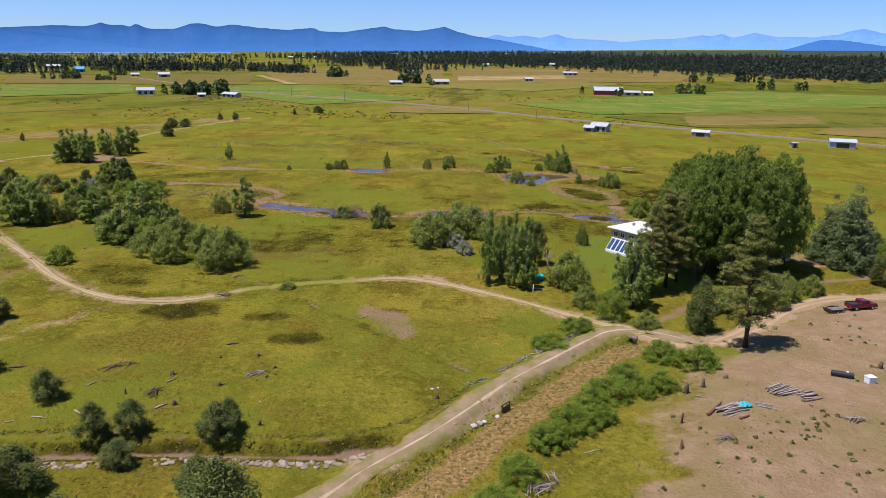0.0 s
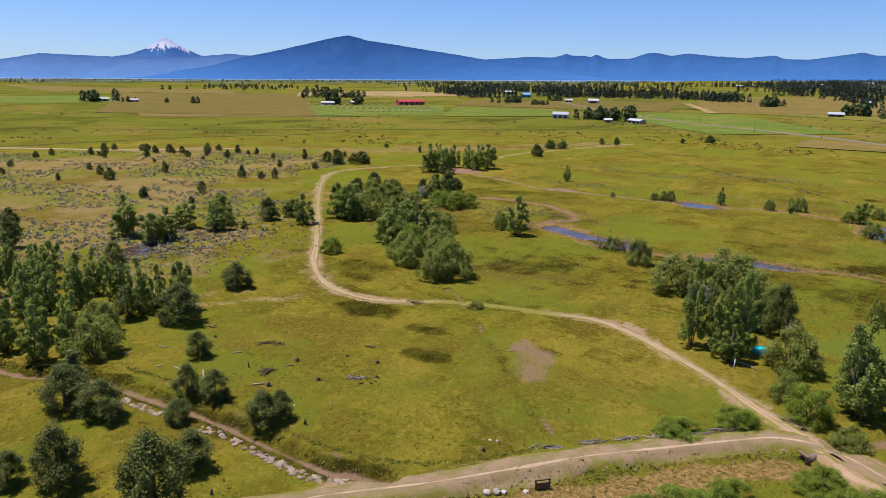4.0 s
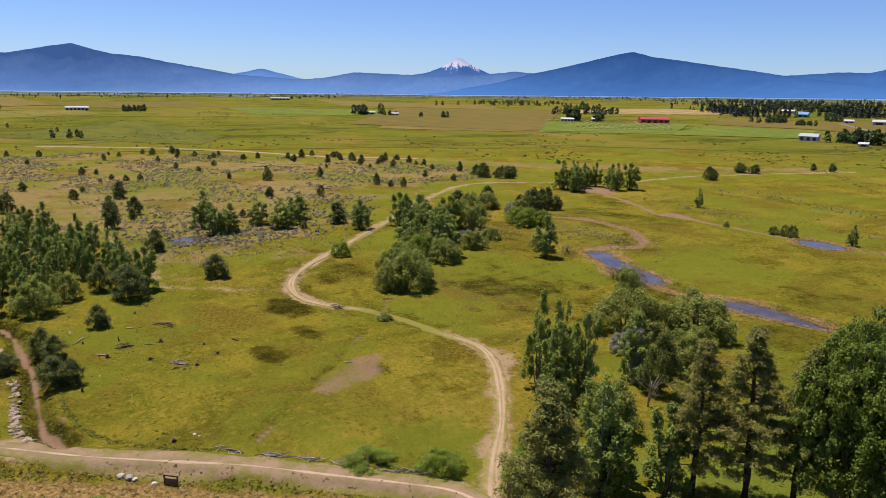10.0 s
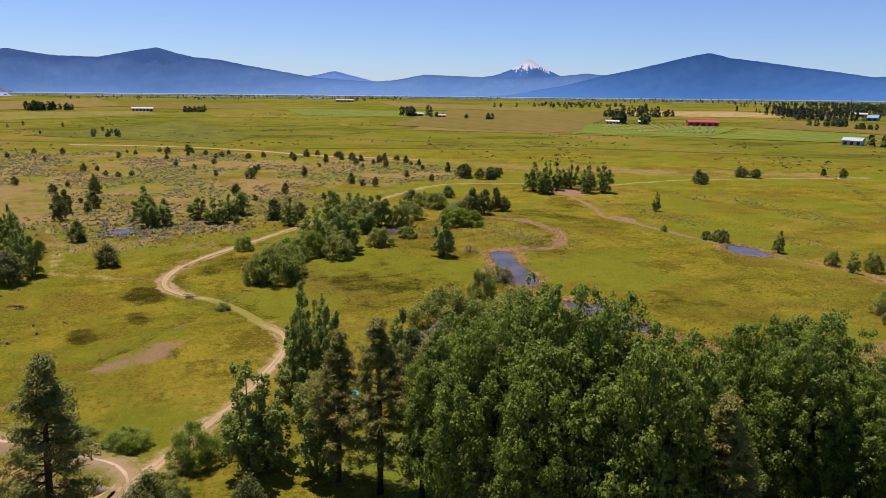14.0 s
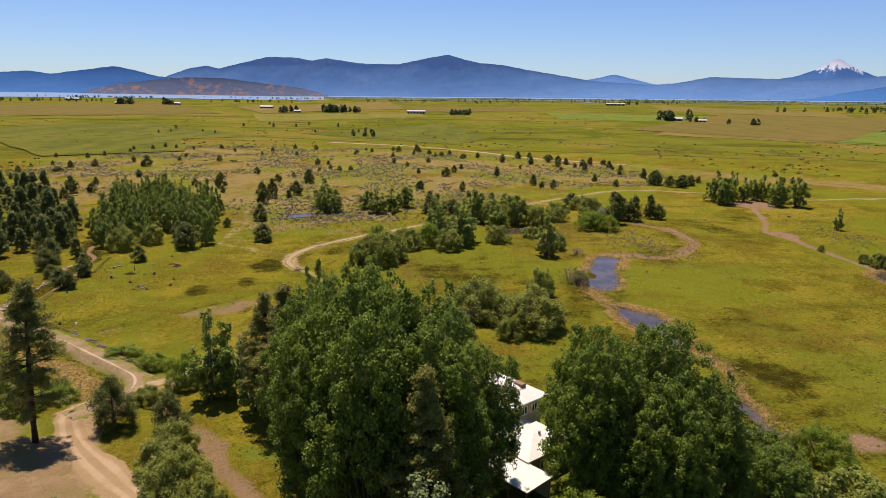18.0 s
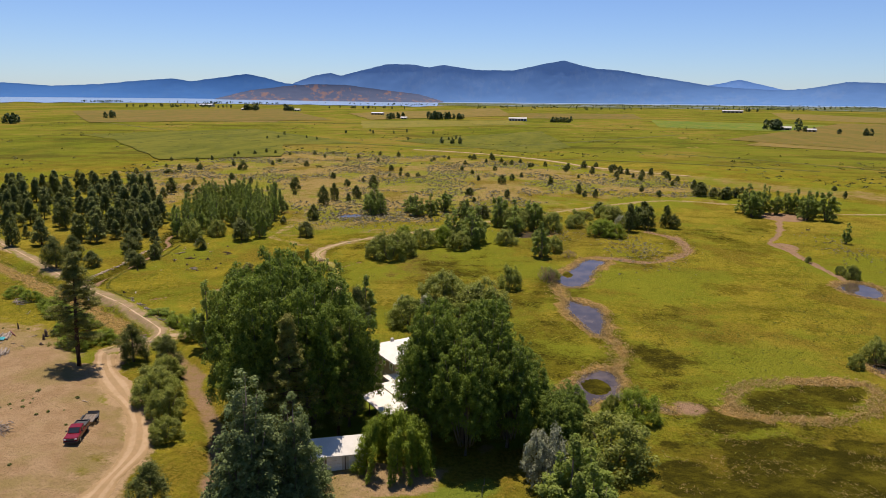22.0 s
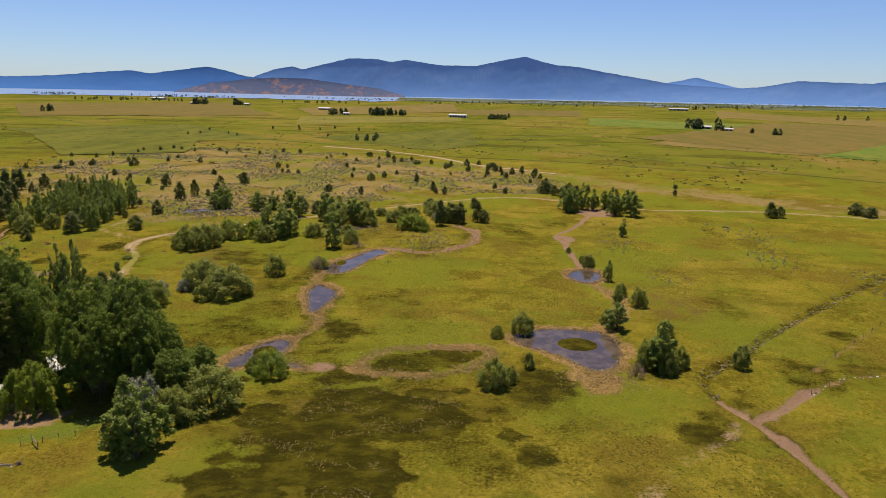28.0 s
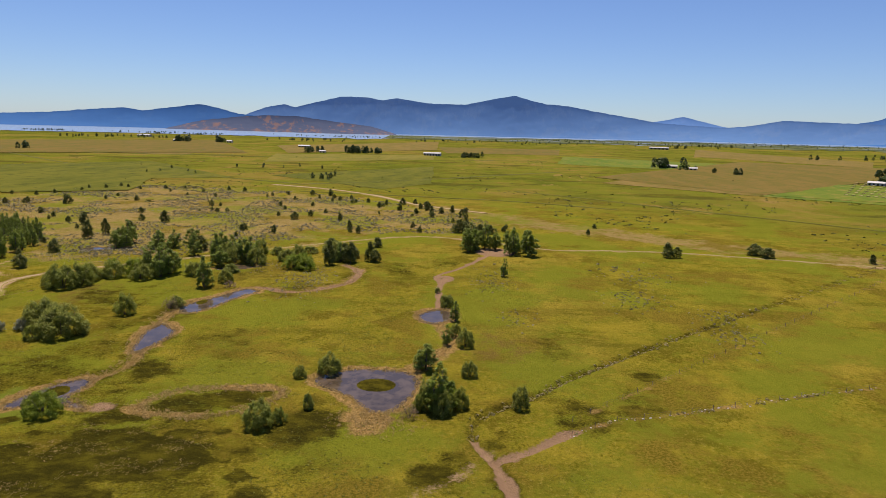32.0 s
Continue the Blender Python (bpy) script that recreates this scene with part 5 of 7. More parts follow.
plant_all("small_juniper", [(-295.4, 109.1, 3.8, 1.8), (-205.7, 221.8, 5.2, 1.7), (-196, 224, 3.1, 1.4), (-193, 229, 4.2, 1.4), (-301.3, 277.1, 4.8, 2.1), (-303.1, 286.2, 3.4, 2.2), (-277.8, -13.2, 3.3, 1.8), (-283.2, 13.6, 5.9, 2.9), (-255.6, -23.3, 2.6, 2.7),
                      (-176.1, 16.4, 7, 2.8), (-157.6, 21.3, 4.8, 1.8), (-177.5, 24.4, 4.2, 2), (-332, 256.6, 3.6, 2.3), (-275.8, 193.7, 3, 1.4), (-242.3, 209.4, 5.1, 1.6), (-239.8, 181.9, 4.7, 2.5), (-234.9, 287.4, 5.2, 1.8), (-202, 262, 3.5, 1.6), (-150, 390, 5, 2.4)])
plant_all("small_juniper", [(-149.3, 385.3, 7, 3.0), (-164.4, 432.3, 5.5, 4), (-157, 435.8, 4.8, 4), (-150.6, 482, 4.2, 2), (-141.6, 486.3, 5, 2.4), (-96.4, 547.4, 4.9, 3.9), (-110.7, 530.3, 3.5, 1.7), (-243.7, 365.7, 2.6, 1.6), (-211, 357.1, 3.8, 1.3),
                      (-208.4, 283.9, 7, 4), (-217.8, 286.6, 5.3, 3.2), (-201.8, 289, 5.2, 2.6), (-203.3, 296, 5.6, 3.4), (-206, 301, 5, 3), (-198, 293, 5, 3)])
# aspens and willows along the old channels
plant_all("aspen", [(-138.9, 126.7, 11, 4.2), (-127, 127, 9.4, 3.5), (-127.7, 131.5, 8.9, 3.3), (-126.2, 147.1, 8.8, 3.7), (-131.2, 152.5, 8.3, 3.3), (-139.2, 157.9, 8.9, 3.8), (-114.1, 168.7, 8.9, 3.3), (-75.6, 174.1, 13.2, 4.9), (-109.7, 187.5, 10, 4.2),
                    (-102.9, 195.4, 11.2, 3.8), (-56, 195.6, 11, 3.4), (-92.6, 305, 7.6, 1.8), (47.4, 285.9, 10.3, 3.2), (22, 281.3, 7.3, 2.8), (-23.3, 287.3, 6.3, 1.6), (0.3, 285.6, 5.7, 1.6), ])
plant_all("aspen", [(-156.1, 291.2, 12.5, 4.4), (-150, 293, 11.5, 3.8), (-146, 290, 11, 3.6), (-157.2, 298, 12.9, 3.7), (-155.2, 303, 10, 3.2), (-159, 309.2, 9.8, 3), (-156.5, 312, 10.9, 3.2), (-148, 313, 10, 3), (-142, 311, 11.8, 3.4), (-141, 318.6, 13.1, 4.2), (-152, 318, 10.4, 3.3)])
plant_all("willow_shrub", [(-47, 148.4, 8.5, 5.6), (-52, 152, 8, 4.5), (-66, 156.8, 6.5, 4.6), (-60, 151, 6.5, 4.2), (-74.2, 164.6, 6, 4.7), (-74.4, 184.4, 5.5, 4.1), (-81, 170, 7, 4.5), (-28.1, 197, 3.4, 2.8), (-112.4, 232, 5.6, 3.6), (-135.9, 225.8, 5.4, 4.2), (-123.4, 212.8, 4.8, 3.4),
                           (-123.3, 203.9, 3.9, 3.4), (26.6, 258, 5, 3), (59.3, 250.4, 5.4, 3.3), (49.2, 258.2, 3.6, 1.3), (2.3, 290.9, 5.2, 2.5), (-40.4, 283.9, 3.9, 1.9), (16, 162.7, 6.9, 4.7), (5.9, 179, 8.2, 6.4), (2, 174, 6.5, 4.5)])
plant_all("willow_shrub", [(47.9, 281.6, 3.8, 1.3), (56.5, 202.1, 3.3, 1.7), (44.3, 303.5, 5, 2.1), (38.4, 287.8, 3.2, 2), (25.6, 292.3, 4, 2.2), (-43.1, 284.1, 3.4, 2.3), (-46.2, 282.8, 2.7, 1.6), (-61.4, 279.8, 2.3, 1.1), (-30.4, 133, 1.3, 1.6), (18, 280, 4, 2.2), (-7, 288, 4, 1.8), (31, 252, 3, 1.6), (57, 254, 3.5, 1.6)])
plant_all("bright_willow", [(-95.1, 219, 5.9, 5.6), (-92, 224, 5, 4), (-82.9, 147.8, 4, 2.8), (43, 288, 4, 2.4)])

plant_all("willow_shrub", [(-64.4, 168.6, 6.2, 4.6), (-122.1, 196.1, 6.9, 3.7), (-99.6, 201.3, 7.6, 4.5), (-110.2, 211.4, 5.2, 4.2), (-129.1, 217.4, 3.3, 3.7), (-128.4, 228.5, 6.3, 5.0), (-64.3, 200.4, 5.3, 2.8), (-16.9, 185.5, 6.4, 3.3), (10.6, 173.8, 4.2, 2.9), (-105.6, 185.2, 7.3, 4.3), (-102.1, 191.3, 7.4, 4.0), (-82.2, 196.3, 3.6, 3.3), (-48.2, 143.8, 6.5, 3.6)])
plant_all("aspen", [(-70.1, 172.8, 11.5, 3.8), (-117.4, 193.2, 8.5, 3.4), (-112.2, 181.9, 12, 3.4), (-107.4, 181.6, 10.9, 3.2), (-77.4, 166.3, 11.7, 4.4), (-94.6, 187.4, 7.9, 4.2), (-135.5, 143.2, 7.9, 3.5), (-111.6, 234.5, 8.5, 2.4)])
plant_all("small_juniper", [(-115.3, 247, 8.3, 2.4), (-113.4, 249.8, 5.4, 2.4), (-104.6, 231.1, 10, 3.0)])
plant_all("willow_shrub", [(46.2, 283.6, 6.5, 2.4), (49.4, 286.8, 5.6, 2.2), (45.4, 290.4, 4.6, 2.0)])
plant_all("bright_willow", [(-69.4, 163.4, 6.8, 3.8), (-100.8, 221.3, 5.4, 4.4)])
plant_all("olive_shrub", [(-115, 229.5, 4.3, 2.5)])
plant_all("bare_shrub", [(-24.6, 196.4, 4.2, 2.5), (-31, 195.4, 3, 2.2), (-57, 204.5, 2.6, 2.4), (51.5, 280, 3, 2)])

# stands of young pines and aspens south-west of the meadow
stand = random.Random(21)
WOOD = smooth([(-42, 20), (-52, 40), (-60, 60), (-52, 70), (-90, 55), (-140, 25), (-185, -4), (-190, -40), (-150, -60), (-80, -30)], 4, True)


def scatter(ring, count, gap, gen):
    lo, hi = ring.min(0), ring.max(0)
    found = []
    tries = 0
    while len(found) < count and tries < count * 60:
        tries += 1
        p = (gen.uniform(lo[0], hi[0]), gen.uniform(lo[1], hi[1]))
        if inward(np.array([p[0]]), np.array([p[1]]), ring)[0] > 0 and all((p[0] - q[0]) ** 2 + (p[1] - q[1]) ** 2 > gap * gap for q in found):
            found.append(p)
    return found


for x, y in scatter(WOOD, 150, 3.6, stand):
    k = stand.uniform(0.5, 1.25)
    plant("young_pine" if stand.random() < 0.8 else "small_juniper", x, y, 8.8 * k, stand.uniform(2.1, 2.9) * k ** 0.8)
ASPEN_STAND = smooth([(-73, 66), (-66, 80), (-82, 84), (-73, 98), (-95, 96), (-142, 84), (-160, 60), (-160, 46), (-115, 52)], 4, True)
for x, y in scatter(ASPEN_STAND, 78, 3.6, stand):
    k = stand.uniform(0.75, 1.15)
    plant("aspen", x, y, 9.6 * k, 2.3 * k)
plant_all("willow_shrub", [(-66, 76, 6.5, 4.4), (-74, 82, 6, 3.6)])
for x, y in scatter(RINGS["sage"], 70, 9, stand):
    k = stand.uniform(0.5, 1.1)
    plant("small_juniper", x, y, 3.6 * k, 1.6 * k)
for x, y in scatter(smooth([(-250, 300), (-330, 262), (-370, 215), (-410, 160), (-380, 150), (-300, 240), (-240, 280)], 6, True), 26, 7, stand):
    k = stand.uniform(0.6, 1.2)
    plant("small_juniper", x, y, 4.2 * k, 1.9 * k)


# ---- ground cover ----
def clumps(name, spots, per, size, tall, aspect, material, label, category, gen, droop=0.0, upright=0.0):
    """One mesh of many low tufts at the spots (x, y, scale)."""
    spots = np.array(spots)
    base = np.repeat(spots, per, 0)
    n = len(base)
    d = gen.normal(0, 1, (n, 3))
    d[:, 2] = np.abs(d[:, 2])
    d /= np.linalg.norm(d, axis=1)[:, None]
    sc = base[:, 2:3]
    off = d * sc * np.array([[size, size, tall]]) * gen.uniform(0.5, 1, (n, 1))
    z = np.repeat(height(spots[:, 0], spots[:, 1]), per)
    places = np.stack([base[:, 0], base[:, 1], z], 1) + off
    if upright:
        out = np.stack([d[:, 0], d[:, 1], np.zeros(n)], 1)
        me = leaves(name, places, out, 1.0, aspect, gen, -upright, 0.3)
    else:
        me = leaves(name, places, d, 1.0, aspect, gen, droop)
    co = np.empty(n * 12, np.float32)
    me.vertices.foreach_get("co", co)
    co = co.reshape(n, 4, 3)
    mid = places[:, None, :]
    co = mid + (co - mid) * (sc * size * 0.9)[:, None, :]
    me.vertices.foreach_set("co", co.astype(np.float32).ravel())
    me.update()
    me.materials.append(material)
    return tagged(new(name, me), label, category, kind="stuff")


cover = np.random.default_rng(33)


def random_in(ring, count, gen):
    lo, hi = ring.min(0), ring.max(0)
    p = gen.uniform(lo, hi, (count * 3, 2))
    return p[inward(p[:, 0], p[:, 1], ring) > 0][:count]


def along(line, count, wide, gen):
    k = gen.integers(0, len(line) - 1, count)
    t = gen.random((count, 1))
    return line[k] * (1 - t) + line[k + 1] * t + gen.normal(0, wide, (count, 2))


p = random_in(RINGS["sage"], 17000, cover)
keep = np.array([noise.noise((q[0] * 0.03, q[1] * 0.03, 5.0)) + 0.35 * noise.noise((q[0] * 0.12, q[1] * 0.12, 1.0)) for q in p]) > -0.02
p = p[keep]
extra = [cover.normal((cx, cy), (sx, sy), (n, 2)) for cx, cy, sx, sy, n in ((-118, 132, 12, 16, 700), (-75, 228, 14, 6, 300), (-82, 300, 12, 5, 120), (-60, 350, 10, 6, 120), (-20, 372, 8, 4, 90), (-40, 375, 5, 5, 60), (-95, 203, 7, 10, 120), (-100, 360, 10, 8, 100), (-28, 305, 6, 4, 50))]
p = np.vstack([p, *extra])
clumps("sagebrush", np.column_stack([p, cover.uniform(0.5, 1.25, len(p)) * np.where(p[:, 0] > -110, 0.6, 1.0)]), 9, 0.68, 0.55, 0.8, SAGE_LEAF, "low grey-green sagebrush scattered over dry tan ground", "sagebrush", cover)
h_line = LINES["hedge"]
p = np.vstack([along(h_line[(h_line[:, 1] > 292.8) & (h_line[:, 0] < 60)], 620, 0.8, cover), along(LINES["stone_fence"], 60, 0.5, cover)])
clumps("ditch_brush", np.column_stack([p, cover.uniform(0.4, 1.1, len(p))]), 9, 0.5, 0.45, 0.8, leafy("golden_brush", (0.24, 0.2, 0.08), (0.4, 0.33, 0.15), (0.28, 0.25, 0.09), 0.35), "golden grey brush along the ditch and fence lines", "brush", cover)
p = []
for ring in POND_RINGS[:5]:
    p.append(along(np.vstack([ring, ring[:1]]), 850, 1.0, cover))
p += [along(LINES["brook"], 1000, 1.3, cover), along(LINES["stream"], 600, 1.2, cover), along(LINES["oxbow"], 400, 1.4, cover), along(np.vstack([RINGS["marsh"], RINGS["marsh"][:1]]), 1400, 1.1, cover), cover.normal((53, 273), (4, 4), (600, 2))]
p = np.vstack(p)
g = np.max([inward(p[:, 0], p[:, 1], r) for r in POND_RINGS], 0)
p = p[g < 0.6]
clumps("reeds", np.column_stack([p, cover.uniform(0.5, 1.2, len(p))]), 7, 0.5, 0.45, 0.22, REED_LEAF, "dry tan reeds and sedges along the ponds", "reeds", cover, upright=0.8)
GRASS_TUFT = leafy("meadow_tuft", (0.12, 0.135, 0.012), (0.21, 0.2, 0.02), (0.25, 0.21, 0.032), 0.25)
p = np.column_stack([cover.uniform(-120, 130, 42000), cover.uniform(45, 330, 42000)])
keep = np.array([noise.noise((q[0] * 0.05, q[1] * 0.05, 8.0)) for q in p]) + cover.normal(0, 0.25, len(p)) > 0.12
keep &= inward(p[:, 0], p[:, 1], RINGS["yard"]) < 0
for ring in POND_RINGS:
    keep &= inward(p[:, 0], p[:, 1], ring) < -1
keep &= inward(p[:, 0], p[:, 1], RINGS["dark"]) < 1
for name, w in (("track", 2.2), ("levee", 3), ("yard_road", 3), ("wash", 2.5)):
    keep &= line_gap(p[:, 0], p[:, 1], LINES[name]) > w
p = p[keep]
clumps("meadow_tufts", np.column_stack([p, cover.uniform(0.5, 1.3, len(p))]), 5, 0.2, 0.16, 0.5, GRASS_TUFT, "coarse tufts of green and tan meadow grass", "grass", cover)


TUSSOCK = leafy("dark_tussock", (0.13, 0.155, 0.016), (0.22, 0.225, 0.025), (0.18, 0.175, 0.02), 0.4)
p = np.column_stack([cover.uniform(-125, 125, 36000), cover.uniform(45, 320, 36000)])
field = np.array([noise.noise((q[0] * 0.028, q[1] * 0.028, 15.0)) + 0.7 * noise.noise((q[0] * 0.11, q[1] * 0.11, 2.0)) + 0.5 * noise.noise((q[0] * 0.4, q[1] * 0.4, 6.0)) for q in p])
keep = field + cover.normal(0, 0.12, len(p)) > 0.22
keep &= inward(p[:, 0], p[:, 1], RINGS["yard"]) < 0
for ring in POND_RINGS:
    keep &= inward(p[:, 0], p[:, 1], ring) < -0.5
for name, w in (("track", 2.4), ("levee", 2.6), ("yard_road", 3), ("wash", 2.0), ("dry_ditch", 1.0)):
    keep &= line_gap(p[:, 0], p[:, 1], LINES[name]) > w
p = p[keep]
clumps("tussocks", np.column_stack([p, cover.uniform(0.5, 1.4, len(p))]), 6, 0.24, 0.09, 0.6, TUSSOCK, "dark green tussocks of coarse grass in the meadow", "grass", cover)
p = np.vstack([along(LINES["dry_ditch"], 400, 0.35, cover) + np.array([0, 1.5]), along(LINES["dry_ditch"], 350, 0.35, cover) - np.array([0, 1.5]), along(LINES["ditch"], 900, 0.4, cover) + np.array([-0.4, 0.5]), along(LINES["berm"], 500, 0.3, cover) + np.array([-0.7, 0.9])])
clumps("bank_grass", np.column_stack([p, cover.uniform(0.5, 1.3, len(p))]), 6, 0.28, 0.13, 0.6, TUSSOCK, "dark green grass along the ditch banks", "grass", cover)
p = random_in(RINGS["dark"], 3200, cover)
keep = np.array([noise.noise((q[0] * 0.16, q[1] * 0.09, 11.0)) + 0.5 * noise.noise((q[0] * 0.5, q[1] * 0.3, 3.0)) for q in p]) > 0.1
p = p[keep]
clumps("sedge_stalks", np.column_stack([p, cover.uniform(0.4, 1.0, len(p))]), 6, 0.36, 0.2, 0.16, REED_LEAF, "golden dry stalks over dark sedge", "grass", cover)
PASTURE_WEED = leafy("pasture_weed", (0.075, 0.085, 0.012), (0.14, 0.14, 0.02), (0.1, 0.1, 0.014), 0.2)
ang, rad = cover.uniform(-0.4, 2.5, 9000), 330 + 900 * cover.random(9000) ** 1.4
p = np.column_stack([-rad * np.sin(ang), 180 + rad * np.cos(ang)])
keep = np.array([noise.noise((q[0] * 0.012, q[1] * 0.012, 4.0)) for q in p]) + cover.normal(0, 0.12, len(p)) > 0.16
p = p[keep]
clumps("pasture_weeds", np.column_stack([p, cover.uniform(0.8, 2.4, len(p))]), 6, 0.8, 0.25, 0.7, PASTURE_WEED, "dark rank grass hummocks on the far pasture", "grass", cover)


# ---- far woods and belts of trees ----
FAR_PINE = leafy("far_pine", (0.0264, 0.0432, 0.024), (0.048, 0.066, 0.0336), (0.036, 0.054, 0.0288), 0.1)
FAR_LEAF = leafy("far_leaf", (0.0429, 0.0715, 0.0187), (0.0786, 0.111, 0.0257), (0.0601, 0.091, 0.0211), 0.2)


def woods(name, spots, material, label, gen, per=36, cone=True):
    """Many far trees in one mesh; spots: x, y, height, radius."""
    s = np.repeat(np.array(spots, float), per, 0)
    n = len(s)
    t = gen.uniform(0.08, 1.0, n)
    a = gen.uniform(0, 2 * math.pi, n)
    env = s[:, 3] * ((1 - t) ** 0.7 + 0.12 if cone else np.sin(np.pi * (0.22 + 0.74 * t)) ** 0.7) * gen.uniform(0.5, 1.0, n)
    out = np.stack([np.cos(a), np.sin(a), 0.4 * np.ones(n)], 1)
    z0 = far_height(s[:, 0], s[:, 1])
    places = np.stack([s[:, 0] + env * np.cos(a), s[:, 1] + env * np.sin(a), z0 + s[:, 2] * t], 1)
    me = leaves(name, places, out, 1.0, 0.8, gen)
    co = np.empty(n * 12, np.float32)
    me.vertices.foreach_get("co", co)
    co = co.reshape(n, 4, 3)
    mid = places[:, None, :]
    co = mid + (co - mid) * (s[:, 3] * (1.0 if cone else 0.75))[:, None, None]
    me.vertices.foreach_set("co", co.astype(np.float32).ravel())
    me.update()
    me.materials.append(material)
    return tagged(new(name, me), label, "woods", kind="stuff")


wood_gen = np.random.default_rng(8)
spots = []
for x0, y0, x1, y1, deep, count, hh in ((-620, 1330, -360, 1400, 40, 150, 17), (-380, 1400, -250, 1290, 30, 60, 15), (-1000, 1500, -600, 1620, 120, 160, 14), (-300, 2100, 40, 1850, 150, 260, 16), (-130, 1500, 0, 1440, 40, 50, 15), (-720, 1190, -640, 1230, 30, 40, 14),
                                       (-860, 1330, -720, 1230, 30, 80, 17), (-1300, 1900, -800, 2100, 200, 200, 15), (100, 1900, 520, 1600, 260, 700, 15), (380, 1500, 640, 1150, 120, 500, 14), (520, 1130, 760, 900, 60, 220, 12), (400, 2000, 1100, 1500, 400, 900, 16), (600, 1100, 1000, 900, 100, 300, 12), (500, 1500, 1100, 1150, 160, 700, 13), (150, 2300, 900, 1900, 300, 700, 16), (700, 1900, 1500, 1500, 500, 700, 15), (-60, 2400, 500, 2900, 500, 500, 17), (-632, 1362, -420, 1500, 24, 130, 21), (-240, 1690, -110, 1700, 30, 90, 21), (-88, 1400, -44, 1180, 20, 26, 16), (-560, 2650, -240, 2500, 160, 260, 17), (-480, 3300, 200, 3200, 320, 420, 18), (400, 1040, 430, 1010, 12, 12, 13)):
    t = wood_gen.random(count)
    d = wood_gen.normal(0, deep, (count, 2)) * 0.5
    k = wood_gen.uniform(0.6, 1.15, count)
    spots.append(np.column_stack([x0 + (x1 - x0) * t + d[:, 0], y0 + (y1 - y0) * t + d[:, 1], hh * k, 3.4 * k]))
woods("far_pine_woods", np.vstack(spots), FAR_PINE, "dark pine woods on the far plain", wood_gen)
spots = []
for x, y, spread, count, hh in ((-265, 735, 16, 16, 11), (-245, 728, 10, 9, 12), (-225, 725, 8, 6, 14), (-975, 597, 16, 10, 16), (-930, 620, 14, 4, 8), (-870, 638, 3, 2, 9), (-836, 661, 5, 3, 10), (-1690, -480, 20, 12, 15), (-1700, -395, 14, 8, 15), (-1240, -46, 14, 6, 11), (-1280, -24, 8, 4, 12), (-1270, 50, 22, 22, 14), (-1280, 89, 14, 10, 11),
                               (-1185, 280, 20, 18, 9), (-811, -527, 12, 8, 13), (-1049, -510, 10, 5, 12), (-690, 790, 12, 9, 16), (-655, 800, 8, 5, 12), (-470, 1000, 16, 12, 7), (-60, 990, 10, 6, 13), (-20, 940, 6, 3, 7), (-35, 985, 16, 6, 15), (150, 800, 3, 1, 11), (182, 770, 6, 3, 8), (-175, 1160, 14, 12, 14), (-520, 1160, 12, 8, 9),
                               (270, 790, 12, 6, 10), (340, 1010, 4, 2, 14), (360, 1000, 3, 1, 14), (380, 860, 8, 4, 13), (410, 850, 6, 3, 11), (-560, 130, 12, 5, 6), (-620, 100, 30, 4, 4), (-720, 10, 60, 6, 4), (-620, -60, 60, 5, 4), (-900, 1010, 60, 25, 12), (-1080, 1190, 40, 14, 12), (-1500, 1300, 150, 40, 10), (-2300, 980, 30, 8, 10), (-1900, -800, 120, 30, 9), (-2200, -300, 100, 20, 8), (-2600, 300, 300, 60, 7), (-2700, 1100, 250, 60, 7), (-3300, 700, 260, 120, 6), (-3200, 1700, 500, 200, 6), (-3000, -300, 200, 60, 6), (-2600, -900, 160, 60, 7), (-2300, 2500, 500, 160, 7), (-1300, 3000, 500, 160, 8), (-2500, -1350, 90, 40, 7), (-1750, 1500, 120, 40, 8), (-1068, 1904, 60, 34, 15), (-900, 1740, 70, 40, 14), (-770, 1600, 50, 30, 13), (-290, 1352, 26, 26, 15), (-530, 1020, 20, 12, 11), (-1500, 2400, 200, 60, 11), (-900, 2700, 240, 70, 11)):
    q = wood_gen.normal((x, y), spread * 0.6, (count, 2))
    k = wood_gen.uniform(0.7, 1.15, count)
    spots.append(np.column_stack([q, hh * k, hh * 0.36 * k]))
woods("far_farm_trees", np.vstack(spots), FAR_LEAF, "rounded dark green trees round far farms", wood_gen, 60, False)


# ---- materials of buildings and things ----
WHITE_ROOF = surface("white_metal_roof", (0.7, 0.67, 0.6), (0.6, 0.57, 0.5), 0.8, 0.55, 0.15, vary=0.03)
TAN_WALL = surface("tan_siding", (0.5, 0.4, 0.27), (0.42, 0.33, 0.22), 1.0, 0.8, 0.2, vary=0.05)
CREAM_WALL = surface("cream_siding", (0.6, 0.55, 0.45), (0.5, 0.46, 0.38), 1.0, 0.8, 0.2, vary=0.05)
WHITE_PAINT = surface("white_paint", (0.78, 0.77, 0.74), (0.66, 0.65, 0.62), 2.0, 0.6, 0.1, vary=0.05)
DARK_GLASS = surface("dark_window_glass", (0.02, 0.025, 0.03), (0.03, 0.035, 0.04), 2.0, 0.08, 0, vary=0)
BLUE_GLASS = surface("blue_sunroom_glass", (0.03, 0.06, 0.13), (0.05, 0.09, 0.18), 1.0, 0.07, 0, vary=0)
TIMBER = surface("brown_timber", (0.22, 0.14, 0.08), (0.15, 0.1, 0.06), 2.0, 0.8, 0.4)
REDWOOD = surface("rusty_red_beam", (0.25, 0.07, 0.04), (0.16, 0.06, 0.04), 3.0, 0.8, 0.3)
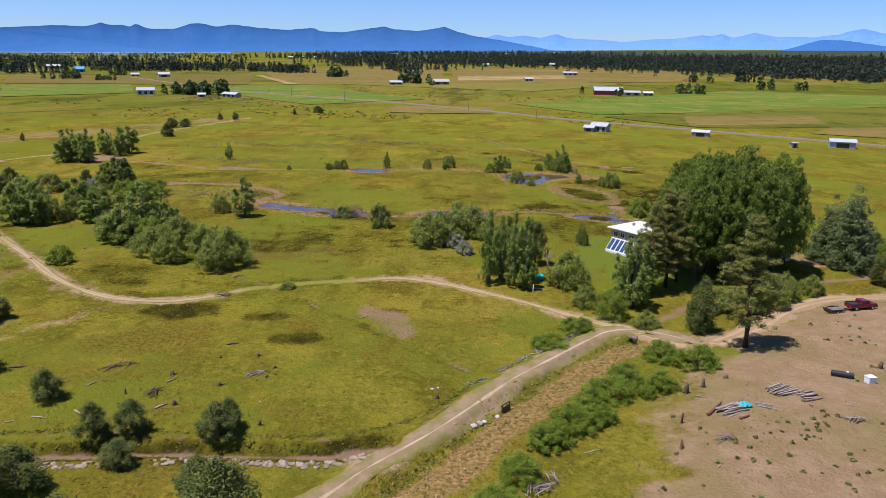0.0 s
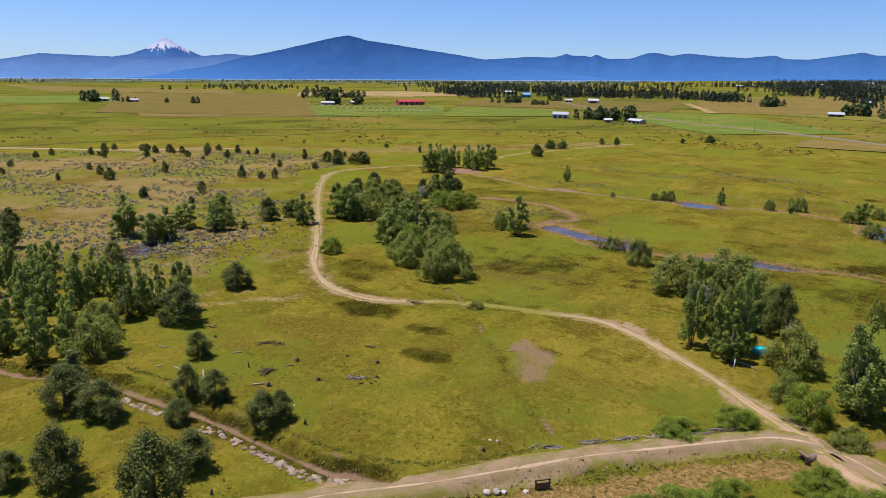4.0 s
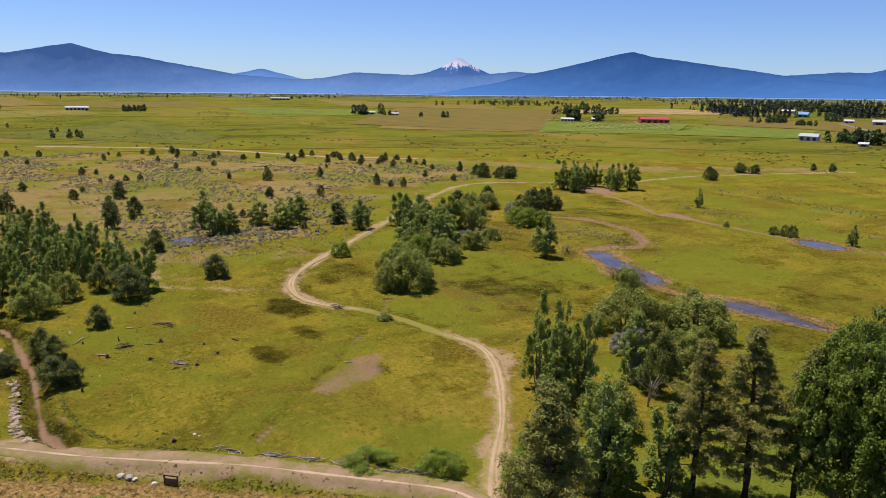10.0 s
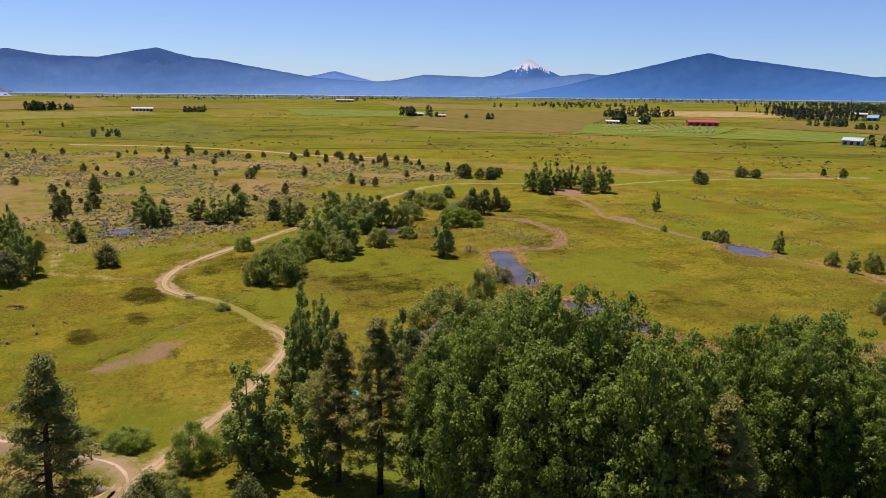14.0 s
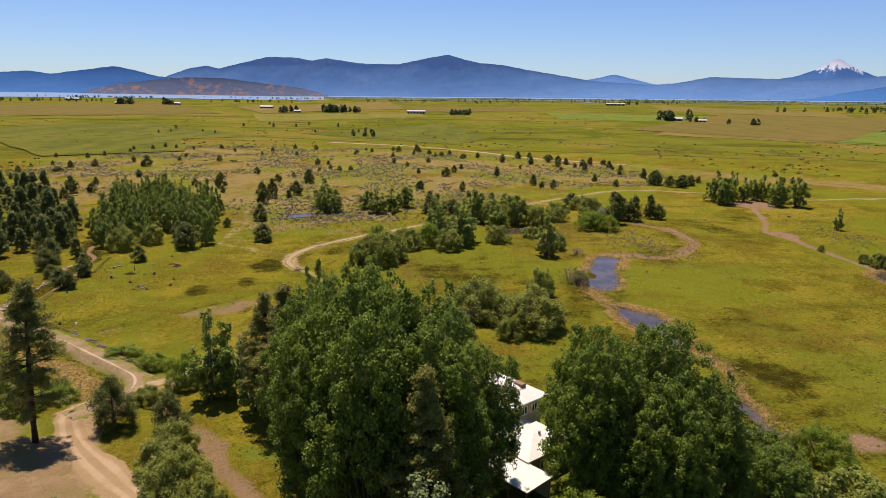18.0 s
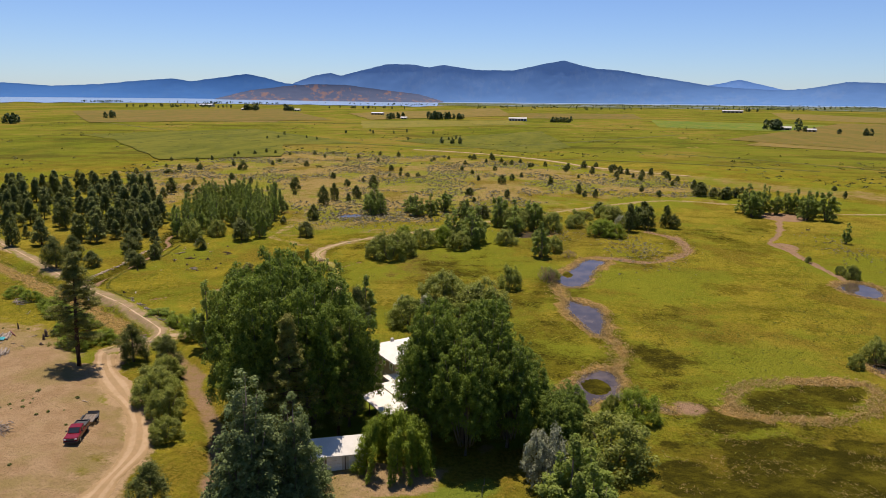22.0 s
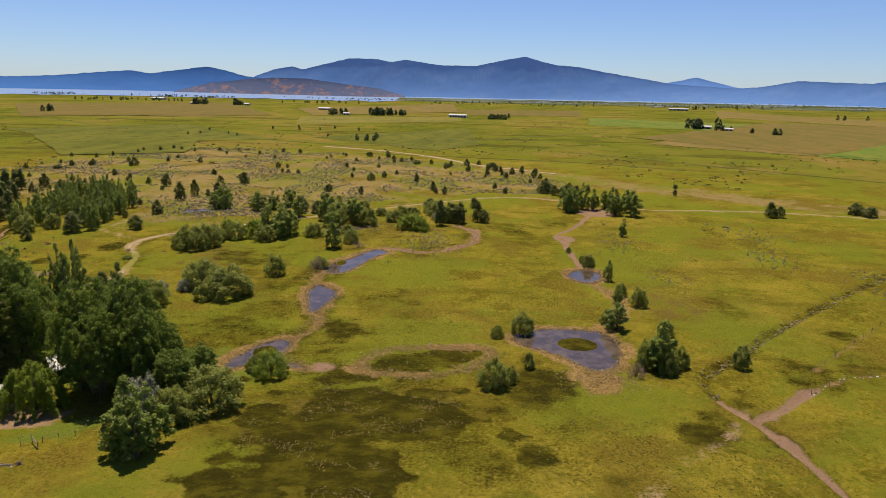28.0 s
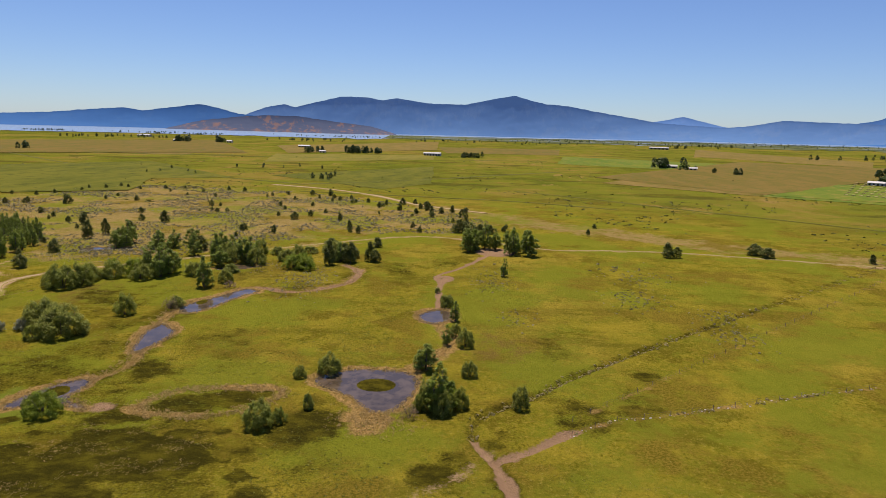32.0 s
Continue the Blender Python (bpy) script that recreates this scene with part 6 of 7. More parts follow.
RED_PAINT = surface("dark_red_car_paint", (0.2, 0.012, 0.02), (0.15, 0.01, 0.016), 3.0, 0.2, 0, vary=0)
BLACK_STEEL = surface("black_steel", (0.02, 0.02, 0.022), (0.035, 0.035, 0.035), 3.0, 0.5, 0.1)
RUBBER = surface("tyre_rubber", (0.018, 0.018, 0.018), (0.03, 0.03, 0.03), 8.0, 0.85, 0.3, vary=0)
CHROME = surface("grey_alloy", (0.5, 0.5, 0.5), (0.4, 0.4, 0.4), 5.0, 0.3, 0, metal=0.9, vary=0)
LAMP_GLASS = surface("headlight_glass", (0.7, 0.7, 0.68), (0.6, 0.6, 0.6), 6.0, 0.12, 0, vary=0)
OLD_PAINT = surface("pale_green_car_paint", (0.55, 0.6, 0.42), (0.48, 0.52, 0.36), 2.0, 0.35, 0, vary=0)
TURQUOISE = surface("turquoise_vinyl", (0.0, 0.45, 0.5), (0.02, 0.52, 0.56), 2.0, 0.4, 0.05, vary=0)
TARP = surface("teal_tarp", (0.02, 0.25, 0.27), (0.03, 0.33, 0.35), 2.0, 0.6, 0.5)
GREY_BOARD = surface("grey_weathered_board", (0.31, 0.255, 0.205), (0.18, 0.145, 0.115), 4.0, 0.9, 0.5, vary=0.35)
ROCK = surface("pale_rock", (0.5, 0.46, 0.4), (0.34, 0.3, 0.26), 1.5, 0.95, 0.8, vary=0.2)
SPOIL = surface("pale_spoil", (0.42, 0.325, 0.24), (0.28, 0.215, 0.14), 1.2, 0.95, 1.0, fine=6.0, depth=0.15)
RUST = surface("rusty_corrugated_pipe", (0.1, 0.065, 0.045), (0.17, 0.14, 0.11), 2.0, 0.8, 0.4)
CONCRETE = surface("grey_concrete", (0.42, 0.4, 0.37), (0.33, 0.31, 0.28), 2.0, 0.9, 0.4)
BARN_RED = surface("red_barn_siding", (0.36, 0.03, 0.03), (0.27, 0.03, 0.03), 0.3, 0.7, 0.1, vary=0.05)
BARN_BLUE = surface("blue_metal_roof", (0.05, 0.22, 0.4), (0.06, 0.26, 0.45), 0.3, 0.5, 0, vary=0)
GREY_ROOF = surface("grey_metal_roof", (0.42, 0.44, 0.47), (0.34, 0.36, 0.4), 0.3, 0.5, 0, vary=0.1)
PALE_ROOF = surface("weathered_white_roof", (0.5, 0.49, 0.48), (0.4, 0.39, 0.38), 0.3, 0.6, 0.1, vary=0.15)
PALE_WALL = surface("weathered_pale_siding", (0.36, 0.33, 0.28), (0.28, 0.26, 0.22), 0.4, 0.85, 0.1, vary=0.15)
RED_ROOF = surface("red_metal_roof", (0.5, 0.05, 0.05), (0.42, 0.05, 0.05), 0.3, 0.5, 0, vary=0.05)
HAY = surface("pale_hay", (0.5, 0.43, 0.2), (0.42, 0.36, 0.15), 2.0, 0.95, 0.5)


# ---- shape helpers ----
def box(bm, sx, sy, sz, x=0.0, y=0.0, z=0.0, rz=0.0, rx=0.0, ry=0.0, bevel=0.0):
    """A box with its middle at x, y and its foot at z."""
    m = pose(x, y, z, rx, ry, rz) @ Matrix.Translation((0, 0, sz / 2)) @ Matrix.Diagonal((sx, sy, sz, 1))
    made = bmesh.ops.create_cube(bm, size=1.0, matrix=m)
    if bevel:
        edges = list({e for v in made["verts"] for e in v.link_edges})
        bmesh.ops.bevel(bm, geom=edges, offset=bevel, segments=2, affect="EDGES", profile=0.5)


def boxed(name, dims, place, material, parent, label="", rz=0.0, rx=0.0, ry=0.0, bevel=0.0):
    bm = bmesh.new()
    box(bm, *dims, *place, rz, rx, ry, bevel)
    return part(name, bm, material, parent, label)


def prism(bm, profile, width):
    """A side profile (x, z) drawn out along y."""
    a = [bm.verts.new((px, -width / 2, pz)) for px, pz in profile]
    b_ = [bm.verts.new((px, width / 2, pz)) for px, pz in profile]
    n = len(profile)
    bm.faces.new(a)
    bm.faces.new(b_[::-1])
    for i in range(n):
        bm.faces.new((a[(i + 1) % n], a[i], b_[i], b_[(i + 1) % n]))
    bmesh.ops.recalc_face_normals(bm, faces=bm.faces)


def wheel(parent, x, y, r=0.4, w=0.28):
    bm = bmesh.new()
    bmesh.ops.create_cone(bm, cap_ends=True, segments=20, radius1=r, radius2=r, depth=w, matrix=pose(x, y, r, 90, 0, 0))
    bmesh.ops.bevel(bm, geom=[e for e in bm.edges if e.calc_face_angle(0) > 1], offset=0.05, segments=2, affect="EDGES")
    wh = part("wheel", bm, RUBBER, parent, "black rubber tyre on a grey rim")
    bm = bmesh.new()
    s = 1 if y > 0 else -1
    bmesh.ops.create_cone(bm, cap_ends=True, segments=16, radius1=r * 0.6, radius2=r * 0.5, depth=0.06, matrix=pose(x, y + s * w * 0.5, r, -90 * s, 0, 0))
    rim = part("rim", bm, CHROME, wh)
    return wh


def roof_gable(bm, length, width, rise, eave, over=0.5, thick=0.14):
    """A gable roof along x as one slab with thickness."""
    half, run = length / 2 + over, width / 2 + over
    drop = rise * over / (width / 2)
    rows = [(-run, eave - drop), (0, eave + rise), (run, eave - drop)]
    v = [[bm.verts.new((sx * half, ry, rz + dz)) for ry, rz in rows for dz in (0, thick)] for sx in (-1, 1)]
    a, b_ = v
    for i in (0, 2):
        bm.faces.new((a[i], a[i + 2], b_[i + 2], b_[i]))
        bm.faces.new((a[i + 1], b_[i + 1], b_[i + 3], a[i + 3]))
        bm.faces.new((a[i], a[i + 1], a[i + 3], a[i + 2]))
        bm.faces.new((b_[i], b_[i + 2], b_[i + 3], b_[i + 1]))
    bm.faces.new((a[0], b_[0], b_[1], a[1]))
    bm.faces.new((a[4], a[5], b_[5], b_[4]))
    bmesh.ops.recalc_face_normals(bm, faces=bm.faces)


def roof_hip(bm, length, width, rise, eave, over=0.6, thick=0.16, x=0.0, y=0.0):
    half, run = length / 2 + over, width / 2 + over
    ridge = max(0.05, half - run)
    lo = [bm.verts.new((x + sx * half, y + sy * run, eave - 0.05)) for sx, sy in ((-1, -1), (1, -1), (1, 1), (-1, 1))]
    md = [bm.verts.new((x + sx * half, y + sy * run, eave + thick)) for sx, sy in ((-1, -1), (1, -1), (1, 1), (-1, 1))]
    top = [bm.verts.new((x + s * ridge, y, eave + rise)) for s in (-1, 1)]
    bm.faces.new(lo[::-1])
    for i in range(4):
        bm.faces.new((lo[i], lo[(i + 1) % 4], md[(i + 1) % 4], md[i]))
    bm.faces.new((md[0], md[1], top[1], top[0]))
    bm.faces.new((md[1], md[2], top[1]))
    bm.faces.new((md[2], md[3], top[0], top[1]))
    bm.faces.new((md[3], md[0], top[0]))
    bmesh.ops.recalc_face_normals(bm, faces=bm.faces)


def gable_walls(bm, length, width, eave, rise, foot=-0.3):
    """Four walls with gable ends, ridge along x."""
    lo = [bm.verts.new((sx * length / 2, sy * width / 2, foot)) for sx, sy in ((-1, -1), (1, -1), (1, 1), (-1, 1))]
    hi = [bm.verts.new((sx * length / 2, sy * width / 2, eave)) for sx, sy in ((-1, -1), (1, -1), (1, 1), (-1, 1))]
    tip = [bm.verts.new((sx * length / 2, 0, eave + rise)) for sx in (-1, 1)]
    bm.faces.new((lo[0], lo[1], hi[1], hi[0]))
    bm.faces.new((lo[2], lo[3], hi[3], hi[2]))
    bm.faces.new((lo[1], lo[2], hi[2], tip[1], hi[1]))
    bm.faces.new((lo[3], lo[0], hi[0], tip[0], hi[3]))
    bm.faces.new((hi[0], hi[1], tip[1], tip[0]))
    bm.faces.new((hi[2], hi[3], tip[0], tip[1]))
    bm.faces.new(lo[::-1])
    bmesh.ops.recalc_face_normals(bm, faces=bm.faces)


def window_in(parent, x, y, z, w, h, rz, glass=DARK_GLASS):
    """A framed window on a wall whose outside faces -y after the turn rz."""
    m = pose(x, y, z, 0, 0, rz)
    bm = bmesh.new()
    for sx, sz, px, pz in ((w, 0.08, 0, 0), (w, 0.08, 0, h - 0.08), (0.08, h, -w / 2 + 0.04, 0), (0.08, h, w / 2 - 0.04, 0), (0.05, h, 0, 0)):
        box(bm, sx, 0.08, sz, px, -0.03, pz)
    bm.transform(m)
    fr = part("window", bm, WHITE_PAINT, parent, "white-framed window")
    bm = bmesh.new()
    box(bm, w - 0.1, 0.03, h - 0.1, 0, 0.0, 0.05)
    bm.transform(m)
    part("pane", bm, glass, fr, "dark window glass")


# ---- the house ----
HOUSE_TURN = math.degrees(math.atan2(0.6, 0.8))
house = thing("house", "tan two-storey farmhouse with white metal roofs among tall cottonwoods", "house", m=pose(46.4, 166.0, at_height(46.4, 166), 0, 0, HOUSE_TURN))
boxed("wall", (9.2, 7.6, 5.75), (0, 0, -0.3), TAN_WALL, house, "tan siding of the upper block")
bm = bmesh.new()
roof_hip(bm, 9.2, 7.6, 1.7, 5.4, 0.75)
part("roof", bm, WHITE_ROOF, house, "white metal hip roof")
bm = bmesh.new()
box(bm, 1.5, 0.9, 1.0, 2.2, 2.0, 5.9)
part("dormer", bm, TIMBER, house, "small dark roof dormer")
boxed("skylight", (0.6, 0.9, 0.08), (2.6, 0.2, 6.75), DARK_GLASS, house, rx=-16)
boxed("chimney", (0.5, 0.5, 1.0), (-2.4, -0.8, 6.2), CONCRETE, house)
for wx in (-2.8, 0.2, 2.9):
    window_in(house, wx, -3.84, 3.6, 1.2, 1.2, 0)
for wx in (1.2, 3.2):
    window_in(house, wx, -3.84, 0.9, 1.2, 1.3, 0)
for wy in (-2.2, 0.4, 2.4):
    window_in(house, -4.64, wy, 3.5, 1.3, 1.2, -90)
    window_in(house, 4.64, wy, 3.5, 1.1, 1.2, 90)
# slanted sunroom on the garden side
bm = bmesh.new()
prism(bm, [(-4.62, -0.3), (-7.0, -0.3), (-7.0, 0.5), (-4.62, 3.1)], 6.6)
sunroom = part("sunroom", bm, WHITE_PAINT, house, "white lean-to sunroom")
for k in range(5):
    bm = bmesh.new()
    box(bm, 3.0, 1.0, 0.06, -5.84, -2.6 + 1.3 * k, 1.83, ry=-47.5)
    part("pane", bm, BLUE_GLASS, sunroom, "sloping blue glass pane")
# single-storey wing and porch
wing = thing("house_wing", "low tan house wing with a white metal hip roof", "house wing", m=pose(56.2, 169.0, at_height(56, 169), 0, 0, HOUSE_TURN))
boxed("wall", (5.4, 7.6, 3.3), (0, 0, -0.3), TAN_WALL, wing)
bm = bmesh.new()
roof_hip(bm, 5.4, 7.6, 1.3, 2.95, 0.6)
part("roof", bm, WHITE_ROOF, wing, "white metal hip roof")
for wx in (-1.2, 1.2):
    window_in(wing, wx, -3.84, 0.9, 1.1, 1.2, 0)
window_in(wing, 2.74, -1.0, 0.9, 1.2, 1.2, 90)
bm = bmesh.new()
box(bm, 0.25, 0.25, 0.5, 0.6, 0.5, 4.0)
part("vent", bm, GREY_ROOF, wing)
porch = thing("porch_roof", "small white metal gable roof joining house and wing", "roof", m=pose(52.2, 166.6, at_height(52, 166), 0, 0, HOUSE_TURN))
boxed("wall", (2.6, 4.6, 2.9), (0, 0.8, -0.3), TAN_WALL, porch)
bm = bmesh.new()
roof_hip(bm, 2.8, 5.0, 1.0, 2.75, 0.5, y=0.4)
part("roof", bm, WHITE_ROOF, porch)
deck = thing("deck", "brown timber deck with a railing beside the house", "deck", m=pose(49.8, 161.2, at_height(50, 161), 0, 0, HOUSE_TURN))
for k in range(9):
    boxed("plank", (4.4, 0.26, 0.05), (0, -1.2 + 0.29 * k, 0.55), TIMBER, deck)
for px, py in ((-2.1, -1.3), (2.1, -1.3), (0, -1.3)):
    boxed("post", (0.1, 0.1, 1.5), (px, py, 0), TIMBER, deck)
boxed("rail", (4.4, 0.08, 0.1), (0, -1.3, 1.45), TIMBER, deck)
carport = thing("carport", "open carport with a flat white metal roof", "carport", m=pose(62.0, 165.4, at_height(62, 165), 0, 0, HOUSE_TURN))
bm = bmesh.new()
box(bm, 8.8, 4.4, 0.14, 0, 0, 2.55, rx=5)
part("roof", bm, WHITE_ROOF, carport, "white metal sheet roof")
for px in (-4.1, -1.4, 1.4, 4.1):
    for py, top in ((-2.0, 2.42), (2.0, 2.76)):
        boxed("post", (0.14, 0.14, top), (px, py, -0.05), TIMBER, carport)
boxed("wall", (8.4, 0.12, 2.4), (0, 2.0, -0.1), TAN_WALL, carport)

# ---- the garage shed ----
SHED_TURN = 108.0
shed = thing("garage", "cream garage with two white doors and a white metal roof", "garage", m=pose(76.9, 161.2, at_height(77, 161), 0, 0, SHED_TURN))
bm = bmesh.new()
gable_walls(bm, 7.5, 4.4, 2.45, 1.35)
part("wall", bm, CREAM_WALL, shed)
bm = bmesh.new()
roof_gable(bm, 7.5, 4.4, 1.35, 2.45, 0.4)
part("roof", bm, WHITE_ROOF, shed, "white metal gable roof")
for dx in (-0.6, 2.4):
    door = boxed("garage_door", (2.05, 0.06, 2.05), (dx, -2.22, 0), WHITE_PAINT, shed, "white sectional garage door")
    for k in range(3):
        boxed("panel_joint", (2.0, 0.02, 0.03), (dx, -2.26, 0.5 + 0.5 * k), CREAM_WALL, door)
for dx in (-1.75, 0.9, 3.6):
    boxed("trim", (0.14, 0.05, 2.4), (dx, -2.22, 0), TIMBER, shed)
window_in(shed, -2.7, -2.22, 1.0, 1.1, 0.9, 0)


# ---- vehicles ----
def pickup(name, label, paint, bed_paint, m, length=6.0):
    ob = thing(name, label, "pickup truck", m=m)
    k = length / 6.0
    bm = bmesh.new()
    prism(bm, [(-3.0 * k, 0.55), (3.0 * k, 0.5), (3.02 * k, 0.95), (2.9 * k, 1.12), (1.45 * k, 1.22), (-0.75 * k, 1.22), (-0.75 * k, 1.15), (-3.0 * k, 1.15)], 1.92)
    bmesh.ops.bevel(bm, geom=list(bm.edges), offset=0.06, segments=2, affect="EDGES")
    part("body", bm, paint, ob)
    bm = bmesh.new()
    prism(bm, [(-0.75 * k, 1.2), (1.5 * k, 1.2), (0.75 * k, 1.82), (-0.6 * k, 1.84)], 1.7)
    bmesh.ops.bevel(bm, geom=list(bm.edges), offset=0.07, segments=2, affect="EDGES")
    cab = part("cab", bm, paint, ob)
    bm = bmesh.new()
    box(bm, 0.9 * k, 1.45, 0.03, 1.16 * k, 0, 1.53, ry=40)
    part("windscreen", bm, DARK_GLASS, cab)
    for s in (-1, 1):
        boxed("side_window", (1.15 * k, 0.03, 0.42), (0.1 * k, s * 0.86, 1.3), DARK_GLASS, cab)
        boxed("mirror", (0.12, 0.25, 0.18), (1.0 * k, s * 1.08, 1.25), BLACK_STEEL, ob)
        boxed("headlight", (0.06, 0.35, 0.2), (3.0 * k, s * 0.7, 0.85), LAMP_GLASS, ob)
    boxed("rear_window", (0.03, 1.3, 0.36), (-0.7 * k, 0, 1.38), DARK_GLASS, cab)
    bm = bmesh.new()
    box(bm, 2.1 * k, 1.6, 0.04, -1.87 * k, 0, 1.14)
    part("bed", bm, bed_paint, ob, "dark open load bed")
    for s in (-1, 1):
        boxed("bed_side", (2.2 * k, 0.14, 0.22), (-1.87 * k, s * 0.88, 1.12), bed_paint, ob)
    boxed("tailgate", (0.1, 1.8, 0.22), (-2.95 * k, 0, 1.12), bed_paint, ob)
    boxed("bumper", (0.2, 1.9, 0.22), (3.05 * k, 0, 0.45), BLACK_STEEL, ob, bevel=0.04)
    boxed("grille", (0.05, 1.0, 0.3), (3.02 * k, 0, 0.75), BLACK_STEEL, ob)
    for wx in (-1.85 * k, 1.9 * k):
        for wy in (-0.86, 0.86):
            wheel(ob, wx, wy)
    return ob


pickup("pickup_truck", "dark red pickup truck parked on the dirt yard", RED_PAINT, BLACK_STEEL, pose(76.1, 122.4, at_height(76.1, 122.4), 0, 0, 14), 5.6)
pickup("old_pickup", "pale green old pickup parked on the dirt yard", OLD_PAINT, OLD_PAINT, pose(95.9, 130.2, at_height(95.9, 130.2), 0, 0, 20), 4.8)
trailer = thing("flatbed_trailer", "black flatbed trailer with a pale plank deck hitched behind the truck", "trailer", m=pose(71.0, 121.2, at_height(71, 121.2), 0, 0, 14))
for k in range(8):
    boxed("plank", (2.8, 0.2, 0.05), (0, -0.77 + 0.22 * k, 0.6), GREY_BOARD, trailer)
for s in (-1, 1):
    boxed("side_rail", (3.0, 0.08, 0.22), (0, s * 0.94, 0.52), BLACK_STEEL, trailer)
    boxed("fender", (1.4, 0.24, 0.06), (-0.2, s * 1.08, 0.74), BLACK_STEEL, trailer)
    for wx in (-0.55, 0.2):
        wheel(trailer, wx, s * 1.05, 0.33, 0.2)
boxed("end_rail", (0.08, 1.9, 0.22), (-1.5, 0, 0.52), BLACK_STEEL, trailer)
boxed("tongue", (1.6, 0.12, 0.12), (1.8, 0, 0.5), BLACK_STEEL, trailer)
boxed("jack", (0.1, 0.1, 0.62), (2.0, 0.0, 0.0), BLACK_STEEL, trailer)
boxed("ramp", (0.08, 1.7, 0.9), (-1.65, 0, 0.1), BLACK_STEEL, trailer, ry=-35)


# ---- yard clutter ----
rough_gen = random.Random(3)


def log_thing(x, y, length, r, turn, material=DEAD_WOOD, label="bleached fallen log on the grass", forks=1, name="log"):
    ob = thing(name, label, "log", "fallen logs", pose(x, y, at_height(x, y) + r * 0.7, 0, 0, turn))
    bm = bmesh.new()
    pts = [(-length / 2, 0, 0), (-length * 0.2, rough_gen.uniform(-0.1, 0.1), 0.04), (length * 0.2, rough_gen.uniform(-0.12, 0.12), 0.02), (length / 2, 0, 0.05)]
    tube(bm, pts, [r, r * 0.95, r * 0.75, r * 0.45], 7)
    part("stem", bm, material, ob)
    for k in range(forks):
        bm = bmesh.new()
        sx = rough_gen.uniform(-0.1, 0.4) * length
        tube(bm, [(sx, 0, 0), (sx + 0.3, rough_gen.choice((-1, 1)) * 0.5, 0.3)], [r * 0.4, r * 0.15], 5)
        part("branch_stub", bm, material, ob)
    return ob


def stump(x, y, h, r, label="dark charred tree stump", material=None, group="stumps"):
    ob = thing("stump", label, "stump", group, pose(x, y, at_height(x, y), rough_gen.uniform(-8, 8), rough_gen.uniform(-8, 8), rough_gen.uniform(0, 360)))
    bm = bmesh.new()
    tube(bm, [(0, 0, -0.2), (0, 0, 0.15 * h), (0.03, 0, 0.6 * h), (0.05, 0.02, h)], [r * 1.35, r, r * 0.85, r * 0.6], 9)
    part("bole", bm, material or CHARRED, ob)
    for k in range(4):
        a = k * 1.6 + rough_gen.uniform(-0.3, 0.3)
        bm = bmesh.new()
        tube(bm, [(0, 0, 0.12), (r * 2.2 * math.cos(a), r * 2.2 * math.sin(a), 0.0)], [r * 0.45, r * 0.12], 5)
        part("root", bm, material or CHARRED, ob)
    return ob


CHARRED = surface("charred_wood", (0.075, 0.05, 0.032), (0.16, 0.115, 0.075), 4.0, 0.95, 0.7)


def lumber_pile(x, y, turn, count, length, label, material=GREY_BOARD, wide=2.2, layers=3):
    ob = thing("lumber_pile", label, "lumber pile", "lumber piles", pose(x, y, at_height(x, y), 0, 0, turn))
    for k in range(count):
        lay = k * layers // count
        boxed("plank", (length * rough_gen.uniform(0.55, 1.05), 0.2, 0.07), (rough_gen.uniform(-0.5, 0.5), rough_gen.uniform(-0.5, 0.5) * wide, 0.02 + lay * 0.1 + 0.004 * k), material, ob, rz=rough_gen.uniform(-9, 9))
    return ob


def brush_pile(x, y, turn, length, wide, count, label="tangled pile of bleached dead branches", tall=0.5, material=GREY_BOARD):
    ob = thing("brush_pile", label, "brush pile", "brush piles", pose(x, y, at_height(x, y), 0, 0, turn))
    for k in range(count):
        bm = bmesh.new()
        px, py = rough_gen.uniform(-0.5, 0.5) * length, rough_gen.uniform(-0.5, 0.5) * wide
        a, ln = rough_gen.gauss(0, 0.7), rough_gen.uniform(0.7, 1.6)
        z = rough_gen.uniform(0.05, tall)
        tube(bm, [(px - ln * math.cos(a), py - ln * math.sin(a), max(0.03, z - 0.1)), (px, py, z), (px + ln * math.cos(a), py + ln * math.sin(a), max(0.03, z - 0.15))], [0.05, 0.07, 0.02], 5)
        part("branch", bm, material, ob)
    return ob


lumber_pile(37.6, 83, 27, 18, 4.6, "spread of grey weathered boards on bare dirt")
lumber_pile(46.4, 88.6, 30, 26, 4.2, "stack of grey weathered boards on bare dirt", wide=3.0, layers=4)
lumber_pile(49.2, 86.8, 15, 14, 2.8, "heap of short grey boards on bare dirt", wide=2.0)
lumber_pile(42.3, 84.2, -25, 7, 2.6, "few loose grey boards on bare dirt", wide=1.6, layers=1)
log_thing(35.4, 83.4, 4.4, 0.2, 48, REDWOOD, "long rust-red beam lying beside grey boards", 0, "beam")
log_thing(38.2, 80.8, 1.8, 0.16, 30, REDWOOD, "short rust-red beam on bare dirt", 0, "beam")
tarp = thing("tarp", "crumpled teal tarpaulin over boards", "tarpaulin", m=pose(39.4, 83.8, at_height(39.4, 83.8) + 0.28, 0, 0, 20))
bm = bmesh.new()
bmesh.ops.create_grid(bm, x_segments=14, y_segments=10, size=0.5)
for v in bm.verts:
    v.co = Vector((v.co.x * 1.7, v.co.y * 1.2, 0.2 * noise.noise(v.co * 5) + 0.3 * (1 - 4 * v.co.x * v.co.x) * (1 - 4 * v.co.y * v.co.y)))
ex = bmesh.ops.extrude_face_region(bm, geom=list(bm.faces))
for v in [q for q in ex["geom"] if isinstance(q, bmesh.types.BMVert)]:
    v.co.z -= 0.04
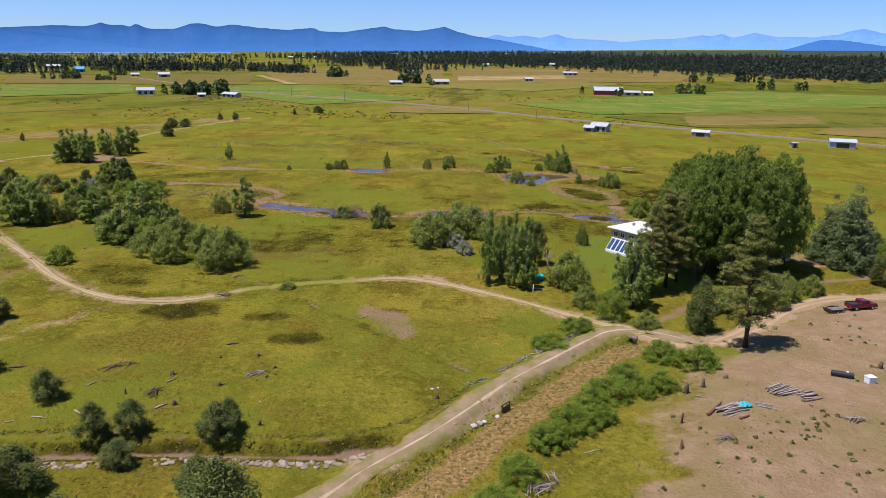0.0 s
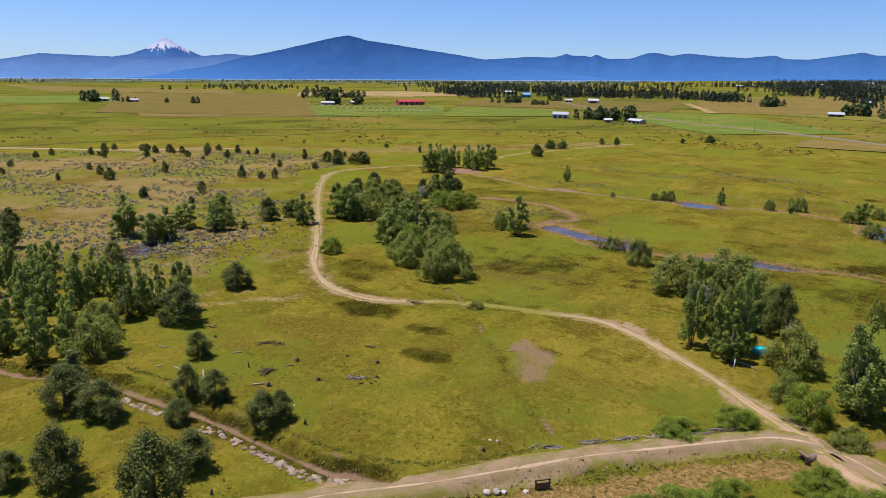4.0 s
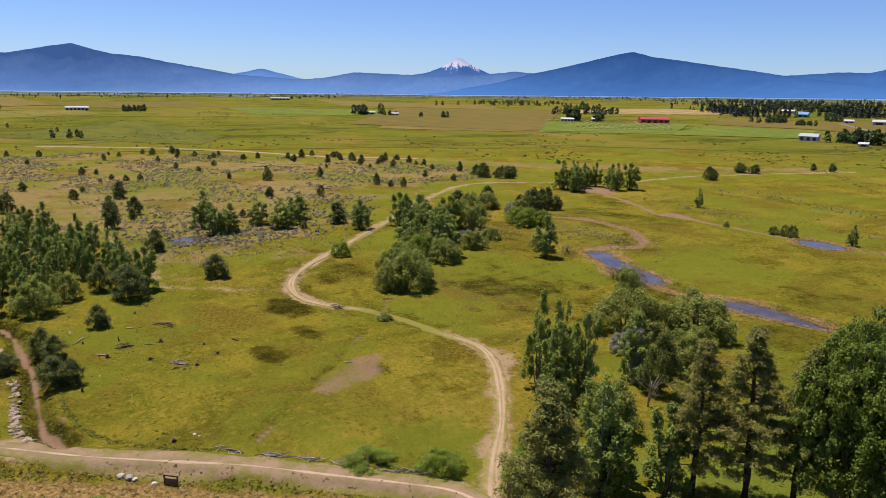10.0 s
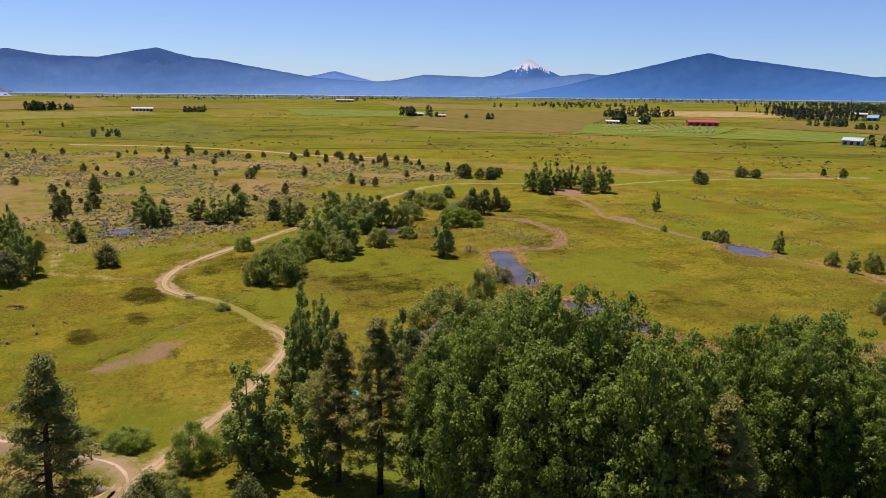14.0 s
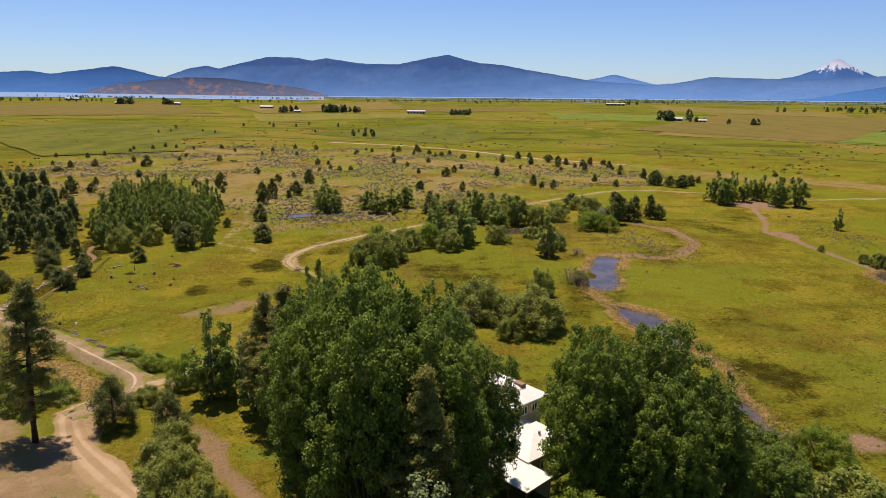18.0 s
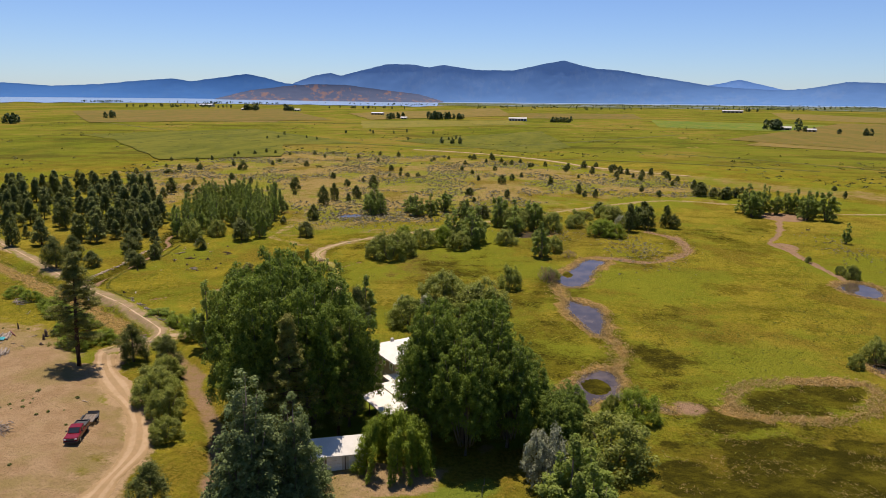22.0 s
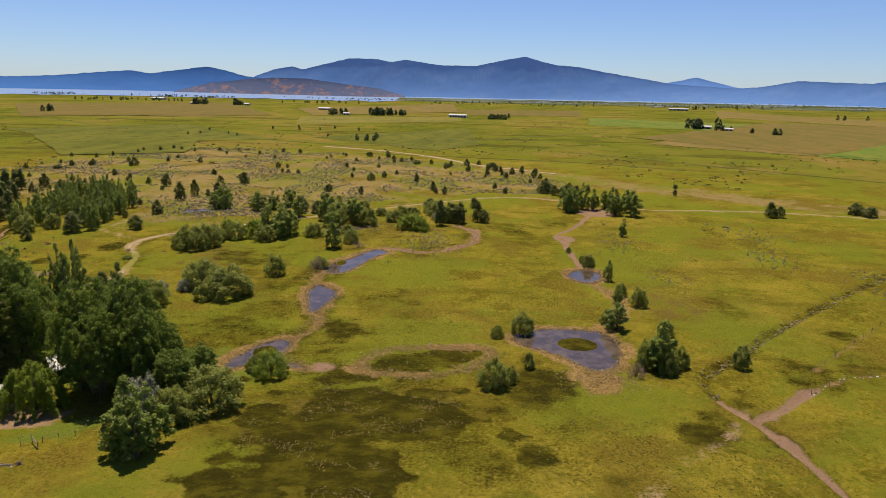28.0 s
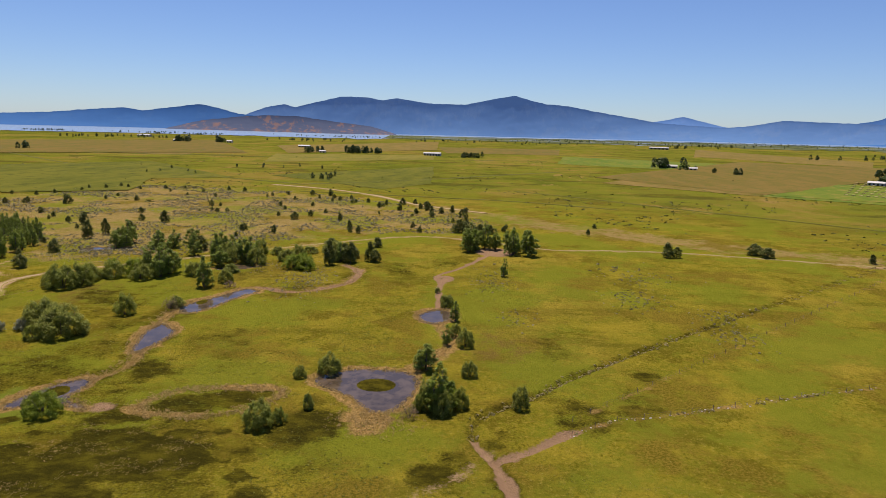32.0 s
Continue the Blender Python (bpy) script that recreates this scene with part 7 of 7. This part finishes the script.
part("sheet", bm, TARP, tarp)
tank = thing("black_tank", "long black water tank lying on bare dirt", "tank", m=pose(57.1, 93.2, at_height(57, 93), 0, 0, -22))
bm = bmesh.new()
bmesh.ops.create_cone(bm, cap_ends=True, segments=20, radius1=0.4, radius2=0.4, depth=2.9, matrix=pose(0, 0, 0.42, 0, 90, 0))
bmesh.ops.bevel(bm, geom=[e for e in bm.edges if e.calc_face_angle(0) > 1], offset=0.12, segments=3, affect="EDGES")
part("shell", bm, BLACK_STEEL, tank)
for sx in (-0.9, 0.9):
    boxed("cradle", (0.15, 0.9, 0.2), (sx, 0, 0), TIMBER, tank)
boxed("cap", (0.3, 0.3, 0.12), (0.6, 0, 0.8), WHITE_PAINT, tank, "white filler cap")
crate = thing("white_box", "white square plastic box standing on bare dirt", "box", m=pose(60, 91.4, at_height(60, 91.4), 0, 0, 12))
boxed("shell", (1.2, 1.0, 0.95), (0, 0, 0), WHITE_PAINT, crate, bevel=0.08)
boxed("lid", (1.26, 1.06, 0.1), (0, 0, 0.92), WHITE_PAINT, crate, bevel=0.03)
for x, y, h, r in ((33.8, 89.5, 1.6, 0.35), (36.5, 90.7, 1.3, 0.25), (30.4, 80.9, 1.4, 0.16), (28.4, 74.5, 1.1, 0.2), (64.3, 96.3, 1.1, 0.35), (40.5, 92.8, 0.5, 0.3)):
    stump(x, y, h, r)
for x, y, ln, turn in ((35.2, 87.6, 1.8, -20), (42.5, 90.5, 1.6, 60), (64.1, 116.3, 1.4, 70), (31, 69.8, 1.2, 40), (18.1, 74.7, 2.6, 20), (25, 64, 1.1, 65), (53.5, 84.6, 1.1, -40), (23.5, 67, 0.9, 80), (41.2, 87.5, 1.0, 80)):
    log_thing(x, y, ln, 0.08, turn)
brush_pile(75.9, 110.1, 20, 3.6, 2.6, 26)
brush_pile(52.1, 80.6, 10, 1.6, 1.0, 10)
brush_pile(10.8, 67.5, 60, 5.0, 2.6, 30, "heap of bleached branches and roots by the willows", 0.8)
brush_pile(34, 75.6, 20, 1.6, 0.6, 8)
# green weeds on the bare yard
weed_gen = np.random.default_rng(12)
w = np.vstack([weed_gen.normal((38, 72), (9, 6), (50, 2)), weed_gen.normal((45, 80), (6, 2), (26, 2)), weed_gen.uniform((25, 60), (95, 125), (30, 2)), weed_gen.normal((66, 108), (5, 4), (14, 2))])
w = w[(inward(w[:, 0], w[:, 1], RINGS["yard"]) > 2) & (line_gap(w[:, 0], w[:, 1], LINES["yard_road"]) > 3)]
clumps("yard_weeds", np.column_stack([w, weed_gen.uniform(0.5, 1.3, len(w))]), 18, 0.3, 0.28, 0.7, JUNIPER_LEAF, "green weed tufts on the bare dirt yard", "weeds", weed_gen)
p = along(LINES["ditch"], 2600, 2.6, weed_gen) + np.array([2.2, -1.2])
clumps("ditch_grass", np.column_stack([p, weed_gen.uniform(0.5, 1.2, len(p))]), 5, 0.36, 0.22, 0.4, REED_LEAF, "dry tan grass in the ditch bed", "grass", weed_gen, upright=0.6)

# ---- meadow clutter ----
for x, y, ln, r, turn in ((-45.5, 81.5, 3.6, 0.14, -35), (-50.5, 80.6, 2.2, 0.1, -10), (-53.5, 79.5, 1.4, 0.08, 20), (-48.5, 90.2, 1.4, 0.1, 60), (-38, 91.5, 1.4, 0.12, 50), (-36.5, 84, 1.8, 0.14, 50), (-62.5, 79, 2.6, 0.14, 20), (18.5, 135.0, 3.4, 0.16, -20), (20.2, 134.4, 1.6, 0.08, -20),
                          (-13.8, 117.6, 1.6, 0.08, 40), (-66, 77, 1.8, 0.1, 15), (-60, 84.5, 1.8, 0.12, 15)):
    log_thing(x, y, ln, r, turn)
for x, y, h, r in ((-35, 84.6, 0.7, 0.3), (-42.6, 87.5, 0.9, 0.12), (-28, 100.5, 0.5, 0.28), (-24.5, 96.2, 0.5, 0.25), (-38.5, 93.5, 0.6, 0.35), (-30.8, 90.4, 0.45, 0.3), (-22.5, 79.6, 0.8, 0.18), (-57, 92.5, 0.4, 0.25), (-33.5, 99.6, 0.4, 0.18), (-46, 96.8, 0.5, 0.25), (-43.8, 82, 0.6, 0.12), (-0.5, 87.5, 0.5, 0.25), (-19, 62.5, 0.7, 0.16)):
    stump(x, y, h, r, "dark weathered stump in the meadow")
brush_pile(-26.8, 94.2, 20, 2.2, 0.9, 9, tall=0.25)
brush_pile(-47.2, 96.4, 30, 3.0, 1.0, 12, "dark pile of dead branches in the meadow", 0.45, CHARRED)
brush_pile(-38.6, 88.4, 60, 1.6, 0.9, 10, "dark tangle of roots in the meadow", 0.5, CHARRED)
log_thing(-33.2, 104.9, 1.8, 0.16, 20, CHARRED, "dark charred log on the grass", 2)
log_thing(-61.7, 95.3, 2.4, 0.12, 10, CHARRED, "dark charred log on the grass", 2)
log_thing(-24.9, 93.2, 0.9, 0.1, 70, CHARRED, "dark charred log on the grass", 1)
brush_pile(-41, 128.5, 30, 3.0, 1.2, 10, "dark pile of dead branches beside the track", 0.5, CHARRED)
for x, y, turn, ln in ((5.5, 92.6, 35, 3.4), (9.5, 97.0, 48, 3.0), (12.6, 100.2, 48, 3.6), (15.4, 103.2, 46, 2.4), (19.8, 107.2, 46, 2.8), (22.4, 110, 46, 3.4)):
    brush_pile(x, y, turn, ln, 1.0, 12, "line of bleached dead branches beside the dirt track", 0.4)


post = thing("marker_post", "slim white marker post standing in the meadow", "post", m=pose(17.7, 132.3, at_height(17.7, 132.3), 2, 3, 0))
bm = bmesh.new()
tube(bm, [(0, 0, -0.2), (0, 0, 1.6)], [0.09, 0.08], 8)
part("pipe", bm, WHITE_PAINT, post)
boxed("cap", (0.22, 0.22, 0.05), (0, 0, 1.58), WHITE_PAINT, post)

# ---- stones ----
def stone_mesh(seed, rugged=0.35):
    g2 = random.Random(seed)
    bm = bmesh.new()
    bmesh.ops.create_icosphere(bm, subdivisions=2, radius=1.0)
    off = Vector((g2.uniform(0, 50), g2.uniform(0, 50), g2.uniform(0, 50)))
    for v in bm.verts:
        v.co *= 1 + rugged * noise.noise(v.co * 1.6 + off) + 0.15 * noise.noise(v.co * 4 + off)
        v.co.z *= 0.75
    me = bpy.data.meshes.new("stone")
    bm.to_mesh(me)
    bm.free()
    return me


stone_shapes = [stone_mesh(s) for s in range(4)]
for me in stone_shapes:
    me.materials.append(ROCK)
heap_shapes = [stone_mesh(40 + s, 0.5) for s in range(3)]
for me in heap_shapes:
    me.materials.append(SPOIL)


def boulder(x, y, r, label="pale boulder beside the dirt track", shapes=stone_shapes, name="boulder", flat=0.8, group=""):
    ob = new(name, shapes[rough_gen.randrange(len(shapes))])
    ob.matrix_basis = pose(x, y, at_height(x, y) + 0.15 * r, 0, 0, rough_gen.uniform(0, 360)) @ Matrix.Diagonal((r, r * rough_gen.uniform(0.7, 1.1), r * flat, 1))
    return tagged(ob, label, name.replace("_", " "), group)


for x, y, r in ((4.2, 80.6, 0.45), (5.0, 81.4, 0.5), (5.6, 81.9, 0.35), (7.4, 83.6, 0.35), (-1.2, 90.2, 0.25), (-0.4, 90.6, 0.22), (-24, 85.8, 0.18), (-27.5, 82.5, 0.15)):
    boulder(x, y, r)
berm_line = smooth([(-47, 69.6), (-40.7, 70.2), (-32, 71.1), (-21.5, 71.2), (-14, 70.8), (-8, 72.2)], 1.0)
for k in range(190):
    q = berm_line[int(k / 190 * (len(berm_line) - 1))]
    if 55 < k < 76 or 107 < k < 116 or noise.noise((k * 0.12, 3.0, 0)) < -0.18:
        continue
    boulder(q[0] + rough_gen.uniform(-0.5, 0.5), q[1] + rough_gen.uniform(-0.6, 0.6), rough_gen.uniform(0.18, 0.42), "low pale stony spoil mound along the dry ditch", heap_shapes, "spoil_mound", 0.5, "spoil mounds")
for k in range(60):
    q = LINES["stone_fence"][int(k / 60 * (len(LINES["stone_fence"]) - 1) * 0.8)]
    boulder(q[0] + rough_gen.gauss(0, 0.35), q[1] + rough_gen.gauss(0, 0.35), rough_gen.uniform(0.12, 0.3), "small pale stone in a line along the fence", stone_shapes, "stone", 0.7, "stones along the fence")
for k in range(26):
    t = rough_gen.random()
    q = h_line[int((0.3 + 0.4 * t) * (len(h_line) - 1))]
    boulder(q[0] + rough_gen.gauss(0, 0.8), q[1] + rough_gen.gauss(0, 0.8), rough_gen.uniform(0.15, 0.35), "small pale stone beside the ditch", stone_shapes, "stone", 0.7, "stones beside the ditch")

# ---- culvert, drain and pool ----
culvert = thing("culvert", "dark corrugated steel culvert pipe under the dirt track", "culvert", m=pose(31.2, 109.0, -0.55, 0, 0, 50))
bm = bmesh.new()
bmesh.ops.create_cone(bm, cap_ends=False, segments=24, radius1=0.55, radius2=0.55, depth=4.8, matrix=pose(2.2, 0, 0.36, 0, 90, 0))
bmesh.ops.solidify(bm, geom=list(bm.faces), thickness=0.06)
part("pipe", bm, RUST, culvert)
boxed("headwall", (0.3, 1.8, 0.24), (-0.1, 0, 0.93), TIMBER, culvert, bevel=0.05)
gate = thing("ditch_gate", "small dark wooden water gate at the ditch", "water gate", m=pose(8.6, 85.2, at_height(8.6, 85.2), 0, 0, 48))
boxed("board", (1.5, 0.1, 0.8), (0, 0, 0), CHARRED, gate)
for px in (-0.8, 0.8):
    boxed("post", (0.14, 0.14, 1.2), (px, 0, 0), CHARRED, gate)
boxed("cross_bar", (1.9, 0.12, 0.12), (0, 0, 1.1), CHARRED, gate)
pool = thing("paddling_pool", "round turquoise paddling pool standing on the lawn", "pool", m=pose(19.7, 142.5, at_height(19.7, 142.5)))
bm = bmesh.new()
bmesh.ops.create_cone(bm, cap_ends=False, segments=36, radius1=1.55, radius2=1.5, depth=0.5, matrix=Matrix.Translation((0, 0, 0.25)))
bmesh.ops.solidify(bm, geom=list(bm.faces), thickness=0.1)
part("side", bm, TURQUOISE, pool)
bm = bmesh.new()
bmesh.ops.create_circle(bm, cap_ends=True, segments=36, radius=1.5, matrix=Matrix.Translation((0, 0, 0.38)))
part("pool_water", bm, TURQUOISE, pool, "turquoise water")

# ---- dead tree by the lawn ----
dead = thing("dead_tree", "bare bleached dead tree with thin branches", "tree", m=pose(22.6, 147.5, at_height(22.6, 147.5)))
bm = bmesh.new()
tube(bm, [(0, 0, -0.2), (0.1, 0, 2), (0.3, 0.1, 4)], [0.16, 0.12, 0.05], 6)
part("trunk", bm, DEAD_WOOD, dead)
for k in range(14):
    bm = bmesh.new()
    a, z = rough_gen.uniform(0, 6.28), rough_gen.uniform(0.6, 3.4)
    ln = rough_gen.uniform(1.2, 2.4)
    tube(bm, [(0.05 * z, 0, z), (0.5 * ln * math.cos(a), 0.5 * ln * math.sin(a), z + 0.7), (ln * math.cos(a), ln * math.sin(a), z + 1.9)], [0.06, 0.04, 0.012], 4)
    part("branch", bm, DEAD_WOOD, dead)


# ---- garden below the garage ----
def fence_run(line, gap, name, label, h=1.1, rails=2, post=0.1, wire=False):
    """Posts along a line with rails between them."""
    ob = thing(name, label, "fence", m=pose(line[0][0], line[0][1], 0))
    base = Vector((line[0][0], line[0][1], 0))
    spots_ = []
    for (ax, ay), (bx, by) in zip(line[:-1], line[1:]):
        n = max(1, round(math.hypot(bx - ax, by - ay) / gap))
        spots_ += [(ax + (bx - ax) * k / n, ay + (by - ay) * k / n) for k in range(n)]
    spots_.append(tuple(line[-1]))
    shared = None
    tops = []
    for x, y in spots_:
        z = at_height(x, y)
        if shared is None:
            bm = bmesh.new()
            box(bm, post, post, h + 0.3, 0, 0, -0.3, bevel=0.01)
            ob_post = part("post", bm, GREY_BOARD, ob)
            shared = ob_post.data
        else:
            ob_post = new("post", shared)
            ob_post.parent = ob
        ob_post.matrix_basis = pose(x - base.x, y - base.y, z, rough_gen.uniform(-3, 3), rough_gen.uniform(-3, 3), rough_gen.uniform(0, 90))
        tops.append(Vector((x - base.x, y - base.y, z)))
    for a, b_ in zip(tops[:-1], tops[1:]):
        for k in range(rails):
            bm = bmesh.new()
            z = h * (0.9 - 0.4 * k)
            tube(bm, [a + Vector((0, 0, z)), (a + b_) / 2 + Vector((0, 0, z - 0.02)), b_ + Vector((0, 0, z))], [0.012 if wire else 0.05] * 3, 4)
            part("wire" if wire else "rail", bm, BLACK_STEEL if wire else GREY_BOARD, ob)
    return ob


fence_run([(90.2, 175.2), (88.4, 177.6), (85.9, 181.6), (80.7, 182)], 2.2, "garden_fence", "low wire garden fence with dark posts", 1.0, 2, 0.08, True)
fence_run([(88.8, 176.2), (90.6, 178.2)], 2.0, "garden_gate_frame", "small dark timber frame by the garden fence", 1.2, 2, 0.1)
fence_run([(97.6, 136.2), (100.5, 140.2), (104, 142)], 2.4, "pole_fence", "rough grey pole fence beside the drive", 1.1, 2, 0.1)
fence_run([tuple(q) for q in LINES["stone_fence"][::6]], 6.0, "pasture_fence", "thin wire fence with weathered posts over a line of stones", 1.2, 2, 0.09, True)
fence_run([tuple(q) for q in LINES["wire_fence"][::14]], 7.0, "meadow_fence", "thin wire fence with weathered posts across the meadow", 1.2, 2, 0.09, True)
frame_bed = thing("bed_frame", "open rusty steel frame lying on the grass", "frame", m=pose(96.6, 165.2, at_height(96.6, 165.2), 0, 0, 25))
for px, py, dx, dy in ((0, -0.75, 2.2, 0.06), (0, 0.75, 2.2, 0.06), (-1.1, 0, 0.06, 1.5), (1.1, 0, 0.06, 1.5)):
    boxed("bar", (dx, dy, 0.06), (px, py, 0.4), RUST, frame_bed)
    boxed("lower_bar", (dx, dy, 0.06), (px, py, 0.02), RUST, frame_bed)
for px in (-1.1, 1.1):
    for py in (-0.75, 0.75):
        boxed("leg", (0.06, 0.06, 0.46), (px, py, 0), RUST, frame_bed)
brush_pile(96.4, 175.6, 110, 2.6, 0.8, 14, "pile of bleached branches on the grass", 0.35)
brush_pile(99.0, 173.8, 60, 1.8, 0.8, 9, "pile of bleached branches on the grass", 0.3)
for x, y, ln, turn in ((93.8, 170.8, 2.2, 30), (94.4, 172.4, 1.6, 100), (92.0, 172.3, 1.4, 95), (94.4, 164.8, 1.0, 100)):
    log_thing(x, y, ln, 0.07, turn)
stump(95.4, 178.2, 0.5, 0.35)
boulder(96.2, 177.6, 0.2), boulder(97.0, 175.9, 0.22), boulder(96.8, 173.4, 0.25)


# ---- far farms ----
def farm(x, y, length, width, eave, rise, turn, wall_mat, roof_mat, label, name="barn", doors=2):
    z = float(far_height(np.array([x]), np.array([y]))[0])
    ob = thing(name, label, name.replace("_", " "), "far farm buildings", pose(x, y, z + 0.2, 0, 0, turn))
    bm = bmesh.new()
    gable_walls(bm, length, width, eave, rise, -1.5)
    part("wall", bm, wall_mat, ob)
    bm = bmesh.new()
    roof_gable(bm, length, width, rise, eave, 0.6, 0.2)
    part("roof", bm, roof_mat, ob)
    # dark panels on the closed walls stand for the shade inside open bays
    for k in range(doors):
        dx = length * ((k + 0.5) / doors - 0.5)
        for s in (-1, 1):
            boxed("door", (length / doors * 0.5, 0.12, eave * 0.75), (dx, s * (width / 2 + 0.05), 0), DARK_GLASS, ob, "dark panel standing for a shaded open bay")
    return ob


farm(175, 785, 30, 13, 4.5, 3.5, -6, BARN_RED, GREY_ROOF, "long red barn with a grey metal roof", doors=0)
farm(199, 777, 16, 7, 3, 1.6, -6, PALE_WALL, PALE_ROOF, "low white shed beside the red barn", "shed")
farm(215, 774, 10, 6, 2.6, 1.4, -6, PALE_WALL, PALE_ROOF, "low white shed beside the red barn", "shed")
farm(97, 449, 10, 8, 3.2, 1.8, -30, PALE_WALL, PALE_ROOF, "open pole barn with a white roof", doors=3)
farm(90, 446, 6, 5, 2.4, 1.2, -30, PALE_WALL, GREY_ROOF, "small grey shed beside a pole barn", "shed", 1)
farm(152, 426, 9.5, 4, 2.6, 1.0, -30, PALE_WALL, PALE_ROOF, "white mobile home beside the road", "mobile_home", 1)
farm(211, 380, 12, 6, 3.2, 1.2, -20, GREY_ROOF, GREY_ROOF, "grey metal storage shed on the pasture", "shed", 1)
farm(184, 377, 3.2, 2.2, 2.4, 0.3, 10, PALE_WALL, PALE_WALL, "small white caravan parked on grass", "caravan", 1)
farm(-300, 728, 16, 10, 4, 2.4, 20, GREY_ROOF, GREY_ROOF, "grey open hay barn beside trees", doors=3)
farm(-207, 703, 20, 7, 2.8, 1.6, -35, PALE_WALL, GREY_ROOF, "low pink-grey ranch house", "ranch_house", 3)
farm(-235, 700, 7, 4, 2.4, 1.2, 20, PALE_WALL, PALE_ROOF, "small white shed on a field", "shed", 1)
farm(-65, 955, 16, 9, 3, 2, 10, TIMBER, GREY_ROOF, "brown farmhouse beside a pale barn", "farmhouse")
farm(-6, 962, 20, 10, 4, 3, 10, TIMBER, PALE_ROOF, "brown barn with a pale roof")
farm(-600, 855, 40, 12, 5, 2.5, 60, RED_ROOF, RED_ROOF, "long open red-roofed hay barn", doors=5)
farm(-684, 772, 18, 8, 3.2, 1.6, 50, GREY_ROOF, PALE_ROOF, "white-roofed farm shed with open bays", "shed", 4)
farm(-668, 812, 12, 8, 3.2, 2, 50, PALE_WALL, PALE_ROOF, "pale farmhouse between trees", "farmhouse")
farm(-980, 606, 22, 9, 3.4, 2, 75, PALE_WALL, PALE_ROOF, "white-roofed farmhouse below dark trees", "farmhouse")
farm(-930, 628, 12, 7, 3, 1.6, 75, PALE_WALL, PALE_ROOF, "small white-roofed shed beside a farmhouse", "shed")
farm(-1245, 205, 34, 12, 4.5, 2, 85, GREY_ROOF, PALE_ROOF, "long white-roofed cattle barn", doors=6)
farm(-1520, -120, 28, 10, 4, 2, 85, TIMBER, GREY_ROOF, "dark cattle barn on the plain", doors=4)
farm(-1260, -20, 12, 8, 3, 1.6, 85, PALE_WALL, PALE_ROOF, "white-roofed farmhouse among dark trees", "farmhouse")
farm(-1680, -500, 16, 10, 4, 2, 85, PALE_WALL, PALE_ROOF, "white-roofed farmhouse among dark trees", "farmhouse")
farm(-1715, -370, 14, 9, 4, 2, 85, PALE_WALL, PALE_ROOF, "white-roofed farmhouse among dark trees", "farmhouse")
farm(-2050, -760, 50, 14, 5, 2.5, 70, PALE_WALL, PALE_ROOF, "long white-roofed shed near the lake", "shed", 4)
farm(-2150, 880, 60, 14, 5, 2.5, 80, PALE_WALL, PALE_ROOF, "long white-roofed cattle barn", doors=5)
farm(-800, -560, 26, 9, 3.2, 2, 80, TIMBER, GREY_ROOF, "brown ranch house among trees", "ranch_house", 4)
farm(-640, 1280, 16, 12, 5, 4, 20, BARN_BLUE, BARN_BLUE, "blue metal barn by the pine belt")
farm(120, 1060, 12, 8, 3, 2, 10, PALE_WALL, PALE_ROOF, "white farmhouse on the far plain", "farmhouse")
farm(210, 1240, 24, 10, 4, 2, 0, PALE_WALL, PALE_ROOF, "long white shed at the edge of the woods", "shed", 3)
farm(-60, 1300, 16, 10, 4, 2, 0, PALE_WALL, PALE_ROOF, "white-roofed farmhouse among dark trees", "farmhouse")
farm(-480, 1130, 12, 8, 3, 2, 30, PALE_WALL, PALE_ROOF, "white farmhouse among round trees", "farmhouse")

for x, y, ln, turn in ((-534, 2539, 22, 0), (-504, 2600, 14, 20), (-447, 2542, 18, 10), (-420, 2900, 30, 0), (-339, 2900, 24, 5), (-231, 3300, 40, 0), (-133, 3450, 44, 0), (188, 3400, 40, 0), (278, 3230, 34, 5), (500, 3300, 40, 0), (248, 1688, 20, 0), (93, 1702, 14, 0), (-427, 1108, 16, 30), (-778, 1454, 24, 30)):
    farm(x, y, ln, ln * 0.5, 4.5, 2.5, turn, PALE_WALL, PALE_ROOF, "pale-roofed house at the edge of far woods", "house", 1)

# hay rows on the green field
hay_gen = random.Random(5)
hay_bm = bmesh.new()
for i in range(16):
    for j in range(7):
        p = Vector((-735, 770)).lerp(Vector((-600, 890)), (i + 0.5) / 16) .lerp(Vector((-430, 600)).lerp(Vector((-400, 660)), (i + 0.5) / 16), 0.06 + j * 0.1)
        z = float(far_height(np.array([p.x]), np.array([p.y]))[0])
        box(hay_bm, 3.0, 6.5, 0.7, p.x, p.y, z + 0.5, rz=50 + hay_gen.uniform(-4, 4))
hay = bpy.data.meshes.new("hay_rows")
hay_bm.to_mesh(hay)
hay_bm.free()
hay.materials.append(HAY)
tagged(new("hay_rows", hay), "rows of pale cut hay on a green field", "hay", kind="stuff")


def pole(x, y, h=10.0):
    z = float(far_height(np.array([x]), np.array([y]))[0])
    ob = thing("utility_pole", "brown wooden utility pole beside the road", "utility pole", "utility poles", pose(x, y, z, 0, 0, 40))
    bm = bmesh.new()
    tube(bm, [(0, 0, -0.5), (0, 0, h)], [0.16, 0.11], 8)
    part("mast", bm, TIMBER, ob)
    boxed("cross_arm", (2.4, 0.12, 0.12), (0, 0, h - 0.8), TIMBER, ob)
    for k in (-1, 0, 1):
        boxed("insulator", (0.08, 0.08, 0.18), (k, 0, h - 0.68), WHITE_PAINT, ob)


for k in range(9):
    q = smooth(FIELD_ROAD, 12)[int((0.2 + 0.09 * k) * 70) % 90]
    pole(q[0] - 7, q[1] - 5)
